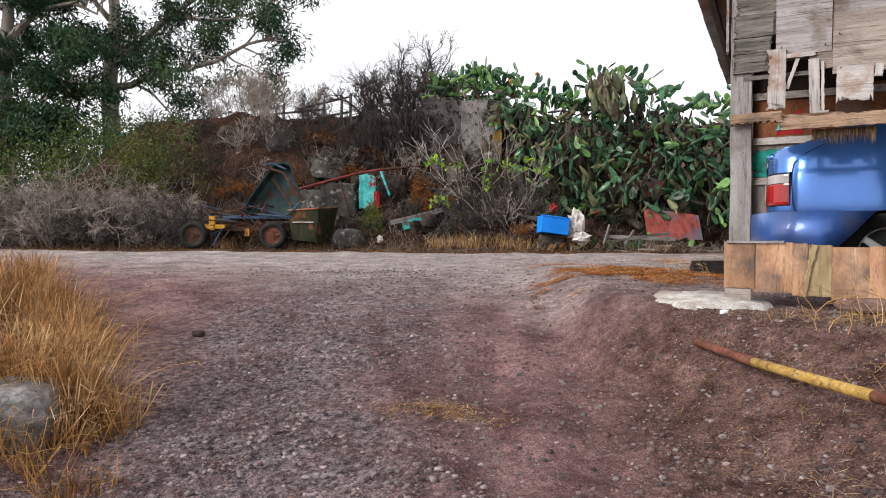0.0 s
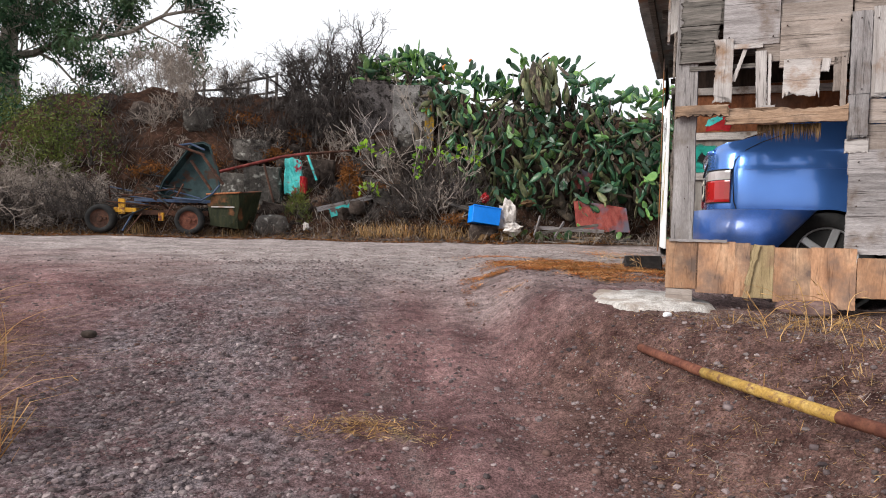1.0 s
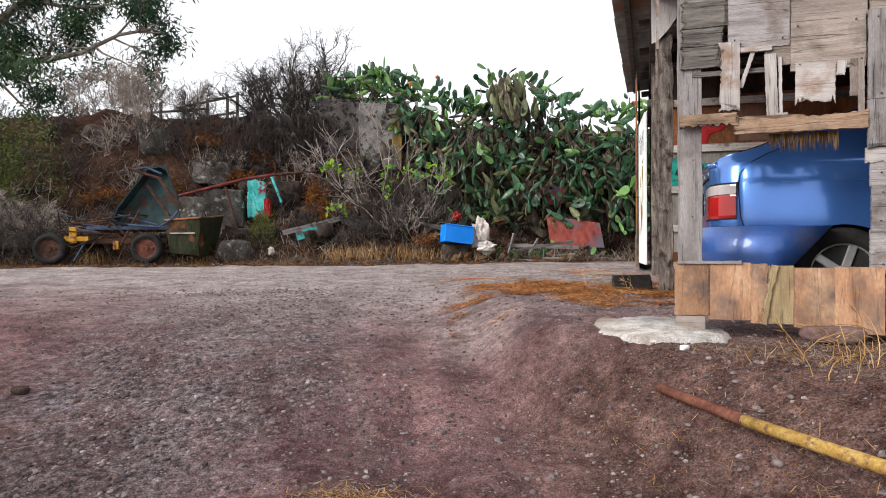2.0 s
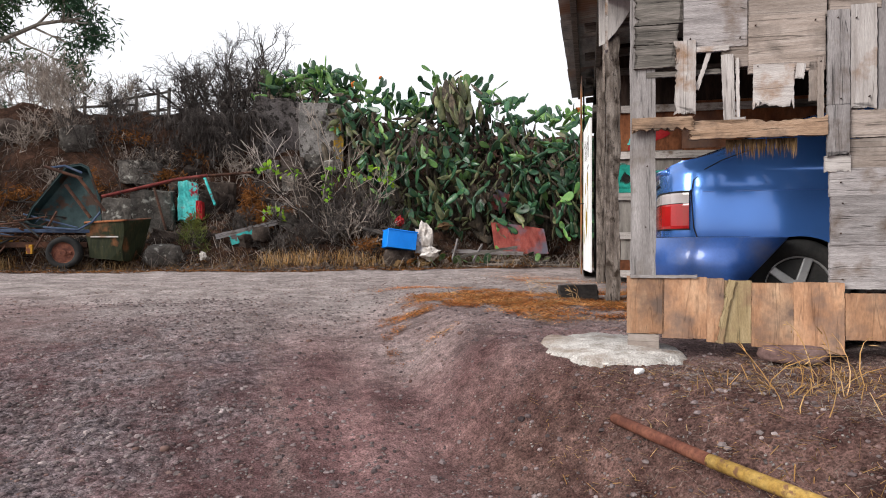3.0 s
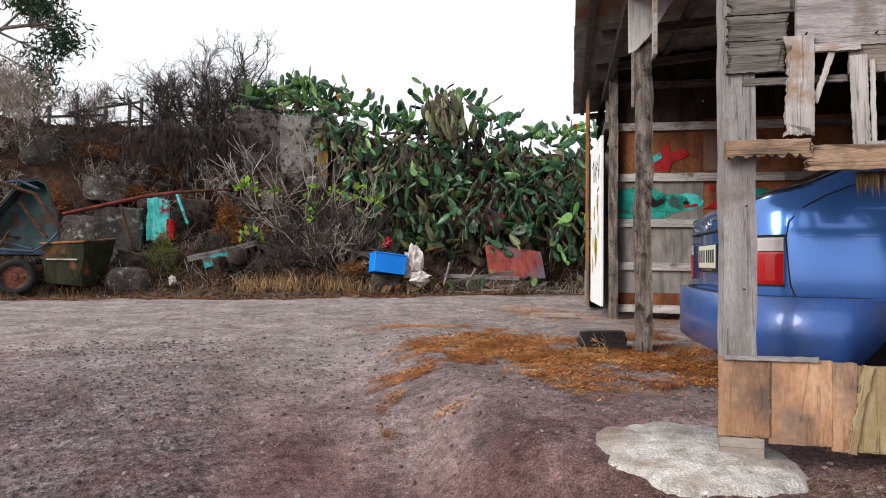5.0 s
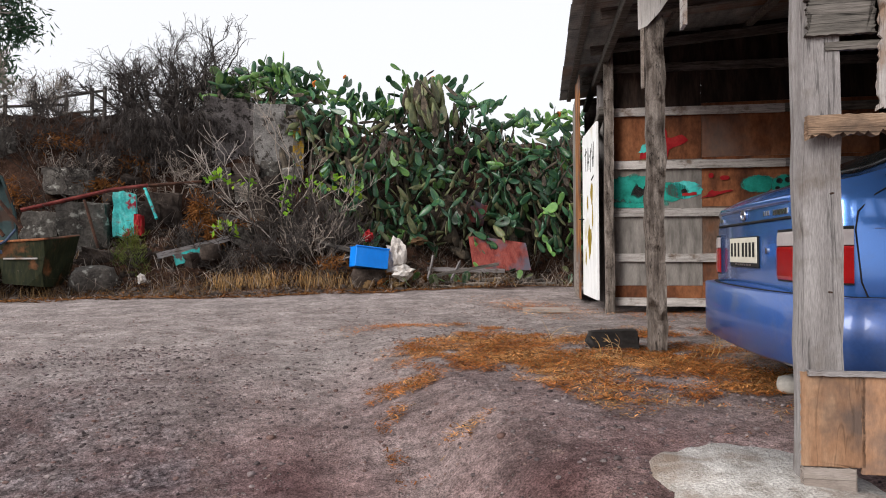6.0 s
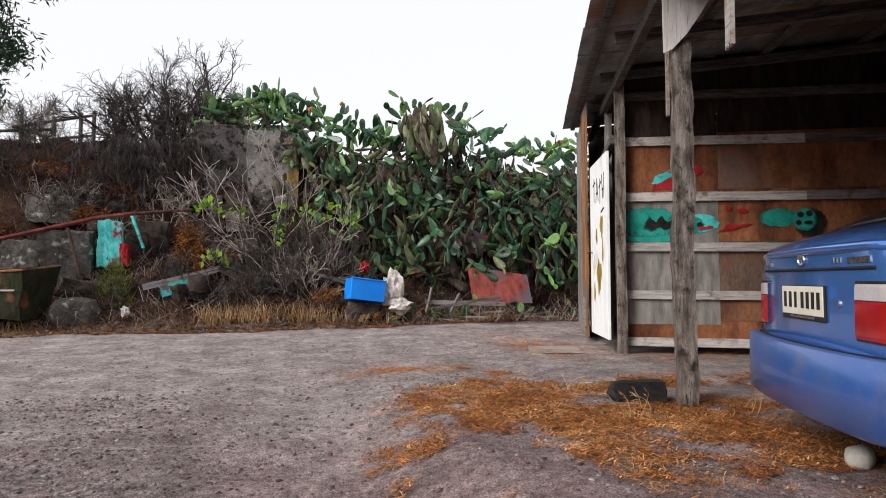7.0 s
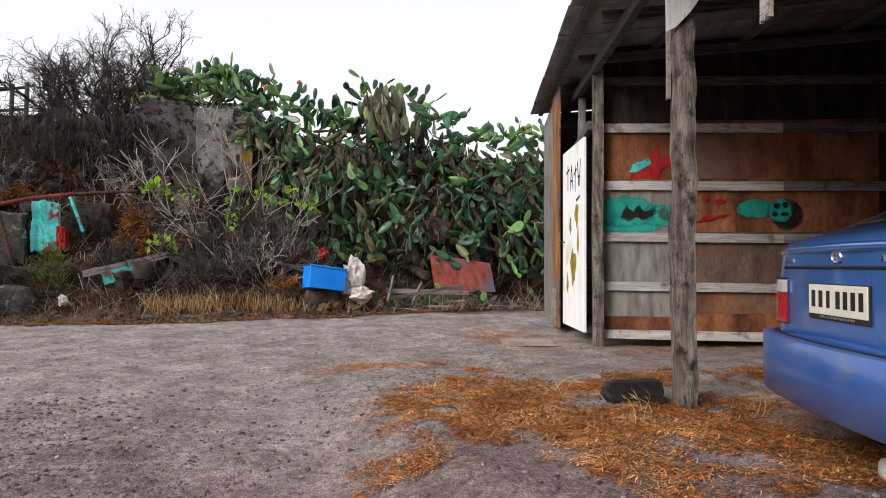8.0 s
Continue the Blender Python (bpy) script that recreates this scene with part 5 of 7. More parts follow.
def grow(out, p, d, length, radius, depth, rng, spread=0.6, lift=0.1, kids=(2, 4), tips=None, bend=0.25, shrink=0.68, sides=3, least=0.0045):
    """A branch that wanders and forks."""
    pts, n = [p.copy()], 4
    for i in range(n):
        d = (d + rand_dir(rng) * bend + Vector((0, 0, lift))).normalized()
        pts.append(pts[-1] + d * length / n)
    out.tube(pts, [max(least, radius * (1 - 0.45 * i / n)) for i in range(n + 1)], sides if depth > 1 else 3)
    if tips is not None and depth <= 1:
        tips.append((pts[-1], d))
        tips.append((pts[2], d))
    if depth > 0:
        for k in range(rng.randint(*kids)):
            at = pts[rng.choice((1, 2, 3, 4, 4))]
            nd = (d + rand_dir(rng) * spread + Vector((0, 0, lift))).normalized()
            grow(out, at, nd, length * shrink * rng.uniform(0.75, 1.15), radius * 0.55, depth - 1, rng, spread, lift, kids, tips, bend, shrink, sides, least)


def dead_shrub(x, y, size, seed, mat, label, stems=7, depth=3, lift=0.12, spread=0.75, lean=(0, 0, 0), thick=0.012, kids=(2, 4), name="dead_shrub", sink=0.05, z=None, fuzz=0):
    rng = random.Random(seed)
    base = Vector((x, y, (on_ground(x, y) if z is None else z) - sink))
    ob = thing(name, label, "shrub", Matrix.Translation(base))
    out, tips = Lines(), []
    for k in range(stems):
        d = (Vector((rng.uniform(-1, 1), rng.uniform(-1, 1), rng.uniform(0.5, 1.5))) + Vector(lean)).normalized()
        grow(out, Vector((rng.uniform(-0.12, 0.12) * size, rng.uniform(-0.12, 0.12) * size, 0)), d, size * rng.uniform(0.3, 0.5), thick * rng.uniform(0.7, 1.2), depth, rng, spread, lift, kids, tips)
    for k in range(fuzz):
        p, d = tips[rng.randrange(len(tips))]
        q = p - d * rng.uniform(0.0, 0.12)
        out.leaf(q, (d * 0.7 + rand_dir(rng)).normalized(), rand_dir(rng), rng.uniform(0.07, 0.20), rng.uniform(0.006, 0.011))
    out.make("twig_crown", mat, ob)
    return ob


GREYB, PALEB = "leafless grey-brown shrub on the dry bank", "bleached bare shrub on the dry bank"
# the big thorny shrub on the crest and its tangle over the wall
for k, (x, y, s, z) in enumerate(((-1.9, 17.5, 2.5, 3.6), (-1.3, 17.4, 2.2, 3.7), (-2.6, 17.5, 2.1, 3.5), (-2.2, 16.7, 1.5, 2.6))):
    dead_shrub(x, y, s, 100 + k, M_TWIG_DARK, "dense dark thorny shrub on the crest of the bank", 6, 4, 0.05, 0.9, thick=0.05, kids=(2, 4), z=z, fuzz=1200)
for k, (x, y, s, l) in enumerate(((-1.6, 17.3, 2.0, (0.8, 0, 0.2)), (-2.1, 17.3, 2.2, (-0.7, 0, 0.2)), (-1.8, 17.4, 2.2, (0.2, 0, 0.9)), (-1.5, 17.2, 1.9, (0.5, 0, 0.7)))):
    dead_shrub(x, y, s, 130 + k, M_TWIG_DARK if k else M_TWIG, "wide thorny shrub spreading over the crest", 5, 4, 0.02, 0.9, l, 0.036, (2, 4), z=3.6, fuzz=900)
for k, (x, y, s, z) in enumerate(((-2.5, 16.6, 1.5, 3.6), (-2.0, 16.5, 1.5, 3.6), (-1.6, 16.5, 1.5, 3.7), (-2.2, 16.3, 1.2, 3.0), (-1.3, 16.45, 1.1, 3.8))):
    dead_shrub(x, y, s, 110 + k, M_TWIG_DARK, "dark dead creeper hanging down the bank", 10, 3, -0.22, 0.8, (0, -0.5, -0.6), 0.014, (3, 4), "dead_creeper", z=z, fuzz=700)
for k, (x, y, s) in enumerate(((-6.2, 18.0, 1.7), (-5.6, 17.7, 1.5), (-6.9, 18.3, 1.6), (-4.4, 18.0, 1.2))):
    dead_shrub(x, y, s, 120 + k, M_TWIG, GREYB, 10, 3, 0.08, 0.9, thick=0.016, kids=(3, 4), fuzz=1200)
for k, (x, y, s) in enumerate(((-5.2, 16.6, 1.5), (-4.6, 16.4, 1.5), (-3.9, 16.8, 1.3), (-5.9, 16.3, 1.3), (-3.2, 16.2, 1.2), (-6.6, 16.0, 1.3), (-2.0, 16.3, 1.2), (-7.2, 16.8, 1.4), (-4.2, 17.3, 1.4), (-5.4, 17.4, 1.3), (-3.6, 15.9, 1.0), (-7.9, 16.2, 1.4), (-1.2, 16.0, 1.2), (-8.6, 16.9, 1.3))):
    dead_shrub(x, y, s, 140 + k, M_TWIG if k % 3 == 0 else M_TWIG_DARK, PALEB if k % 3 == 0 else GREYB, 8, 3, 0.06, 0.95, thick=0.013, kids=(2, 4), fuzz=150)
for k in range(16):
    rng = random.Random(900 + k)
    dead_shrub(-5.6 + 0.36 * k, rng.uniform(15.2, 16.7), rng.uniform(0.8, 1.3), 240 + k, M_TWIG if k % 2 else M_TWIG_DARK, "low bleached scrub scattered over the dry bank", 6, 3, 0.0, 1.0, thick=0.012, kids=(2, 3), fuzz=80)
# tangle beside the road to the west
for k in range(19):
    rng = random.Random(300 + k)
    dead_shrub(-11.6 + 0.30 * k + rng.uniform(-0.15, 0.15), 13.75 + rng.uniform(-0.25, 0.7), rng.uniform(1.5, 2.1) * (0.8 if k > 14 else 1), 160 + k, (M_TWIG, M_TWIG, M_TWIG_DARK, M_TWIG)[k % 4], "tangled bleached roadside brush", 12, 3, 0.02, 1.0, thick=0.012, kids=(3, 4), fuzz=900)
# the bare fig in front of the wall, and scrub at its foot
for k, (x, y, s, l) in enumerate(((0.2, 14.7, 3.0, (-1.5, 0, 0.2)), (0.3, 14.6, 2.2, (-1.0, -0.1, 0.0)), (1.1, 14.7, 2.2, (0.2, 0, 0.4)), (0.6, 14.9, 2.9, (-0.9, 0, 0.7)), (1.2, 14.9, 3.0, (0.0, 0, 1.4)))):
    dead_shrub(x, y, s, 200 + k, M_FIGWOOD if k == 0 else M_TWIG if k in (2, 3) else M_TWIG_DARK, "bare pale fig tree in front of the wall", 3, 3, 0.03, 0.7, l, 0.023, (2, 3), "dead_tree")
for k, (x, y, s) in enumerate(((0.5, 14.3, 1.1), (1.0, 14.4, 1.4), (0.0, 14.2, 0.8), (1.3, 14.6, 1.6), (-0.7, 14.3, 0.7), (1.6, 14.5, 1.3), (0.8, 14.7, 1.7), (-1.2, 14.6, 0.8))):
    dead_shrub(x, y, s, 220 + k, M_TWIG if k == 1 else M_TWIG_DARK, GREYB, 9, 3, 0.05, 0.85, thick=0.010, kids=(3, 4))


def leafy(x, y, z, rx, ry, rz, count, seed, mat, name, label, size=0.1, width=0.4, droop=0.0, clumps=14, stems=True):
    """A shrub of leaves in uneven clumps on thin stems."""
    rng = random.Random(seed)
    ob = thing(name, label, "shrub", Matrix.Translation((x, y, z)))
    st, lv = Lines(), Lines()
    for c in range(clumps):
        o = rand_dir(rng)
        centre = Vector((o.x * rx, o.y * ry, abs(o.z) * rz))
        if stems:
            grow(st, Vector((0, 0, 0)), centre.normalized(), centre.length, 0.012, 0, rng, bend=0.15, lift=0.0)
        for k in range(count // clumps):
            p = centre + Vector((rng.gauss(0, 0.22 * rx), rng.gauss(0, 0.22 * ry), rng.gauss(0, 0.2 * rz)))
            d = (rand_dir(rng) + Vector((0, 0, -droop))).normalized()
            lv.leaf(p, d, rand_dir(rng), size * rng.uniform(0.6, 1.3), size * width)
    if stems:
        st.make("stem", M_TWIG_DARK, ob)
    lv.make("foliage", mat, ob)
    return ob


for k, (x, y, z, r, h, n) in enumerate(((-8.6, 15.2, 1.2, 0.9, 1.6, 1600), (-7.6, 15.0, 1.3, 0.8, 1.5, 1400), (-9.8, 15.6, 1.1, 1.0, 1.7, 1600), (-6.9, 15.2, 1.6, 0.6, 1.3, 700), (-11.2, 15.8, 0.9, 1.0, 1.8, 1500))):
    leafy(x, y, z, r, 0.7, h, n, 400 + k, M_SHRUBLEAF, "green_shrub", "straggling yellow-green shrub among the brush", 0.11, 0.35)
for k, (x, y, z, r, h, n) in enumerate(((-0.75, 14.6, 2.05, 0.22, 0.2, 22), (0.45, 14.5, 1.5, 0.15, 0.7, 28), (1.2, 14.5, 1.9, 0.4, 0.3, 30), (1.7, 14.6, 1.8, 0.15, 0.3, 18), (-0.6, 14.5, 1.1, 0.3, 0.2, 20), (-0.25, 14.5, 1.95, 0.15, 0.15, 12))):
    leafy(x, y, z, r, 0.2, h, n, 420 + k, M_LIME, "fig_sprout", "bright green leaves on the bare fig", 0.13, 0.8, 0.3, 8, False)
for k, (x, y, r, h, n) in enumerate(((-1.02, 15.05, 0.26, 0.75, 1500), (-4.3, 15.6, 0.3, 0.4, 400), (-5.6, 15.3, 0.4, 0.3, 400), (-2.9, 15.8, 0.35, 0.3, 400), (1.3, 13.9, 0.3, 0.2, 200), (-3.9, 16.6, 0.35, 0.3, 350), (-2.3, 16.1, 0.3, 0.35, 350), (-0.2, 15.2, 0.3, 0.2, 250))):
    leafy(x, y, on_ground(x, y) + 0.15, r, 0.25, h, n, 440 + k, M_RUSTBUSH, "dead_fern", "rust-brown dead fern on the bank", 0.13, 0.2, 0.2, 12)
leafy(-2.05, 14.1, on_ground(-2.05, 14.1), 0.3, 0.25, 0.5, 900, 460, M_SHRUBLEAF, "broom_bush", "feathery olive-green bush beside the road", 0.12, 0.12, -0.8, 12)


def gum_tree(x, y, z, limbs, seed, leaves, label, r=0.32):
    """A eucalyptus: pale trunk, wandering limbs, and long hanging leaves in clumps round the twigs."""
    rng = random.Random(seed)
    tree = thing("eucalyptus_tree", label, "tree", Matrix.Translation((x, y, z)))
    wood, tips = Lines(), []
    trunk = Lines()
    tp = [Vector((0, 0, -0.2)), Vector((0.1, 0, 2.0)), Vector((-0.1, 0.1, 4.0)), Vector((0.2, 0, 6.5)), Vector((0.0, 0, 9.5))]
    trunk.tube(tp, [r * 1.25, r, r * 0.85, r * 0.6, r * 0.3], 10)
    trunk.make("trunk", M_BARK, tree, "pale peeling trunk", True)
    for line, rad in limbs:
        pts = [Vector(p) - Vector((x, y, z)) for p in line]
        wood.tube(pts, [rad * (1 - 0.75 * i / (len(pts) - 1)) for i in range(len(pts))], 6)
        for a, b in zip(pts, pts[1:]):
            for k in range(3):
                q = a.lerp(b, rng.random())
                d = ((b - a).normalized() * 0.6 + rand_dir(rng) * 0.8 + Vector((0, 0, 0.25))).normalized()
                grow(wood, q, d, rng.uniform(0.7, 1.5), rad * 0.3, 2, rng, 0.8, 0.06, (2, 3), tips)
    wood.make("limb", M_BARK, tree, "pale crooked limbs")
    lv = Lines()
    clumps = rng.sample(tips, max(1, len(tips) // 4))
    for k in range(leaves):
        p, d = clumps[rng.randrange(len(clumps))]
        q = p + Vector((rng.gauss(0, 0.22), rng.gauss(0, 0.22), rng.gauss(-0.08, 0.15)))
        lv.leaf(q, (rand_dir(rng) * 0.8 + Vector((0, 0, -0.6))).normalized(), rand_dir(rng), rng.uniform(0.14, 0.27), rng.uniform(0.038, 0.062))
    lv.make("crown", M_LEAF, tree, "dark hanging leaves")
    return tree


for k, (x, y, z, rx, rz, n, sz) in enumerate(((-13.0, 18.5, 0.9, 1.3, 2.6, 3200, 0.20), (-15.0, 18.0, 0.8, 1.4, 3.4, 3600, 0.20), (-11.2, 19.0, 1.2, 1.1, 2.3, 2600, 0.19), (-16.8, 18.5, 0.8, 1.5, 4.2, 3600, 0.22), (-13.8, 20.5, 1.5, 1.6, 4.4, 3600, 0.22), (-10.2, 18.0, 1.8, 0.9, 1.7, 1600, 0.16))):
    leafy(x, y, z, rx, 0.9, rz, n, 480 + k, M_LEAF, "green_shrub", "dark green bush under the eucalyptus trees", sz, 0.3, 0.5, 26)

gum_tree(-12.6, 22, 1.6, (
    (((-12.5, 22, 5.6), (-11.6, 21.6, 5.6), (-10.6, 21.2, 5.9), (-9.3, 20.8, 5.95), (-8.2, 20.5, 6.1), (-7.1, 20.3, 6.6), (-6.0, 20.2, 6.8)), 0.14),
    (((-12.5, 22, 6.4), (-11.2, 21.6, 7.1), (-10.0, 21.2, 7.9), (-8.8, 20.8, 8.4), (-7.4, 20.5, 8.9), (-6.4, 20.4, 8.6)), 0.15),
    (((-10.0, 21.2, 7.9), (-8.9, 21.0, 7.6), (-7.8, 20.6, 7.5), (-6.6, 20.4, 7.7)), 0.08),
    (((-11.4, 21.6, 5.6), (-10.6, 21.0, 5.2), (-9.9, 20.8, 4.5), (-9.4, 20.6, 4.1)), 0.06),
    (((-12.6, 22, 8.0), (-13.4, 21.8, 9.0), (-14.5, 21.6, 9.6)), 0.12),
    (((-12.6, 22, 9.5), (-11.6, 21.7, 10.6), (-10.0, 21.4, 11.2)), 0.12),
), 11, 24000, "tall eucalyptus tree with pale limbs above the bank")
gum_tree(-14.6, 19.5, 1.2, (
    (((-14.5, 19.5, 5.0), (-13.6, 19.3, 5.6), (-12.8, 19.2, 5.4), (-12.2, 19.1, 4.8)), 0.10),
    (((-14.5, 19.5, 6.5), (-13.4, 19.4, 7.4), (-12.2, 19.3, 7.6), (-11.4, 19.2, 7.2)), 0.12),
    (((-14.6, 19.5, 4.2), (-13.9, 19.3, 4.4), (-13.2, 19.2, 3.9)), 0.08),
    (((-14.6, 19.5, 7.5), (-15.5, 19.4, 8.4), (-16.5, 19.2, 8.6)), 0.10),
    (((-14.6, 19.5, 8.5), (-13.8, 19.4, 9.6), (-12.8, 19.2, 9.8)), 0.10),
    (((-14.6, 19.5, 5.5), (-15.4, 19.2, 5.6), (-16.2, 19.0, 5.2)), 0.08),
), 12, 42000, "dark dense eucalyptus tree above the roadside brush", 0.26)
gum_tree(-17.2, 20.5, 1.2, (
    (((-17.2, 20.5, 4.6), (-16.4, 20.2, 5.0), (-15.4, 20.0, 4.6)), 0.10),
    (((-17.2, 20.5, 6.0), (-16.2, 20.2, 7.0), (-15.2, 20.0, 6.8)), 0.10),
    (((-17.2, 20.5, 8.0), (-16.2, 20.2, 8.8), (-15.0, 20.0, 9.0)), 0.10),
    (((-17.2, 20.5, 5.0), (-18.2, 20.2, 6.0), (-19.0, 20.0, 6.4)), 0.10),
), 13, 20000, "dark dense eucalyptus tree above the roadside brush", 0.24)

# ---- prickly pears: every pad is a piece of its plant ----


def pad_mesh(name, mat, bend, wide, cup=0.0):
    n = 12
    verts, faces = [], []
    out = []
    for t in np.linspace(0, math.tau, n + 1)[:-1]:
        z = 0.5 - 0.5 * math.cos(t)
        w = math.sin(t) * (0.20 + 0.24 * z) * wide
        out.append((w, z))
    layers = [(0.0, 1.0), (-0.024, 0.86), (-0.034, 0.40)]
    for y, s in layers + [(-y, s) for y, s in layers[1:]]:
        verts += [(x * s, y + bend * (0.5 + (z - 0.5) * s) ** 2 + cup * (x * s) ** 2, 0.5 + (z - 0.5) * s) for x, z in out]
    def ring(a, b, flip):
        for k in range(n):
            j = (k + 1) % n
            f = (a * n + k, a * n + j, b * n + j, b * n + k)
            faces.append(f[::-1] if flip else f)
    ring(0, 1, False), ring(1, 2, False), ring(0, 3, True), ring(3, 4, True)
    faces.append(tuple(2 * n + k for k in range(n)))
    faces.append(tuple(4 * n + k for k in range(n))[::-1])
    me = bpy.data.meshes.new(name)
    me.from_pydata(verts, [], faces)
    me.polygons.foreach_set("use_smooth", [True] * len(me.polygons))
    me.materials.append(mat)
    return me


PADS = [pad_mesh("cactus_pad", M_CACTUS, b, w, c) for b, w, c in ((0.05, 0.9, 0.2), (-0.16, 1.0, -0.3), (0.26, 0.8, 0.6), (-0.05, 1.1, -0.5))]
PADS_PALE = [pad_mesh("cactus_pad", M_CACTUS_PALE, b, w, c) for b, w, c in ((0.06, 0.9, 0.3), (-0.2, 1.0, -0.4))]
PADS_OLD = [pad_mesh("cactus_pad", M_CACTUS_OLD, b, w, c) for b, w, c in ((0.40, 0.5, 1.2), (-0.35, 0.7, -1.0))]
PADS_LIMP = [pad_mesh("cactus_pad", M_CACTUS_LIMP, b, w, c) for b, w, c in ((0.22, 0.6, 0.9), (-0.2, 0.75, -0.7), (0.1, 0.9, 0.5))]
bm = bmesh.new()
bmesh.ops.create_icosphere(bm, subdivisions=1, radius=1.0, matrix=Matrix.Diagonal((0.030, 0.024, 0.038, 1)))
fruit_me = bpy.data.meshes.new("fruit")
bm.to_mesh(fruit_me)
bm.free()
fruit_me.materials.append(M_FRUIT)

TOP_X = [-0.9, -0.1, 0.65, 1.4, 1.95, 2.5, 2.85, 3.3, 4.0, 4.3, 4.7, 5.3, 5.8, 6.2, 6.8, 8.2, 9.5]
TOP_Z = [4.4, 4.85, 4.75, 4.4, 4.05, 3.95, 4.45, 4.70, 4.66, 4.38, 4.2, 4.1, 3.8, 3.8, 4.05, 4.0, 3.9]
BOT_X = [-0.9, 0.4, 0.9, 1.4, 1.8, 4.0, 5.6, 9.5]
BOT_Z = [4.1, 3.85, 3.1, 1.6, 0.75, 0.75, 0.8, 0.6]


def curtain_y(x, z):
    """The front of the cactus thicket, which leans back up the bank."""
    y = float(np.interp(z, [0.4, 1.5, 3.0, 4.2, 5.0], [14.75, 15.0, 15.5, 16.0, 16.3])) + 0.35 * noise.noise(Vector((x * 0.9, z * 0.9, 2.0))) + 0.45 * noise.noise(Vector((x * 1.7, z * 1.5, 6.0)))
    return y + (0.9 if x < 1.2 else 0.0) - 0.25 * float(smooth01(5.0, 8.0, x))


rng = random.Random(77)
plants = [(-0.9, 0.5), (0.5, 1.9), (1.9, 3.0), (3.0, 4.2), (4.2, 5.4), (5.4, 6.8), (6.8, 8.2), (8.2, 9.4)]
for a, b in plants:
    cx = (a + b) / 2
    gy0 = curtain_y(cx, 1.0) + 0.6
    plant = thing("prickly_pear_cactus", "tall sprawling prickly pear with drooping green and withered pads", "cactus", Matrix.Translation((cx, gy0, on_ground(cx, gy0))), "thicket of prickly pears")
    back = plant.matrix_basis.inverted()
    stems = Lines()
    for k in range(5):
        x = rng.uniform(a, b)
        zt = float(np.interp(x, TOP_X, TOP_Z)) - 1.1
        p0, p1 = Vector((x, gy0 + 0.2, on_ground(x, gy0) - 0.1)), Vector((x + rng.uniform(-0.3, 0.3), curtain_y(x, zt) + 0.35, zt))
        stems.tube([back @ p0, back @ p0.lerp(p1, 0.5) + rand_dir(rng) * 0.15, back @ p1], [0.11, 0.08, 0.04], 7)
    stems.make("stem", M_CACTUS_OLD, plant, "woody brown stems")
    count = int(134 * (b - a) * (0.6 if b < 1 else 1.05 if b < 2 else 1.0))
    for k in range(count):
        x = rng.uniform(a, b)
        zt, zb = float(np.interp(x, TOP_X, TOP_Z)), float(np.interp(x, BOT_X, BOT_Z))
        z = zb + (zt - 0.1 - zb) * rng.random() ** 0.8
        y = curtain_y(x, z) + (0.0 if rng.random() < 0.6 else rng.uniform(0.15, 0.5)) - max(0.0, rng.gauss(0, 0.12))
        near_top = zt - z < 0.5
        hang = not near_top and rng.random() < 0.8
        roll = rng.gauss(180, 32) if hang else rng.gauss(0, 72)
        yaw, kind = rng.gauss(0, 44), rng.random()
        tip, last = Matrix.Translation((x, y, z)), None
        for link in range(rng.choice((1, 2, 2, 3))):
            size = rng.uniform(0.19, 0.37) * (1.0 if z > 1.2 else 0.8)
            if near_top:
                mesh = rng.choice(PADS_PALE if kind < 0.45 else PADS)
            else:
                mesh = rng.choice(PADS_OLD if kind < 0.20 else PADS_LIMP if kind < 0.42 else PADS_PALE if kind < 0.52 else PADS)
            turn = Euler((radians(rng.gauss(20 if hang else 5, 26)), radians(roll), radians(yaw))).to_matrix().to_4x4()
            m = tip @ turn @ Matrix.Diagonal((size * rng.uniform(0.50, 0.88), size * rng.uniform(0.7, 1.3), size * rng.uniform(1.0, 1.25), 1))
            end = (m @ Vector((0, 0, 0.92)))
            if end.z > zt + 0.22 or end.z < zb - 0.25:
                break
            piece("cactus_pad", mesh, plant, m=back @ m)
            last = m
            tip = Matrix.Translation(end)
            roll += rng.gauss(0, 26)
            yaw += rng.gauss(0, 30)
        if last and near_top and rng.random() < 0.06:
            for q in range(5):
                at = last @ Vector(((q - 2) * 0.10, 0, 0.98 - 0.05 * abs(q - 2)))
                piece("fruit", fruit_me, plant, m=back @ Matrix.Translation(at) @ Euler((rng.uniform(-0.6, 0.6), rng.uniform(-0.6, 0.6), 0)).to_matrix().to_4x4())
    # dead pads deep in the thicket, joined; their dark colour also paints the shaded gaps
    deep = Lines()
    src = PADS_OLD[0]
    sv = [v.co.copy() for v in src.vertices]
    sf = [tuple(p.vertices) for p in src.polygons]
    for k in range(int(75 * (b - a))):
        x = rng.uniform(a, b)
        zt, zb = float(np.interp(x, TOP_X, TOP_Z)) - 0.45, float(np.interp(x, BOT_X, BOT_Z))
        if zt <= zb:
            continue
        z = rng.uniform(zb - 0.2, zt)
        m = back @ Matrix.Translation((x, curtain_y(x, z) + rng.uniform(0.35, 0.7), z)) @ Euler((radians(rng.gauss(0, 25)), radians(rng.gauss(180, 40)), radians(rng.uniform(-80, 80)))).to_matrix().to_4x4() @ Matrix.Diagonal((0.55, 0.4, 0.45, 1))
        i = len(deep.verts)
        deep.verts += [tuple(m @ v) for v in sv]
        deep.faces += [tuple(i + q for q in f) for f in sf]
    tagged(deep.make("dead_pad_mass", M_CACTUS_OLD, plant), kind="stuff")
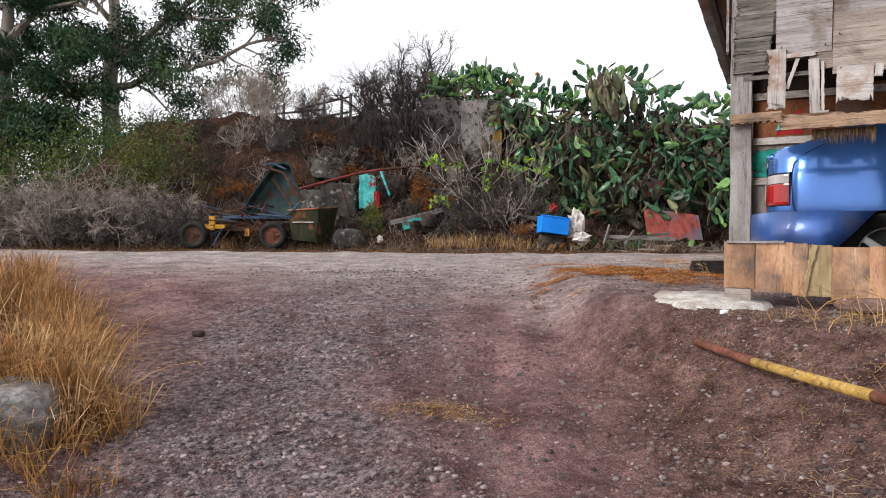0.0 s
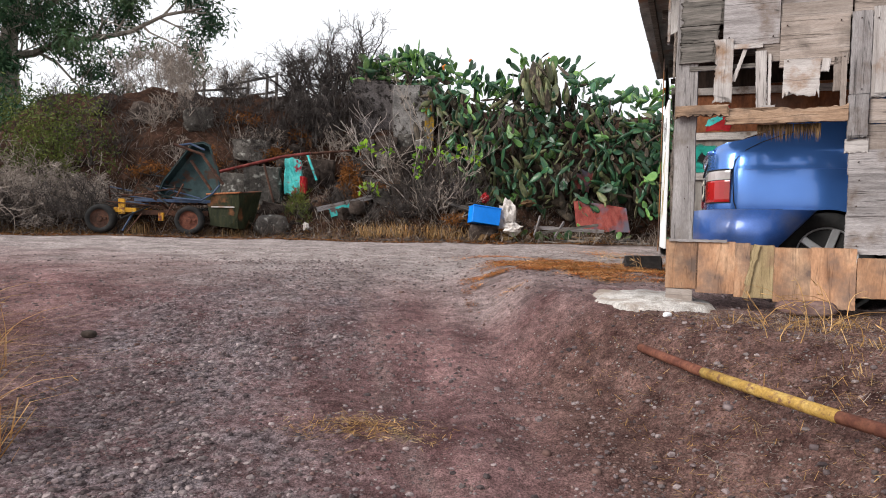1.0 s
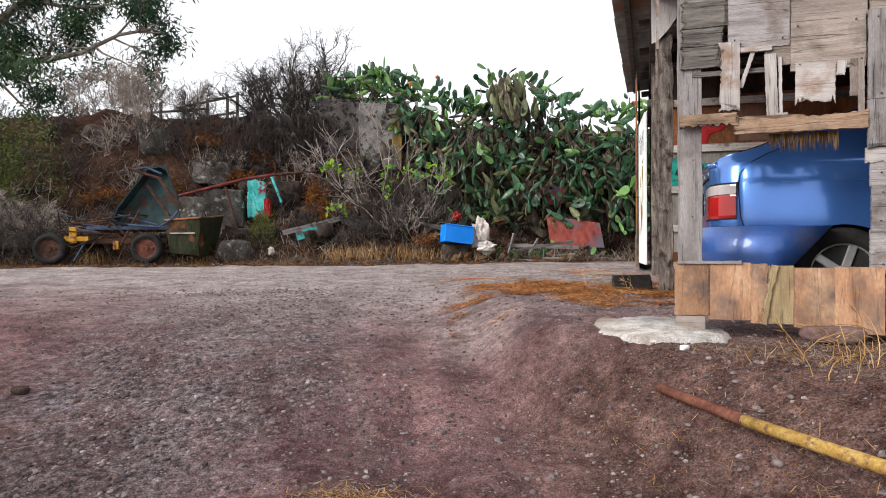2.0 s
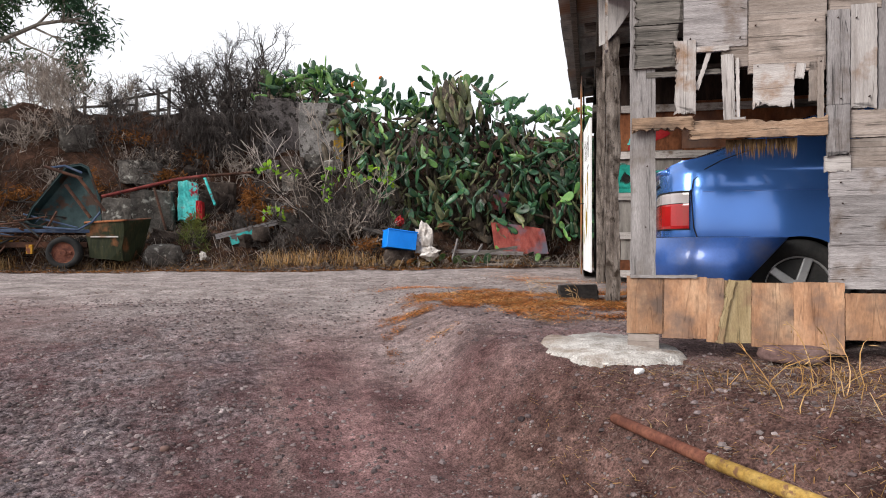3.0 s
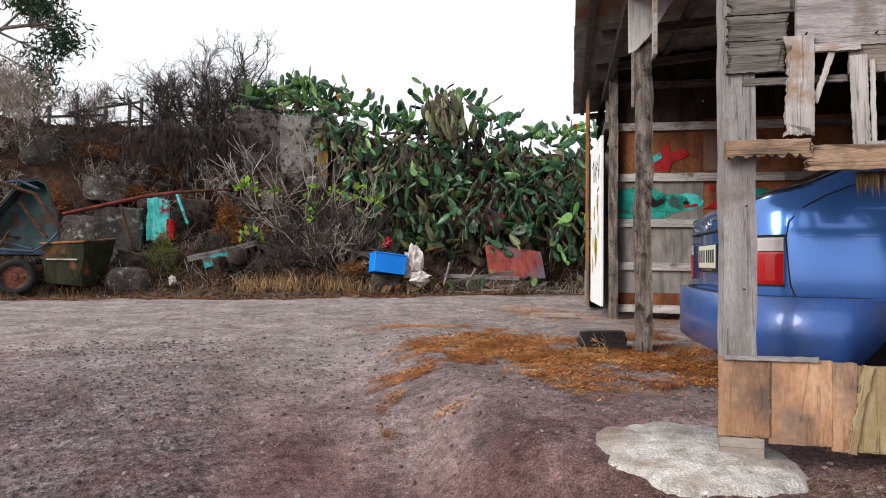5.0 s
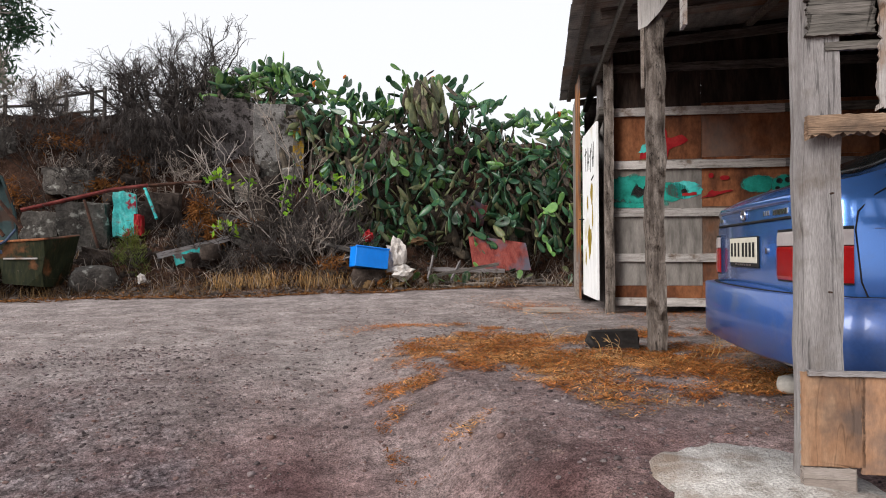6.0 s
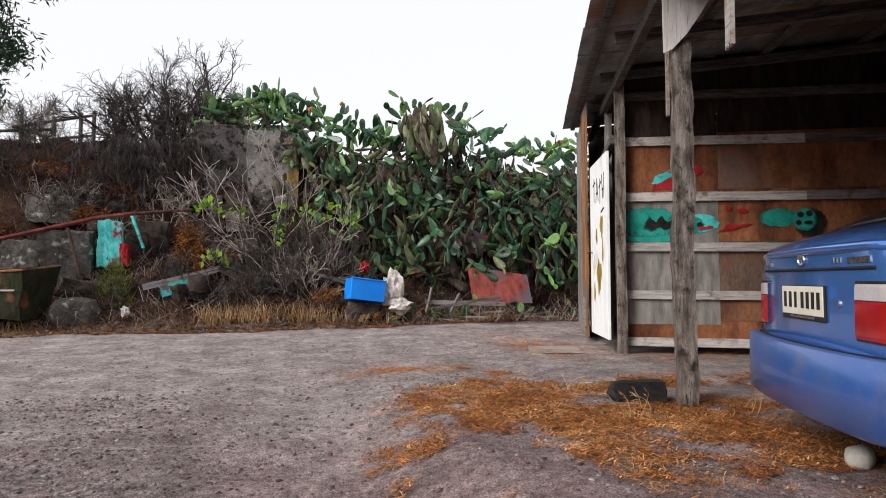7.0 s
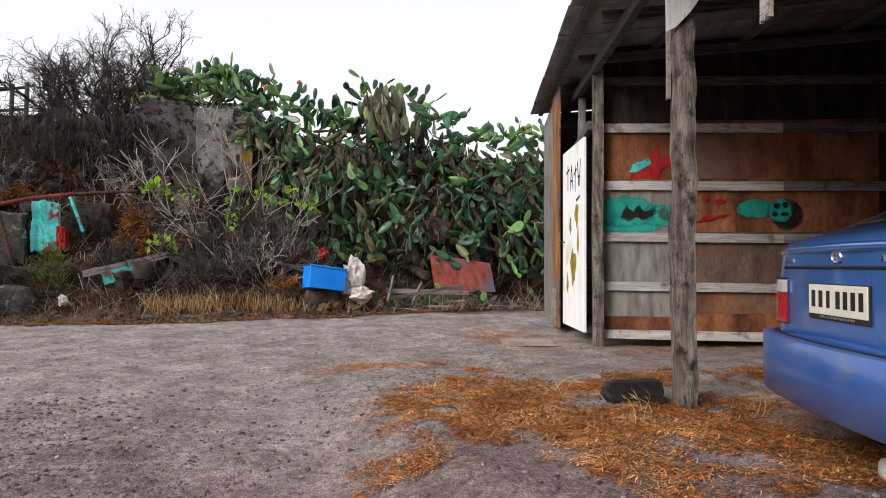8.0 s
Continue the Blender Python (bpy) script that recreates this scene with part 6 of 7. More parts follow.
    # limp brown pads that hang in bunches under the crest
    bunch = 2.5 < cx < 4.2
    for k in range(int((46 if bunch else 10) * (b - a))):
        x = rng.gauss(3.35, 0.30) if bunch else rng.uniform(a, b)
        zt, zb = float(np.interp(x, TOP_X, TOP_Z)), float(np.interp(x, BOT_X, BOT_Z))
        z = rng.uniform(zt - 1.0, zt - 0.2) if bunch else rng.uniform(max(zb + 0.3, zt - 1.6), zt - 0.35)
        s = rng.uniform(0.40, 0.66) if bunch else rng.uniform(0.28, 0.42)
        m = Matrix.Translation((x, curtain_y(x, z) - (rng.uniform(0.35, 0.75) if bunch else rng.uniform(0.1, 0.25)), z)) @ Euler((radians(rng.gauss(4, 12)), radians(rng.gauss(180, 13)), radians(rng.gauss(0, 40)))).to_matrix().to_4x4() @ Matrix.Diagonal((s * rng.uniform(0.45, 0.8), s * 0.7, s, 1))
        piece("cactus_pad", rng.choice(PADS_LIMP if bunch and k % 4 else PADS_OLD), plant, m=back @ m)


# ---- grasses, weeds, straw and gravel ----


def blades(name, label, category, mat, count, place, height, width, lean, seed):
    rng = random.Random(seed)
    verts, faces = [], []
    for k in range(count):
        x, y, s = place(rng)
        z = on_ground(x, y) - 0.01
        h = rng.uniform(*height) * s
        a = rng.uniform(0, math.tau)
        w = rng.uniform(*width)
        dx, dy = math.cos(a), math.sin(a)
        lx, ly = rng.gauss(0, lean) * h, rng.gauss(0, lean) * h
        i = len(verts)
        verts += [(x - dx * w, y - dy * w, z), (x + dx * w, y + dy * w, z),
                  (x - dx * w * 0.7 + lx * 0.4, y - dy * w * 0.7 + ly * 0.4, z + h * 0.6), (x + dx * w * 0.7 + lx * 0.4, y + dy * w * 0.7 + ly * 0.4, z + h * 0.6),
                  (x + lx * 1.2, y + ly * 1.2, z + h * max(0.5, 1 - 0.6 * lean))]
        faces += [(i, i + 1, i + 3, i + 2), (i + 2, i + 3, i + 4)]
    ob = mesh_part(name, verts, faces, mat)
    return tagged(ob, label, category, kind="stuff")


CLUMPS = random.Random(61)
CLUMP_YS = [CLUMPS.uniform(1.4, 5.2) for k in range(70)]
CLUMP_OFF = [abs(CLUMPS.gauss(0, 0.6)) for k in range(70)]


def mound_place(rng):
    while True:
        c = rng.randrange(70)
        y = CLUMP_YS[c] + rng.gauss(0, 0.07)
        d = max(0.0, y - 2.2)
        edge = -1.44 - 0.35 * d - 0.12 * d * d
        x = edge - CLUMP_OFF[c] + 0.02 + rng.gauss(0, 0.07)
        if y < 2.6 and rng.random() < 0.3:
            continue
        if x > -4.5 and noise.noise(Vector((x * 2.2, y * 2.2, 9.0))) > -0.15:
            return x, y, (1.0 if x < edge - 0.12 else 0.5) * (0.55 if y < 2.6 else 1.0)


blades("tall_dry_grass", "tall golden dry grass on the track's edge", "grass", M_MOUNDGRASS, 7500, mound_place, (0.14, 0.66), (0.0012, 0.004), 0.6, 21)


def verge_place(rng):
    x = rng.uniform(-10.5, 6.8)
    y = float(bank_foot(np.array(x))) + rng.uniform(-0.15, 0.75)
    s = 0.5 + max(0, noise.noise(Vector((x * 0.8, y * 0.8, 5.0)))) * 1.6
    return x, y, s


blades("roadside_weeds", "short brown dry weeds along the road's edge", "weeds", M_DRYWEED, 5000, verge_place, (0.05, 0.28), (0.002, 0.005), 0.5, 22)


def tuft_place(rng):
    cx, cy = rng.choice(((0.1, 13.45), (-0.5, 13.5), (0.7, 13.5), (-0.2, 13.6), (1.1, 13.55), (-5.2, 13.4)))
    return cx + rng.gauss(0, 0.22), cy + rng.gauss(0, 0.1), 1.0


blades("golden_grass", "golden dry grass tufts at the bank's foot", "grass", M_GRASS, 650, tuft_place, (0.15, 0.42), (0.0015, 0.004), 0.3, 23)


def litter_place(rng):
    return rng.uniform(-9, 6.5), rng.uniform(13.3, 16.8), 1.0


blades("bank_litter", "dry stalks and litter on the bank", "litter", M_DRYWEED, 6000, litter_place, (0.04, 0.25), (0.002, 0.006), 0.9, 24)
blades("bank_straw", "bleached stalks strewn over the bank", "litter", M_TWIG, 5000, litter_place, (0.1, 0.5), (0.002, 0.005), 1.3, 25)


def terrace_place(rng):
    cx, cy = rng.choice(((1.78, 2.94), (1.92, 2.91), (2.05, 3.05), (1.6, 3.1), (2.2, 3.2), (1.45, 2.5), (1.7, 2.3), (1.9, 2.5)))
    return cx + rng.gauss(0, 0.09), cy + rng.gauss(0, 0.08), 1.0


blades("terrace_grass", "thin dry grass at the foot of the shed wall", "grass", M_GRASS, 240, terrace_place, (0.03, 0.12), (0.0012, 0.0025), 0.9, 26)


def strewn(name, label, category, mat, count, place, length, width, seed, lift=0.004):
    """Short flat stalks lying on the ground."""
    rng = random.Random(seed)
    verts, faces = [], []
    for k in range(count):
        x, y = place(rng)
        z = on_ground(x, y) + lift + rng.random() * 0.015
        a, ln, w = rng.uniform(0, math.tau), rng.uniform(*length) / 2, rng.uniform(*width) / 2
        c, s = math.cos(a), math.sin(a)
        t = rng.gauss(0, 0.18) * ln
        i = len(verts)
        verts += [(x - c * ln - s * w, y - s * ln + c * w, z - t), (x - c * ln + s * w, y - s * ln - c * w, z - t),
                  (x + c * ln + s * w, y + s * ln - c * w, z + t + 0.002), (x + c * ln - s * w, y + s * ln + c * w, z + t + 0.002)]
        faces.append((i, i + 1, i + 2, i + 3))
    return tagged(mesh_part(name, verts, faces, mat), label, category, kind="stuff")


def straw_place(rng):
    while True:
        x, y = rng.uniform(0.55, 4.6), rng.uniform(4.9, 8.7)
        p = Vector((x, y)) - Vector((1.85, 6.35))
        u, v = p.x * 0.42 + p.y * 0.907, p.x * 0.907 - p.y * 0.42
        d = 1.0 - math.hypot(u / 1.25, (v - 0.1) / 1.25)
        if x > 2.6:
            d = max(d, 0.55 - abs(y - 5.9 - 0.25 * (x - 2.6)) * 0.55)
        if d + 1.2 * noise.noise(Vector((x * 1.3, y * 1.3, 1.0))) + 0.7 * noise.noise(Vector((x * 5, y * 5, 1.0))) > rng.uniform(0.0, 0.75):
            return x, y


strewn("straw_litter", "orange-brown straw and bark litter strewn on the ground", "straw", M_STRAW, 60000, straw_place, (0.008, 0.042), (0.002, 0.007), 31)


strewn("bark_litter", "dark bark shreds and pale chaff among the straw", "straw", M_RUSTBUSH, 9000, straw_place, (0.01, 0.06), (0.003, 0.010), 36, 0.010)
strewn("chaff", "pale dry chaff over the orange straw", "straw", M_GRASS, 5000, straw_place, (0.01, 0.08), (0.0015, 0.004), 37, 0.012)


def straw_place_front(rng):
    while True:
        x, y = rng.uniform(1.5, 3.7), rng.uniform(4.3, 6.4)
        if noise.noise(Vector((x * 2.1, y * 2.1, 4.0))) + 0.35 * (y - 4.9) > rng.uniform(-0.1, 0.6):
            return x, y


strewn("thin_straw", "thin pale straw scattered towards the corner post", "straw", M_GRASS, 5000, straw_place_front, (0.008, 0.05), (0.0012, 0.004), 38)
strewn("thin_bark", "orange straw shreds scattered towards the corner post", "straw", M_STRAW, 6000, straw_place_front, (0.008, 0.04), (0.002, 0.006), 39)


def straw_place_b(rng):
    if rng.random() < 0.5:
        return rng.gauss(3.4, 0.3), rng.gauss(9.9, 0.7)
    return (rng.gauss(1.3, 0.28), rng.gauss(8.4, 0.14)) if rng.random() < 0.4 else (rng.uniform(3.9, 6.0), rng.gauss(8.55 - 0.0, 0.25))


strewn("straw_litter", "thin orange straw drifted along the shed", "straw", M_STRAW, 6000, straw_place_b, (0.01, 0.05), (0.003, 0.008), 32)


def straw_place_c(rng):
    return (rng.gauss(-0.12, 0.16), rng.gauss(2.95, 0.07)) if rng.random() < 0.25 else (rng.uniform(1.0, 2.6), rng.uniform(1.8, 3.7))


strewn("dry_stalks", "scattered pale dry stalks on the earth", "straw", M_GRASS, 2600, straw_place_c, (0.01, 0.07), (0.001, 0.003), 33, 0.002)


def fibre_place(rng):
    return rng.uniform(1.15, 2.9), rng.uniform(1.6, 3.75)


strewn("root_fibres", "fine grey roots and fibres in the loose soil", "litter", M_TWIG, 3500, fibre_place, (0.015, 0.09), (0.0008, 0.002), 40, 0.003)


def pebbles(name, label, mat, count, place, size, seed, sink=0.46):
    """Small broken stones lying half sunk in the ground."""
    rng = random.Random(seed)
    phi = (1 + 5 ** 0.5) / 2
    ico = [Vector(v).normalized() for v in ((-1, phi, 0), (1, phi, 0), (-1, -phi, 0), (1, -phi, 0), (0, -1, phi), (0, 1, phi), (0, -1, -phi), (0, 1, -phi), (phi, 0, -1), (phi, 0, 1), (-phi, 0, -1), (-phi, 0, 1))]
    tri = [(0, 11, 5), (0, 5, 1), (0, 1, 7), (0, 7, 10), (0, 10, 11), (1, 5, 9), (5, 11, 4), (11, 10, 2), (10, 7, 6), (7, 1, 8), (3, 9, 4), (3, 4, 2), (3, 2, 6), (3, 6, 8), (3, 8, 9), (4, 9, 5), (2, 4, 11), (6, 2, 10), (8, 6, 7), (9, 8, 1)]
    verts, faces = [], []
    for k in range(count):
        x, y = place(rng)
        s = size[0] + (size[1] - size[0]) * rng.random() ** 3.5
        z = on_ground(x, y) + s * (0.5 - sink)
        e = Euler((rng.uniform(0, 6), rng.uniform(0, 6), rng.uniform(0, 6))).to_matrix()
        sc = Vector((rng.uniform(0.7, 1.3), rng.uniform(0.6, 1.1), rng.uniform(0.45, 0.8)))
        i = len(verts)
        for v in ico:
            w = e @ v * rng.uniform(0.75, 1.1)
            verts.append((x + w.x * sc.x * s, y + w.y * sc.y * s, z + w.z * sc.z * s))
        faces += [(i + a, i + b, i + c) for a, b, c in tri]
    return tagged(mesh_part(name, verts, faces, mat), label, "gravel", kind="stuff")


def gravel_place(rng):
    while True:
        y = 1.7 + 6.5 * rng.random() ** 1.9
        x = rng.uniform(-2.6 - 0.4 * y, 2.4)
        west = 0.16 + math.exp(-((x + 1.0 + 0.5 * noise.noise(Vector((y * 0.7, 0, 0)))) / 0.75) ** 2)
        heap = 0.9 * math.exp(-((x - 0.72) ** 2 + (y - 2.35) ** 2) / 0.05)
        if rng.random() < (west + heap) * max(0.12, 0.6 + 0.9 * noise.noise(Vector((x * 1.1, y * 1.1, 8.0)))):
            return x, y


pebbles("gravel", "loose grey and pale gravel on the track", M_GRAVEL, 34000, gravel_place, (0.002, 0.019), 41)


def crumb_place(rng):
    return rng.uniform(-3, 2.8), 1.7 + 9 * rng.random() ** 1.5


pebbles("earth_crumbs", "small reddish earth crumbs", M_REDSTONE, 12000, crumb_place, (0.003, 0.015), 42)


def slope_place(rng):
    return rng.uniform(0.85, 2.6), rng.uniform(1.7, 3.6)


pebbles("loose_clods", "loose dark soil clods on the slope below the shed", M_SOIL, 14000, slope_place, (0.002, 0.011), 44)


def bank_pebble_place(rng):
    x = rng.uniform(-9, 6.5)
    return x, float(bank_foot(np.array(x))) + rng.uniform(-0.3, 2.6)


pebbles("bank_rubble", "rubble and stones on the bank", M_DARKSTONE, 2600, bank_pebble_place, (0.015, 0.10), 43)


def foot_place(rng):
    x = rng.uniform(-9.5, 6.8)
    return x, float(bank_foot(np.array(x))) + abs(rng.gauss(0.35, 0.6)) - 0.5


strewn("leaf_litter", "brown leaf litter along the bank's foot", "litter", M_RUSTBUSH, 12000, foot_place, (0.03, 0.12), (0.01, 0.03), 34)
strewn("pale_litter", "pale scraps and dry stalks along the bank's foot", "litter", M_TWIG, 1800, foot_place, (0.04, 0.25), (0.004, 0.012), 35)

# ---- stones and blocks ----


def rock(name, size, seed, mat, m, label, category="stone", blocky=0.5, parent=None, cuts=3):
    """A rough stone: a cube or ball worn by noise."""
    bm = bmesh.new()
    bmesh.ops.create_cube(bm, size=2.0)
    bmesh.ops.subdivide_edges(bm, edges=bm.edges[:], cuts=cuts, use_grid_fill=True)
    off = Vector((seed * 3.7, seed * 1.3, seed * 2.1))
    for v in bm.verts:
        ball = v.co.normalized() * 1.15
        c = ball.lerp(v.co, blocky)
        c *= 1 + (0.16 * noise.noise(c * 1.1 + off) + 0.10 * noise.noise(c * 2.7 + off) + 0.06 * noise.noise(c * 6.0 + off)) * (0.5 if blocky > 0.95 else 1)
        v.co = Vector((c.x * size[0] / 2, c.y * size[1] / 2, c.z * size[2] / 2))
    ob = part(name, bm, mat, parent, "", m, smooth=blocky < 0.6)
    return ob if parent else tagged(ob, label, category)


def block_at(x, y, z, size, seed, mat, label, blocky=0.8, name="stone_block", rz=0, tilt=0):
    return rock(name, size, seed, mat, pose(x, y, z, 0, tilt, rz), label, "stone", blocky, cuts=8)


block_at(0.33, 16.9, 3.12, (0.98, 0.9, 1.66), 1, M_WALLBLOCK, "large grey rendered wall block in the bank", 0.97, "wall_block", 4)
block_at(-0.62, 17.02, 3.10, (1.08, 0.9, 1.78), 21, M_WALLDARK, "dark stained wall block in the bank", 0.95, "wall_block", 2)
block_at(-1.35, 16.95, 2.75, (0.7, 0.9, 1.7), 24, M_DARKSTONE, "rough dark stone beside the wall block", 0.8)
rng = random.Random(29)
for row, y in enumerate((15.25, 15.6, 15.95, 16.3)):
    x = -1.35 + 0.14 * row
    while x < 0.95:
        w = rng.uniform(0.28, 0.58)
        if rng.random() < 0.86:
            block_at(x + w / 2, y + rng.uniform(-0.1, 0.1), on_ground(x + w / 2, y) + 0.10, (w, 0.4, rng.uniform(0.28, 0.44)), 200 + row * 20 + int(x * 5), rng.choice((M_DARKSTONE, M_STONE, M_WALLDARK)), "broken masonry stone under the wall block", rng.uniform(0.75, 0.92), "masonry_stone", rng.uniform(-10, 10), rng.uniform(-7, 7))
        x += w + 0.03
block_at(-3.05, 15.15, 1.22, (0.75, 0.5, 0.85), 2, M_STONE, "tall grey lichened slab leaning on the bank", 0.9, rz=5, tilt=-4)
block_at(-3.75, 15.2, 1.15, (0.6, 0.5, 0.7), 3, M_STONE, "pale lichened slab in the bank", 0.85, tilt=6)
block_at(-2.37, 15.0, 1.44, (0.37, 0.4, 0.78), 4, M_TURQBLOCK, "stone block painted turquoise with red patches", 0.9, rz=8)
block_at(-2.13, 14.93, 1.26, (0.13, 0.3, 0.38), 5, M_REDPAINT, "stone with red paint beside the turquoise block", 0.85)
block_at(-1.8, 15.7, 1.55, (0.6, 0.5, 0.7), 6, M_DARKSTONE, "dark stone in the bank", 0.8)
block_at(-3.5, 15.9, 2.1, (0.8, 0.5, 0.5), 7, M_STONE, "grey lichened boulder on the bank", 0.7)
block_at(-2.6, 13.75, 0.33, (0.62, 0.5, 0.42), 8, M_STONE, "rounded grey boulder at the road's edge", 0.4)
block_at(-0.85, 14.2, 0.75, (0.35, 0.3, 0.3), 9, M_DARKSTONE, "dark stone at the bank's foot", 0.5)
rng = random.Random(9)
for k in range(26):
    x, y = rng.uniform(-7.5, 1.3), rng.uniform(14.2, 17.6)
    s = rng.uniform(0.25, 0.75)
    block_at(x, y, on_ground(x, y) + 0.05 * s, (s, s * rng.uniform(0.6, 0.9), s * rng.uniform(0.5, 0.9)), 30 + k, rng.choice((M_DARKSTONE, M_STONE, M_DARKSTONE, M_DARKSTONE)), "rough stone half buried in the bank", rng.uniform(0.4, 0.85), "bank_stone", rng.uniform(0, 90), rng.uniform(-15, 15))
block_at(0.78, 16.42, 2.85, (0.22, 0.12, 1.15), 11, M_LICHEN, "wall edge crusted with yellow lichen", 0.9, "lichened_edge")

# junk on the bank
part_pipe = part("rusty_rail", tube([(-3.95, 14.75, 1.50), (-2.6, 15.0, 1.90), (-2.0, 15.05, 2.0)], 0.035, 8), M_REDIRON, None, "")
tagged(part_pipe, "long rusty red rail lying across the stones", "rail")
tagged(part("rusty_rail", tube([(-2.0, 15.1, 2.0), (-1.1, 15.35, 2.12)], 0.03, 8), M_IRON), "dark rusty rail lying across the stones", "rail")
tagged(part("iron_bar", tube([(-3.0, 14.85, 1.70), (-2.75, 14.7, 0.85)], 0.025, 7), M_IRON), "dark iron bar leaning under the rail", "bar")
tagged(part("green_stake", tube([(-2.12, 15.35, 2.03), (-1.84, 14.95, 1.38)], 0.028, 6), M_TURQ), "pale green painted stake leaning on the stones", "stake")
for a, b, w, mat, label in (((-1.75, 14.3, 0.70), (-0.55, 14.6, 1.02), 0.05, M_GREY, "grey weathered plank lying on the bank"), ((-1.45, 14.15, 0.62), (-0.85, 14.3, 0.82), 0.09, M_TURQ, "plank with flaking turquoise paint"),
                            ((3.0, 13.95, 0.42), (4.6, 14.05, 0.36), 0.04, M_GREY, "grey weathered plank on the rubbish heap"), ((3.1, 13.8, 0.30), (4.4, 13.85, 0.50), 0.03, M_DARKWOOD, "dark old plank on the rubbish heap"),
                            ((3.4, 13.7, 0.22), (3.7, 14.1, 0.55), 0.03, M_GREY, "grey weathered plank on the rubbish heap"), ((2.95, 13.7, 0.24), (3.15, 14.05, 0.66), 0.03, M_GREY, "grey weathered plank on the rubbish heap"),
                            ((1.0, 14.2, 0.95), (2.1, 14.0, 0.62), 0.03, M_DARKWOOD, "dark pole sloping down the bank")):
    d = Vector(b) - Vector(a)
    m = Matrix.Translation((Vector(a) + Vector(b)) / 2) @ d.to_track_quat("X", "Z").to_matrix().to_4x4()
    tagged(part("plank", ragged_board(d.length, w * 2, 0.03, w * 100 + a[0], "lr", 0.006), mat, None, "", m), label, "plank")

# fence on the crest
fence = thing("fence", "broken weathered post and rail fence on the crest", "fence", Matrix.Translation((-4.3, 17.75, 3.62)))
for k, (x, h) in enumerate(((-0.9, 0.5), (-0.35, 0.55), (0.25, 0.6), (0.75, 0.75), (1.0, 0.8))):
    part("post", tube([(x, 0, -0.4), (x + 0.02, 0, h)], 0.045, 6), M_DARKWOOD, fence)
for a, b in (((-1.2, 0, 0.22), (0.3, 0, 0.36)), ((-0.5, 0, 0.36), (1.05, 0, 0.72)), ((0.0, 0, 0.12), (1.05, 0, 0.28)), ((-0.2, 0, 0.34), (0.25, 0, 0.1))):
    part("rail", tube([a, b], 0.03, 6), M_DARKWOOD, fence)

# ---- the wrecked farm trailer ----
TR = pose(-5.78, 13.16, 0.12, 0, 0, 1.5)
trailer = thing("farm_trailer", "rusting farm trailer with yellow chassis, loaded with scrap", "trailer", TR)
for x in (0.0, 1.68):
    for y, s in ((0.0, -1), (1.05, 1)):
        t = wheel(trailer, x, y, 0.285, 0.19, s, M_BLACK, M_RUSTPIPE if x > 1 else M_IRON, 6, disc=True)
    part("axle", tube([(x, 0.0, 0.28), (x, 1.05, 0.28)], 0.045, 8), M_IRON, trailer)
for y in (0.16, 0.9):
    part("chassis_beam", box(2.1, 0.06, 0.10, 0.006, (0.95, y, 0.42)), M_IRON, trailer)
part("chassis_end", box(0.42, 0.9, 0.09, 0.006, (0.42, 0.5, 0.46)), M_CARTYELLOW, trailer, "yellow painted chassis end")
part("bracket", box(0.12, 0.06, 0.30, 0.006, (0.36, 0.06, 0.53)), M_CARTYELLOW, trailer)
part("bracket", box(0.10, 0.06, 0.16, 0.006, (1.10, 0.10, 0.34)), M_CARTYELLOW, trailer)
part("bed_frame", box(1.5, 0.05, 0.06, 0.005, (1.35, 0.05, 0.66)), M_BLUEIRON, trailer, "faded blue bed frame")
part("bed_frame", box(1.5, 0.05, 0.06, 0.005, (1.35, 1.0, 0.66)), M_BLUEIRON, trailer)
for k in range(8):
    part("bed_slat", box(0.04, 0.95, 0.03, 0.004, (0.75 + 0.15 * k, 0.52, 0.62)), M_IRON, trailer)
rng = random.Random(14)
for k in range(40):
    a = Vector((rng.uniform(0.0, 1.5), rng.uniform(0.0, 0.9), rng.uniform(0.40, 0.98)))
    d = Vector((rng.uniform(-1, 1), rng.uniform(-0.4, 0.4), rng.uniform(-0.2, 0.25))).normalized() * rng.uniform(0.2, 0.5)
    part("scrap_rod", tube([a - d, a, a + d], rng.uniform(0.006, 0.02), 6), rng.choice((M_IRON, M_BLACK, M_IRON, M_IRON, M_BLUEIRON, M_DARKWOOD, M_DARKWOOD)), trailer)
part("loose_strut", tube([(0.42, -0.06, 0.05), (0.62, -0.04, 0.42)], 0.02, 6), M_BLUEIRON, trailer)
part("loose_strut", tube([(0.52, -0.10, 0.03), (0.78, -0.04, 0.40)], 0.015, 6), M_IRON, trailer)


def shell(outline, depth, m, mat, name, rim=0.03):
    """A dished metal panel: a floor set back from a raised rim."""
    bm = bmesh.new()
    c = Vector((sum(p[0] for p in outline) / len(outline), sum(p[1] for p in outline) / len(outline)))
    rings = []
    for s, d in ((1.0, -0.02), (1.02, 0.0), (0.96, 0.0), (0.90, depth), (0.5, depth * 1.15)):
        rings.append([bm.verts.new((c.x + (x - c.x) * s, d, c.y + (z - c.y) * s)) for x, z in outline])
    n = len(outline)
    for a, b in zip(rings, rings[1:]):
        for k in range(n):
            bm.faces.new((a[k], a[(k + 1) % n], b[(k + 1) % n], b[k]))
    bm.faces.new(rings[-1])
    bmesh.ops.recalc_face_normals(bm, faces=bm.faces)
    bmesh.ops.solidify(bm, geom=bm.faces, thickness=0.012)
    return part(name, bm, mat, trailer, "dark teal dished bonnet standing on edge", m, smooth=False)


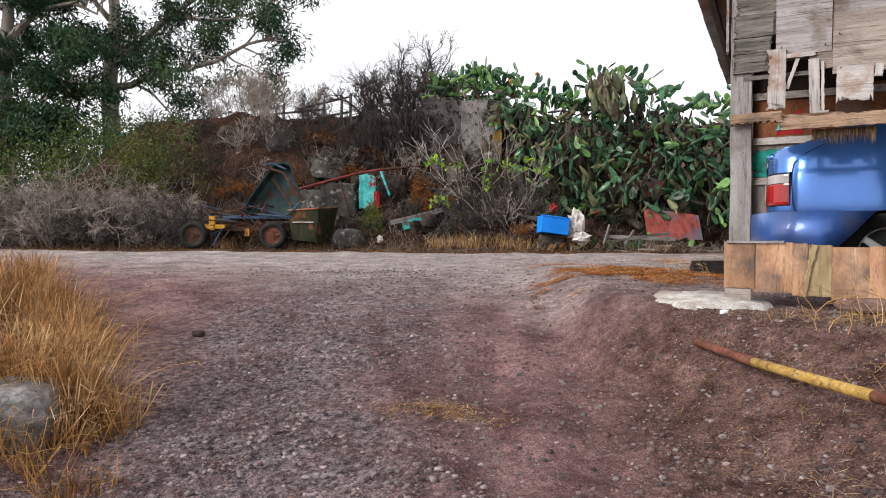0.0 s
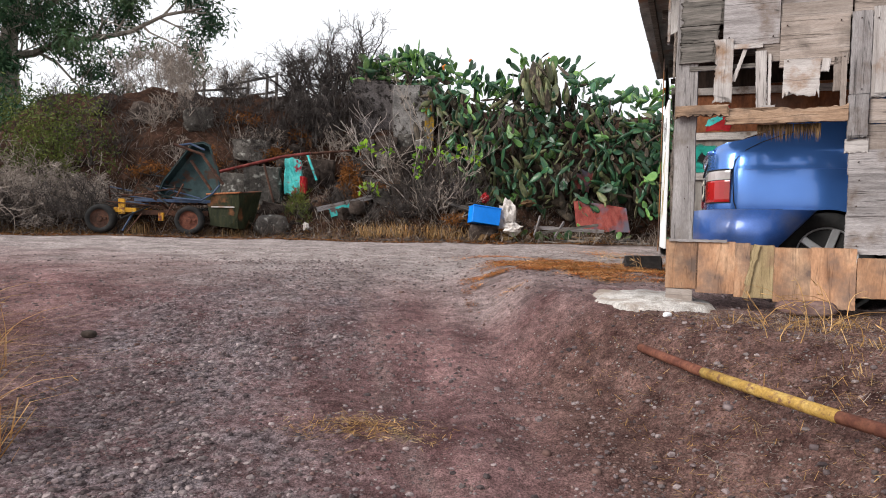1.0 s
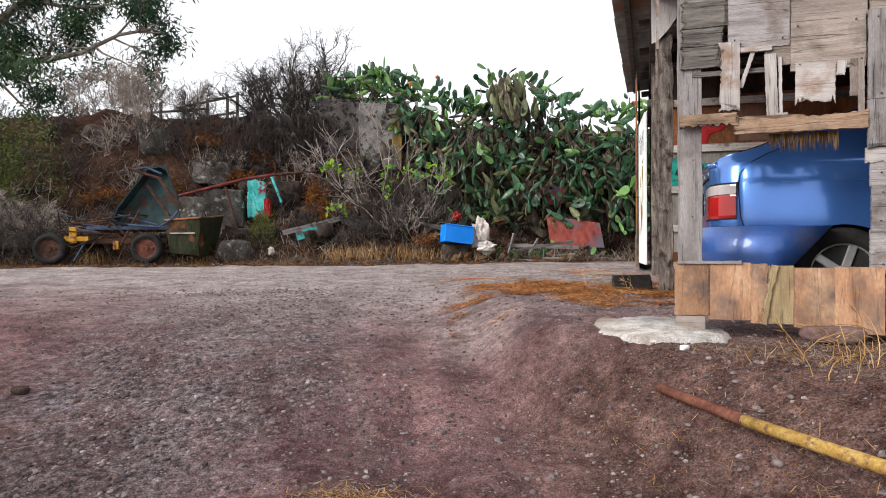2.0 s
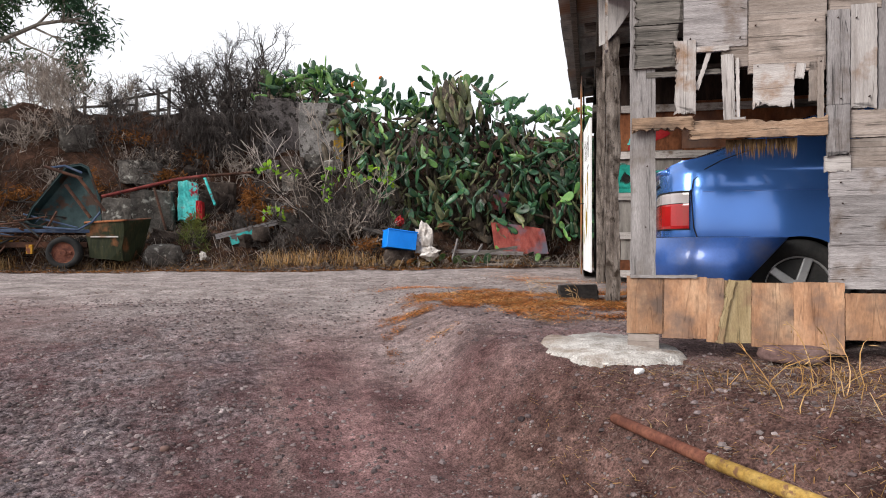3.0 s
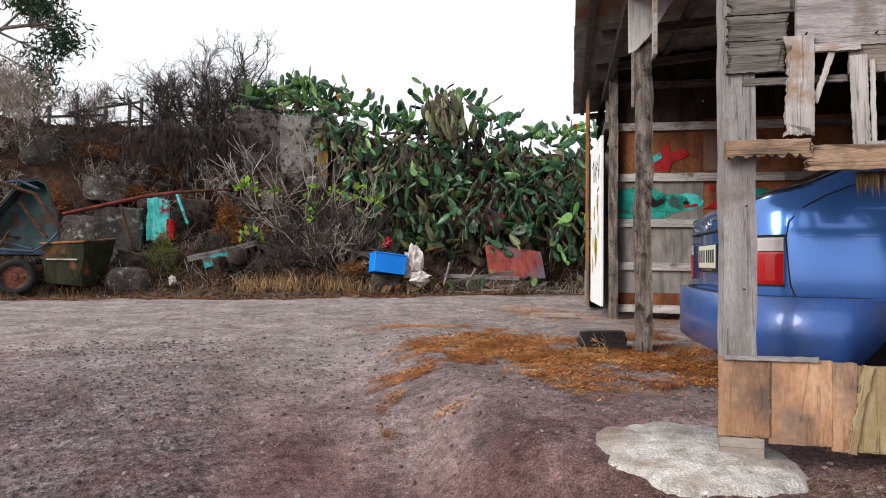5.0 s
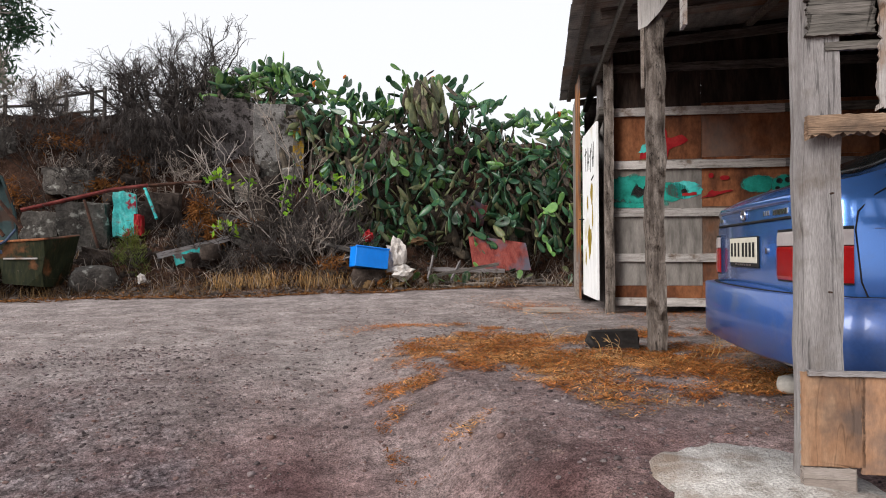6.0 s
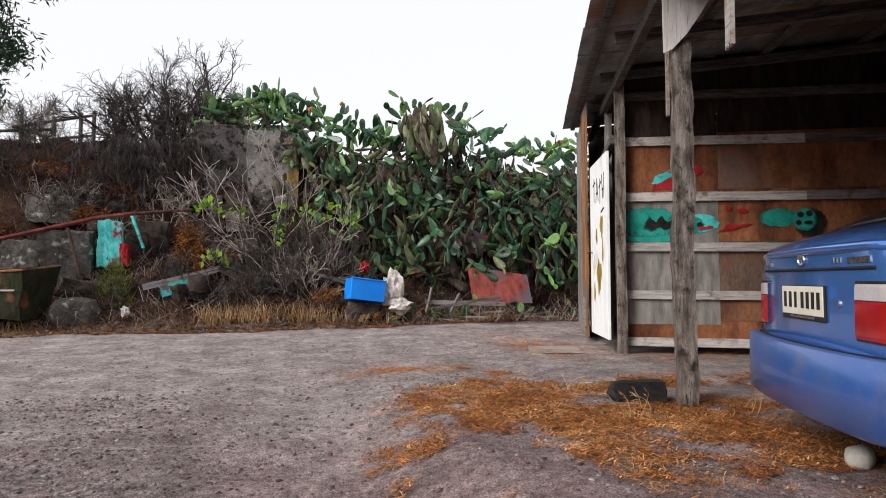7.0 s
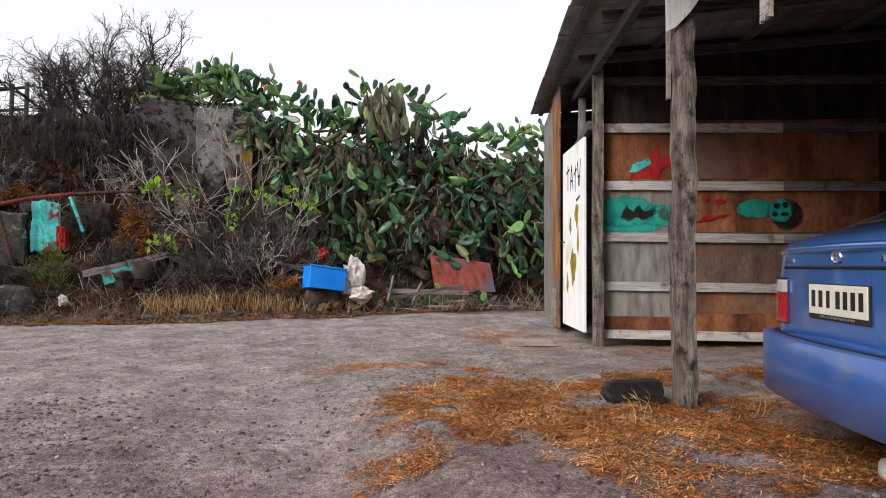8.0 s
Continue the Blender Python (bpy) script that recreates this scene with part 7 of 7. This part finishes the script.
shell([(-0.06, 0.06), (0.06, -0.02), (1.06, -0.02), (1.20, 0.14), (1.10, 0.60), (0.82, 1.16), (0.68, 1.22), (0.44, 1.16), (0.0, 0.32)], 0.18, pose(1.02, 0.25, 0.76, -14, 4, -6), M_TEAL, "bonnet")
for a, b in (((1.30, 0.18, 1.80), (1.90, 0.20, 1.60)), ((1.85, 0.16, 1.62), (2.28, 0.16, 1.02)), ((1.65, 0.14, 1.48), (2.05, 0.14, 0.90))):
    part("bonnet_stay", tube([a, b], 0.028, 7), M_IRON, trailer)
part("bonnet_edge", tube([(1.35, 0.2, 1.77), (1.62, 0.2, 1.82), (1.90, 0.2, 1.70)], 0.022, 7), M_BLUEIRON, trailer)
part("bent_tube", tube([(1.35, -0.02, 0.72), (1.9, -0.02, 0.68), (2.12, -0.02, 0.82), (2.25, 0.0, 1.0)], 0.02, 7), M_BLUEIRON, trailer)
bm = bmesh.new()
lo = [(2.06, 0.0, 0.20), (2.62, -0.08, 0.12), (2.74, 0.75, 0.12), (2.06, 0.75, 0.20)]
hi = [(1.98, 0.06, 0.80), (2.66, -0.16, 0.84), (2.90, 0.85, 0.92), (1.98, 0.85, 0.88)]
vl, vh = [bm.verts.new(p) for p in lo], [bm.verts.new(p) for p in hi]
for k in range(4):
    bm.faces.new((vl[k], vl[(k + 1) % 4], vh[(k + 1) % 4], vh[k]))
bm.faces.new(vl[::-1])
bmesh.ops.subdivide_edges(bm, edges=bm.edges[:], cuts=2, use_grid_fill=True)
for v in bm.verts:
    v.co += rand_dir(rng) * 0.018
bmesh.ops.recalc_face_normals(bm, faces=bm.faces)
bmesh.ops.solidify(bm, geom=bm.faces, thickness=0.015)
part("metal_bin", bm, M_OLIVE, trailer, "dented olive-green metal bin, rusting")
part("bin_rim", tube([(1.98, 0.05, 0.81), (2.66, -0.17, 0.85), (2.90, 0.86, 0.93)], 0.018, 6), M_RUST, trailer)
part("bin_stripe", box(0.5, 0.012, 0.025, 0.003), M_PALE, trailer, "", pose(2.33, -0.075, 0.56, 0, 0, -16))

# ---- rubbish at the foot of the prickly pears ----
crate = thing("crate", "bright blue plastic crate lying at the bank's foot", "crate", pose(1.83, 13.62, 0.46, -4, 7, 8))
for nm, c, s in (("side", (0, -0.19, 0.18), (0.60, 0.012, 0.36)), ("side", (0, 0.19, 0.18), (0.60, 0.012, 0.36)), ("side", (-0.294, 0, 0.18), (0.012, 0.37, 0.36)), ("side", (0.294, 0, 0.18), (0.012, 0.37, 0.36)), ("base", (0, 0, 0.008), (0.575, 0.365, 0.014))):
    part(nm, box(*s, 0.004, c), M_BLUEPLASTIC, crate)
for y in (-0.2, 0.2):
    part("lip", box(0.63, 0.025, 0.025, 0.006, (0, y, 0.355)), M_BLUEPLASTIC, crate)
block_at(1.85, 13.78, 0.25, (0.6, 0.46, 0.40), 61, M_DARKSTONE, "dark earthy stone under the crate", 0.5)


def crumpled(name, label, x, y, z, size, seed, mat, category):
    bm = bmesh.new()
    bmesh.ops.create_icosphere(bm, subdivisions=3, radius=1.0)
    off = Vector((seed, seed * 2.0, 0))
    for v in bm.verts:
        n = v.co.copy()
        k = 0.85 + 0.5 * noise.noise(n * 1.8 + off) + 0.5 * abs(noise.noise(n * 3.5 + off)) - 0.45 * abs(noise.noise(n * 6 + off))
        v.co = Vector((n.x * size[0] * k, n.y * size[1] * k, n.z * size[2] * k))
    tagged(part(name, bm, mat, None, "", pose(x, y, z)), label, category)


crumpled("plastic_bag", "crumpled dirty white plastic bag", 2.35, 13.65, 0.68, (0.19, 0.14, 0.30), 3, M_BAG, "bag")
crumpled("plastic_bag", "crumpled dirty white plastic bag", 2.45, 13.55, 0.38, (0.20, 0.14, 0.14), 8, M_BAG, "bag")
crumpled("rag", "torn brown rag on the heap", 2.9, 14.2, 0.95, (0.16, 0.10, 0.08), 12, M_DRYWEED, "rag")
crumpled("scrap_wrapper", "pale wrapper on the bank", -1.9, 13.75, 0.32, (0.07, 0.05, 0.09), 17, M_BAG, "litter")
crumpled("red_pot", "round red plastic pot among the pads", 1.95, 14.35, 1.05, (0.11, 0.11, 0.11), 19, M_REDPAINT, "pot")
bm = bmesh.new()
pts = [(-0.60, -0.34), (0.60, -0.42), (0.57, 0.16), (-0.05, 0.30), (-0.62, 0.40)]
f, b = [bm.verts.new((x, 0, z)) for x, z in pts], [bm.verts.new((x, 0.02, z)) for x, z in pts]
bm.faces.new(f), bm.faces.new(b[::-1])
for k in range(5):
    bm.faces.new((f[k], b[k], b[(k + 1) % 5], f[(k + 1) % 5]))
bmesh.ops.recalc_face_normals(bm, faces=bm.faces)
tagged(part("red_sheet", bm, M_REDSHEET, None, "", pose(4.72, 14.6, 0.72, -14, -4, -6)), "flaking red metal sheet leaning under the cactus", "sheet")
tagged(part("red_sheet", ragged_board(0.5, 0.5, 0.02, 71, "tr", 0.01), M_REDSHEET, None, "", pose(4.45, 15.35, 1.6, -10, 20, 0)), "torn red sheet hung among the pads", "sheet")

rng = random.Random(88)
for k in range(34):
    x = rng.uniform(1.9, 6.4)
    y = float(bank_foot(np.array(x))) + rng.uniform(-0.1, 0.75)
    s = rng.uniform(0.16, 0.30)
    me = rng.choice((PADS_LIMP + PADS_OLD + PADS_PALE + PADS))
    ob = piece("fallen_pad", me, None, "", pose(x, y, on_ground(x, y) + 0.05, rng.uniform(15, 75), rng.uniform(-25, 25), rng.uniform(0, 360)) @ Matrix.Diagonal((s * 0.8, s * 0.7, s, 1)))
    tagged(ob, "fallen prickly pear pad lying among the rubbish", "cactus pad")
for k in range(16):
    x = rng.uniform(1.6, 4.4)
    y = float(bank_foot(np.array(x))) + rng.uniform(0.1, 0.7)
    crumpled("scrap_rag", "crumpled brown rag on the rubbish heap", x, y, on_ground(x, y) + 0.06, (rng.uniform(0.05, 0.16), 0.08, rng.uniform(0.05, 0.12)), 30 + k, rng.choice((M_DRYWEED, M_DRYWEED, M_RAIL, M_RUSTBUSH)), "rag")
for k in range(12):
    x = rng.uniform(3.2, 5.6)
    y = float(bank_foot(np.array(x))) + rng.uniform(-0.15, 0.25)
    z = on_ground(x, y) + 0.05
    d = Vector((rng.uniform(0.4, 1), rng.uniform(-0.3, 0.3), rng.uniform(-0.12, 0.2))).normalized() * rng.uniform(0.2, 0.55)
    tagged(part("dead_branch", tube([Vector((x, y, z)) - d, Vector((x, y, z + 0.03)), Vector((x, y, z + 0.02)) + d], rng.uniform(0.012, 0.03), 6), rng.choice((M_DARKWOOD, M_TWIG, M_TWIG_DARK))), "dead branch on the rubbish heap", "branch")

# ---- things on the ground near the shed ----
pad = bmesh.new()
rng = random.Random(3)
ring_o, ring_i = [], []
for t in np.linspace(0, math.tau, 41)[:-1]:
    k = 1 + 0.16 * noise.noise(Vector((math.cos(t) * 2, math.sin(t) * 2, 5))) + rng.uniform(-0.03, 0.03)
    x, y = 1.57 + 0.39 * k * math.cos(t), 3.95 + 0.42 * k * math.sin(t)
    ring_o.append(pad.verts.new((x, y, on_ground(x, y) - 0.03)))
    x, y = 1.57 + 0.34 * k * math.cos(t), 3.95 + 0.36 * k * math.sin(t)
    ring_i.append(pad.verts.new((x, y, max(-0.03, on_ground(x, y) + 0.014) + rng.uniform(-0.006, 0.006))))
mid = pad.verts.new((1.57, 3.93, 0.0))
for k in range(40):
    j = (k + 1) % 40
    pad.faces.new((ring_o[k], ring_o[j], ring_i[j], ring_i[k]))
    pad.faces.new((ring_i[k], ring_i[j], mid))
tagged(part("cement_pad", pad, M_CONCRETE, smooth=True), "pale rough cement pad under the corner post", "cement pad")
foot = rock("cement_lump", (0.26, 0.22, 0.05), 4, M_GRAVEL, pose(2.93, 6.12, -0.01, 0, 0, 20), "small cement footing beside the middle post", "footing", 0.4)

pipe = thing("metal_pipe", "old yellow painted pipe, rusted at both ends, lying on the slope", "pipe", Matrix.Translation((1.24, 3.28, -0.2)))
line = [(1.24, 3.28, -0.20), (1.272, 3.04, -0.203), (1.312, 2.76, -0.207), (1.36, 2.42, -0.20), (1.415, 2.06, -0.19), (1.50, 1.50, -0.165), (1.60, 0.8, -0.12)]
loc = [Vector(p) - Vector(line[0]) for p in line]
part("pipe_end", tube(loc[:3], 0.022, 14), M_RUSTPIPE, pipe, "dark rusted pipe end", smooth=True)
part("pipe_middle", tube(loc[2:5], 0.0225, 14), M_YELLOW, pipe, "worn yellow paint", smooth=True)
part("pipe_end", tube(loc[4:], 0.022, 14), M_RUSTPIPE, pipe, smooth=True)

blk = rock("charred_block", (0.36, 0.16, 0.15), 5, M_CHARRED, SHED @ pose(-0.31, 0.02, 0.065, 0, -3, 4), "charred black wooden block beside the post", "block", 0.72)
tagged(part("board_mat", box(0.58, 0.62, 0.012, 0.003), M_BROWN, None, "", SHED @ pose(-0.80, 3.05, 0.012, 0, 0, 3)), "flat brown board lying by the door", "board")
rock("pale_stone", (0.17, 0.11, 0.09), 6, M_PALESTONE, pose(2.61, 4.95, 0.035, 0, 0, 30), "smooth pale stone under the car", "stone", 0.1)
rock("reddish_stone", (0.27, 0.11, 0.08), 7, M_REDSTONE, pose(2.26, 3.50, -0.015, 0, 0, -22), "reddish stone at the foot of the skirt", "stone", 0.4)
rock("white_stone", (0.048, 0.03, 0.026), 8, M_WHITE, pose(1.46, 3.48, -0.058, 0, 0, 20), "small white stone in front of the cement pad", "stone", 0.3)
rock("dark_clod", (0.09, 0.06, 0.05), 9, M_DARKSTONE, pose(-1.95, 4.35, on_ground(-1.95, 4.35) + 0.015), "dark clod on the track", "clod", 0.3)
rock("grey_boulder", (0.50, 0.5, 0.40), 10, M_BOULDER, pose(-2.06, 2.5, on_ground(-2.06, 2.5) - 0.02, 0, 0, 20), "grey boulder in the dry grass", "stone", 0.5)
rng = random.Random(55)
for k in range(42):
    y = 1.9 + 4.5 * rng.random() ** 1.6
    x = rng.uniform(-1.6, 1.5)
    s = rng.uniform(0.015, 0.042)
    rock("stone", (s, s * rng.uniform(0.6, 1), s * 0.6), 80 + k, rng.choice((M_GRAVEL, M_SOIL, M_SOIL)), pose(x, y, on_ground(x, y) + s * 0.06, 0, 0, rng.uniform(0, 180)), "loose stone lying on the track", "stone", rng.uniform(0.2, 0.6), cuts=1)


def stalk_clump(x, y, seed, n, h, label):
    """Tall bent dry stalks with seed heads."""
    rng = random.Random(seed)
    ob = thing("dry_grass_clump", label, "grass", Matrix.Translation((x, y, on_ground(x, y) - 0.01)))
    out = Lines()
    for k in range(n):
        d = Vector((rng.gauss(0, 0.35), rng.gauss(0, 0.35), 1)).normalized()
        pts, p, ln = [Vector((rng.gauss(0, 0.04), rng.gauss(0, 0.04), 0))], None, h * rng.uniform(0.6, 1.1)
        bendv = Vector((rng.gauss(0, 0.28), rng.gauss(0, 0.28), -0.16))
        for i in range(5):
            pts.append(pts[-1] + d * ln / 5)
            d = (d + bendv).normalized()
        out.tube(pts, [0.0022, 0.002, 0.0018, 0.0015, 0.0012, 0.0006])
        for i in range(4):
            q = pts[2].lerp(pts[-1], rng.random())
            out.leaf(q, (d + rand_dir(rng) * 0.7).normalized(), rand_dir(rng), rng.uniform(0.02, 0.07), 0.005)
    out.make("stalk", M_GRASS, ob)


for k, (x, y, n, h) in enumerate(((1.78, 2.94, 3, 0.36), (1.92, 2.91, 4, 0.42), (2.02, 3.0, 4, 0.42), (1.62, 2.70, 3, 0.22), (1.9, 2.5, 3, 0.25), (1.4, 2.62, 3, 0.14))):
    stalk_clump(x, y, 500 + k, n, h, "bent dry golden stalks at the shed wall")
for k, (x, y, n, h) in enumerate(((-1.75, 2.75, 7, 0.55), (-1.95, 3.2, 8, 0.62), (-2.3, 3.8, 8, 0.6), (-1.6, 2.4, 5, 0.35), (-2.7, 4.3, 7, 0.6))):
    stalk_clump(x, y, 540 + k, n, h, "tall pale stalks in the golden grass")
for k, (x, y) in enumerate(((2.35, 6.2), (2.95, 5.95), (2.2, 6.9), (2.05, 5.9))):
    stalk_clump(x, y, 520 + k, 3, 0.28, "thin dry stalks in the straw")
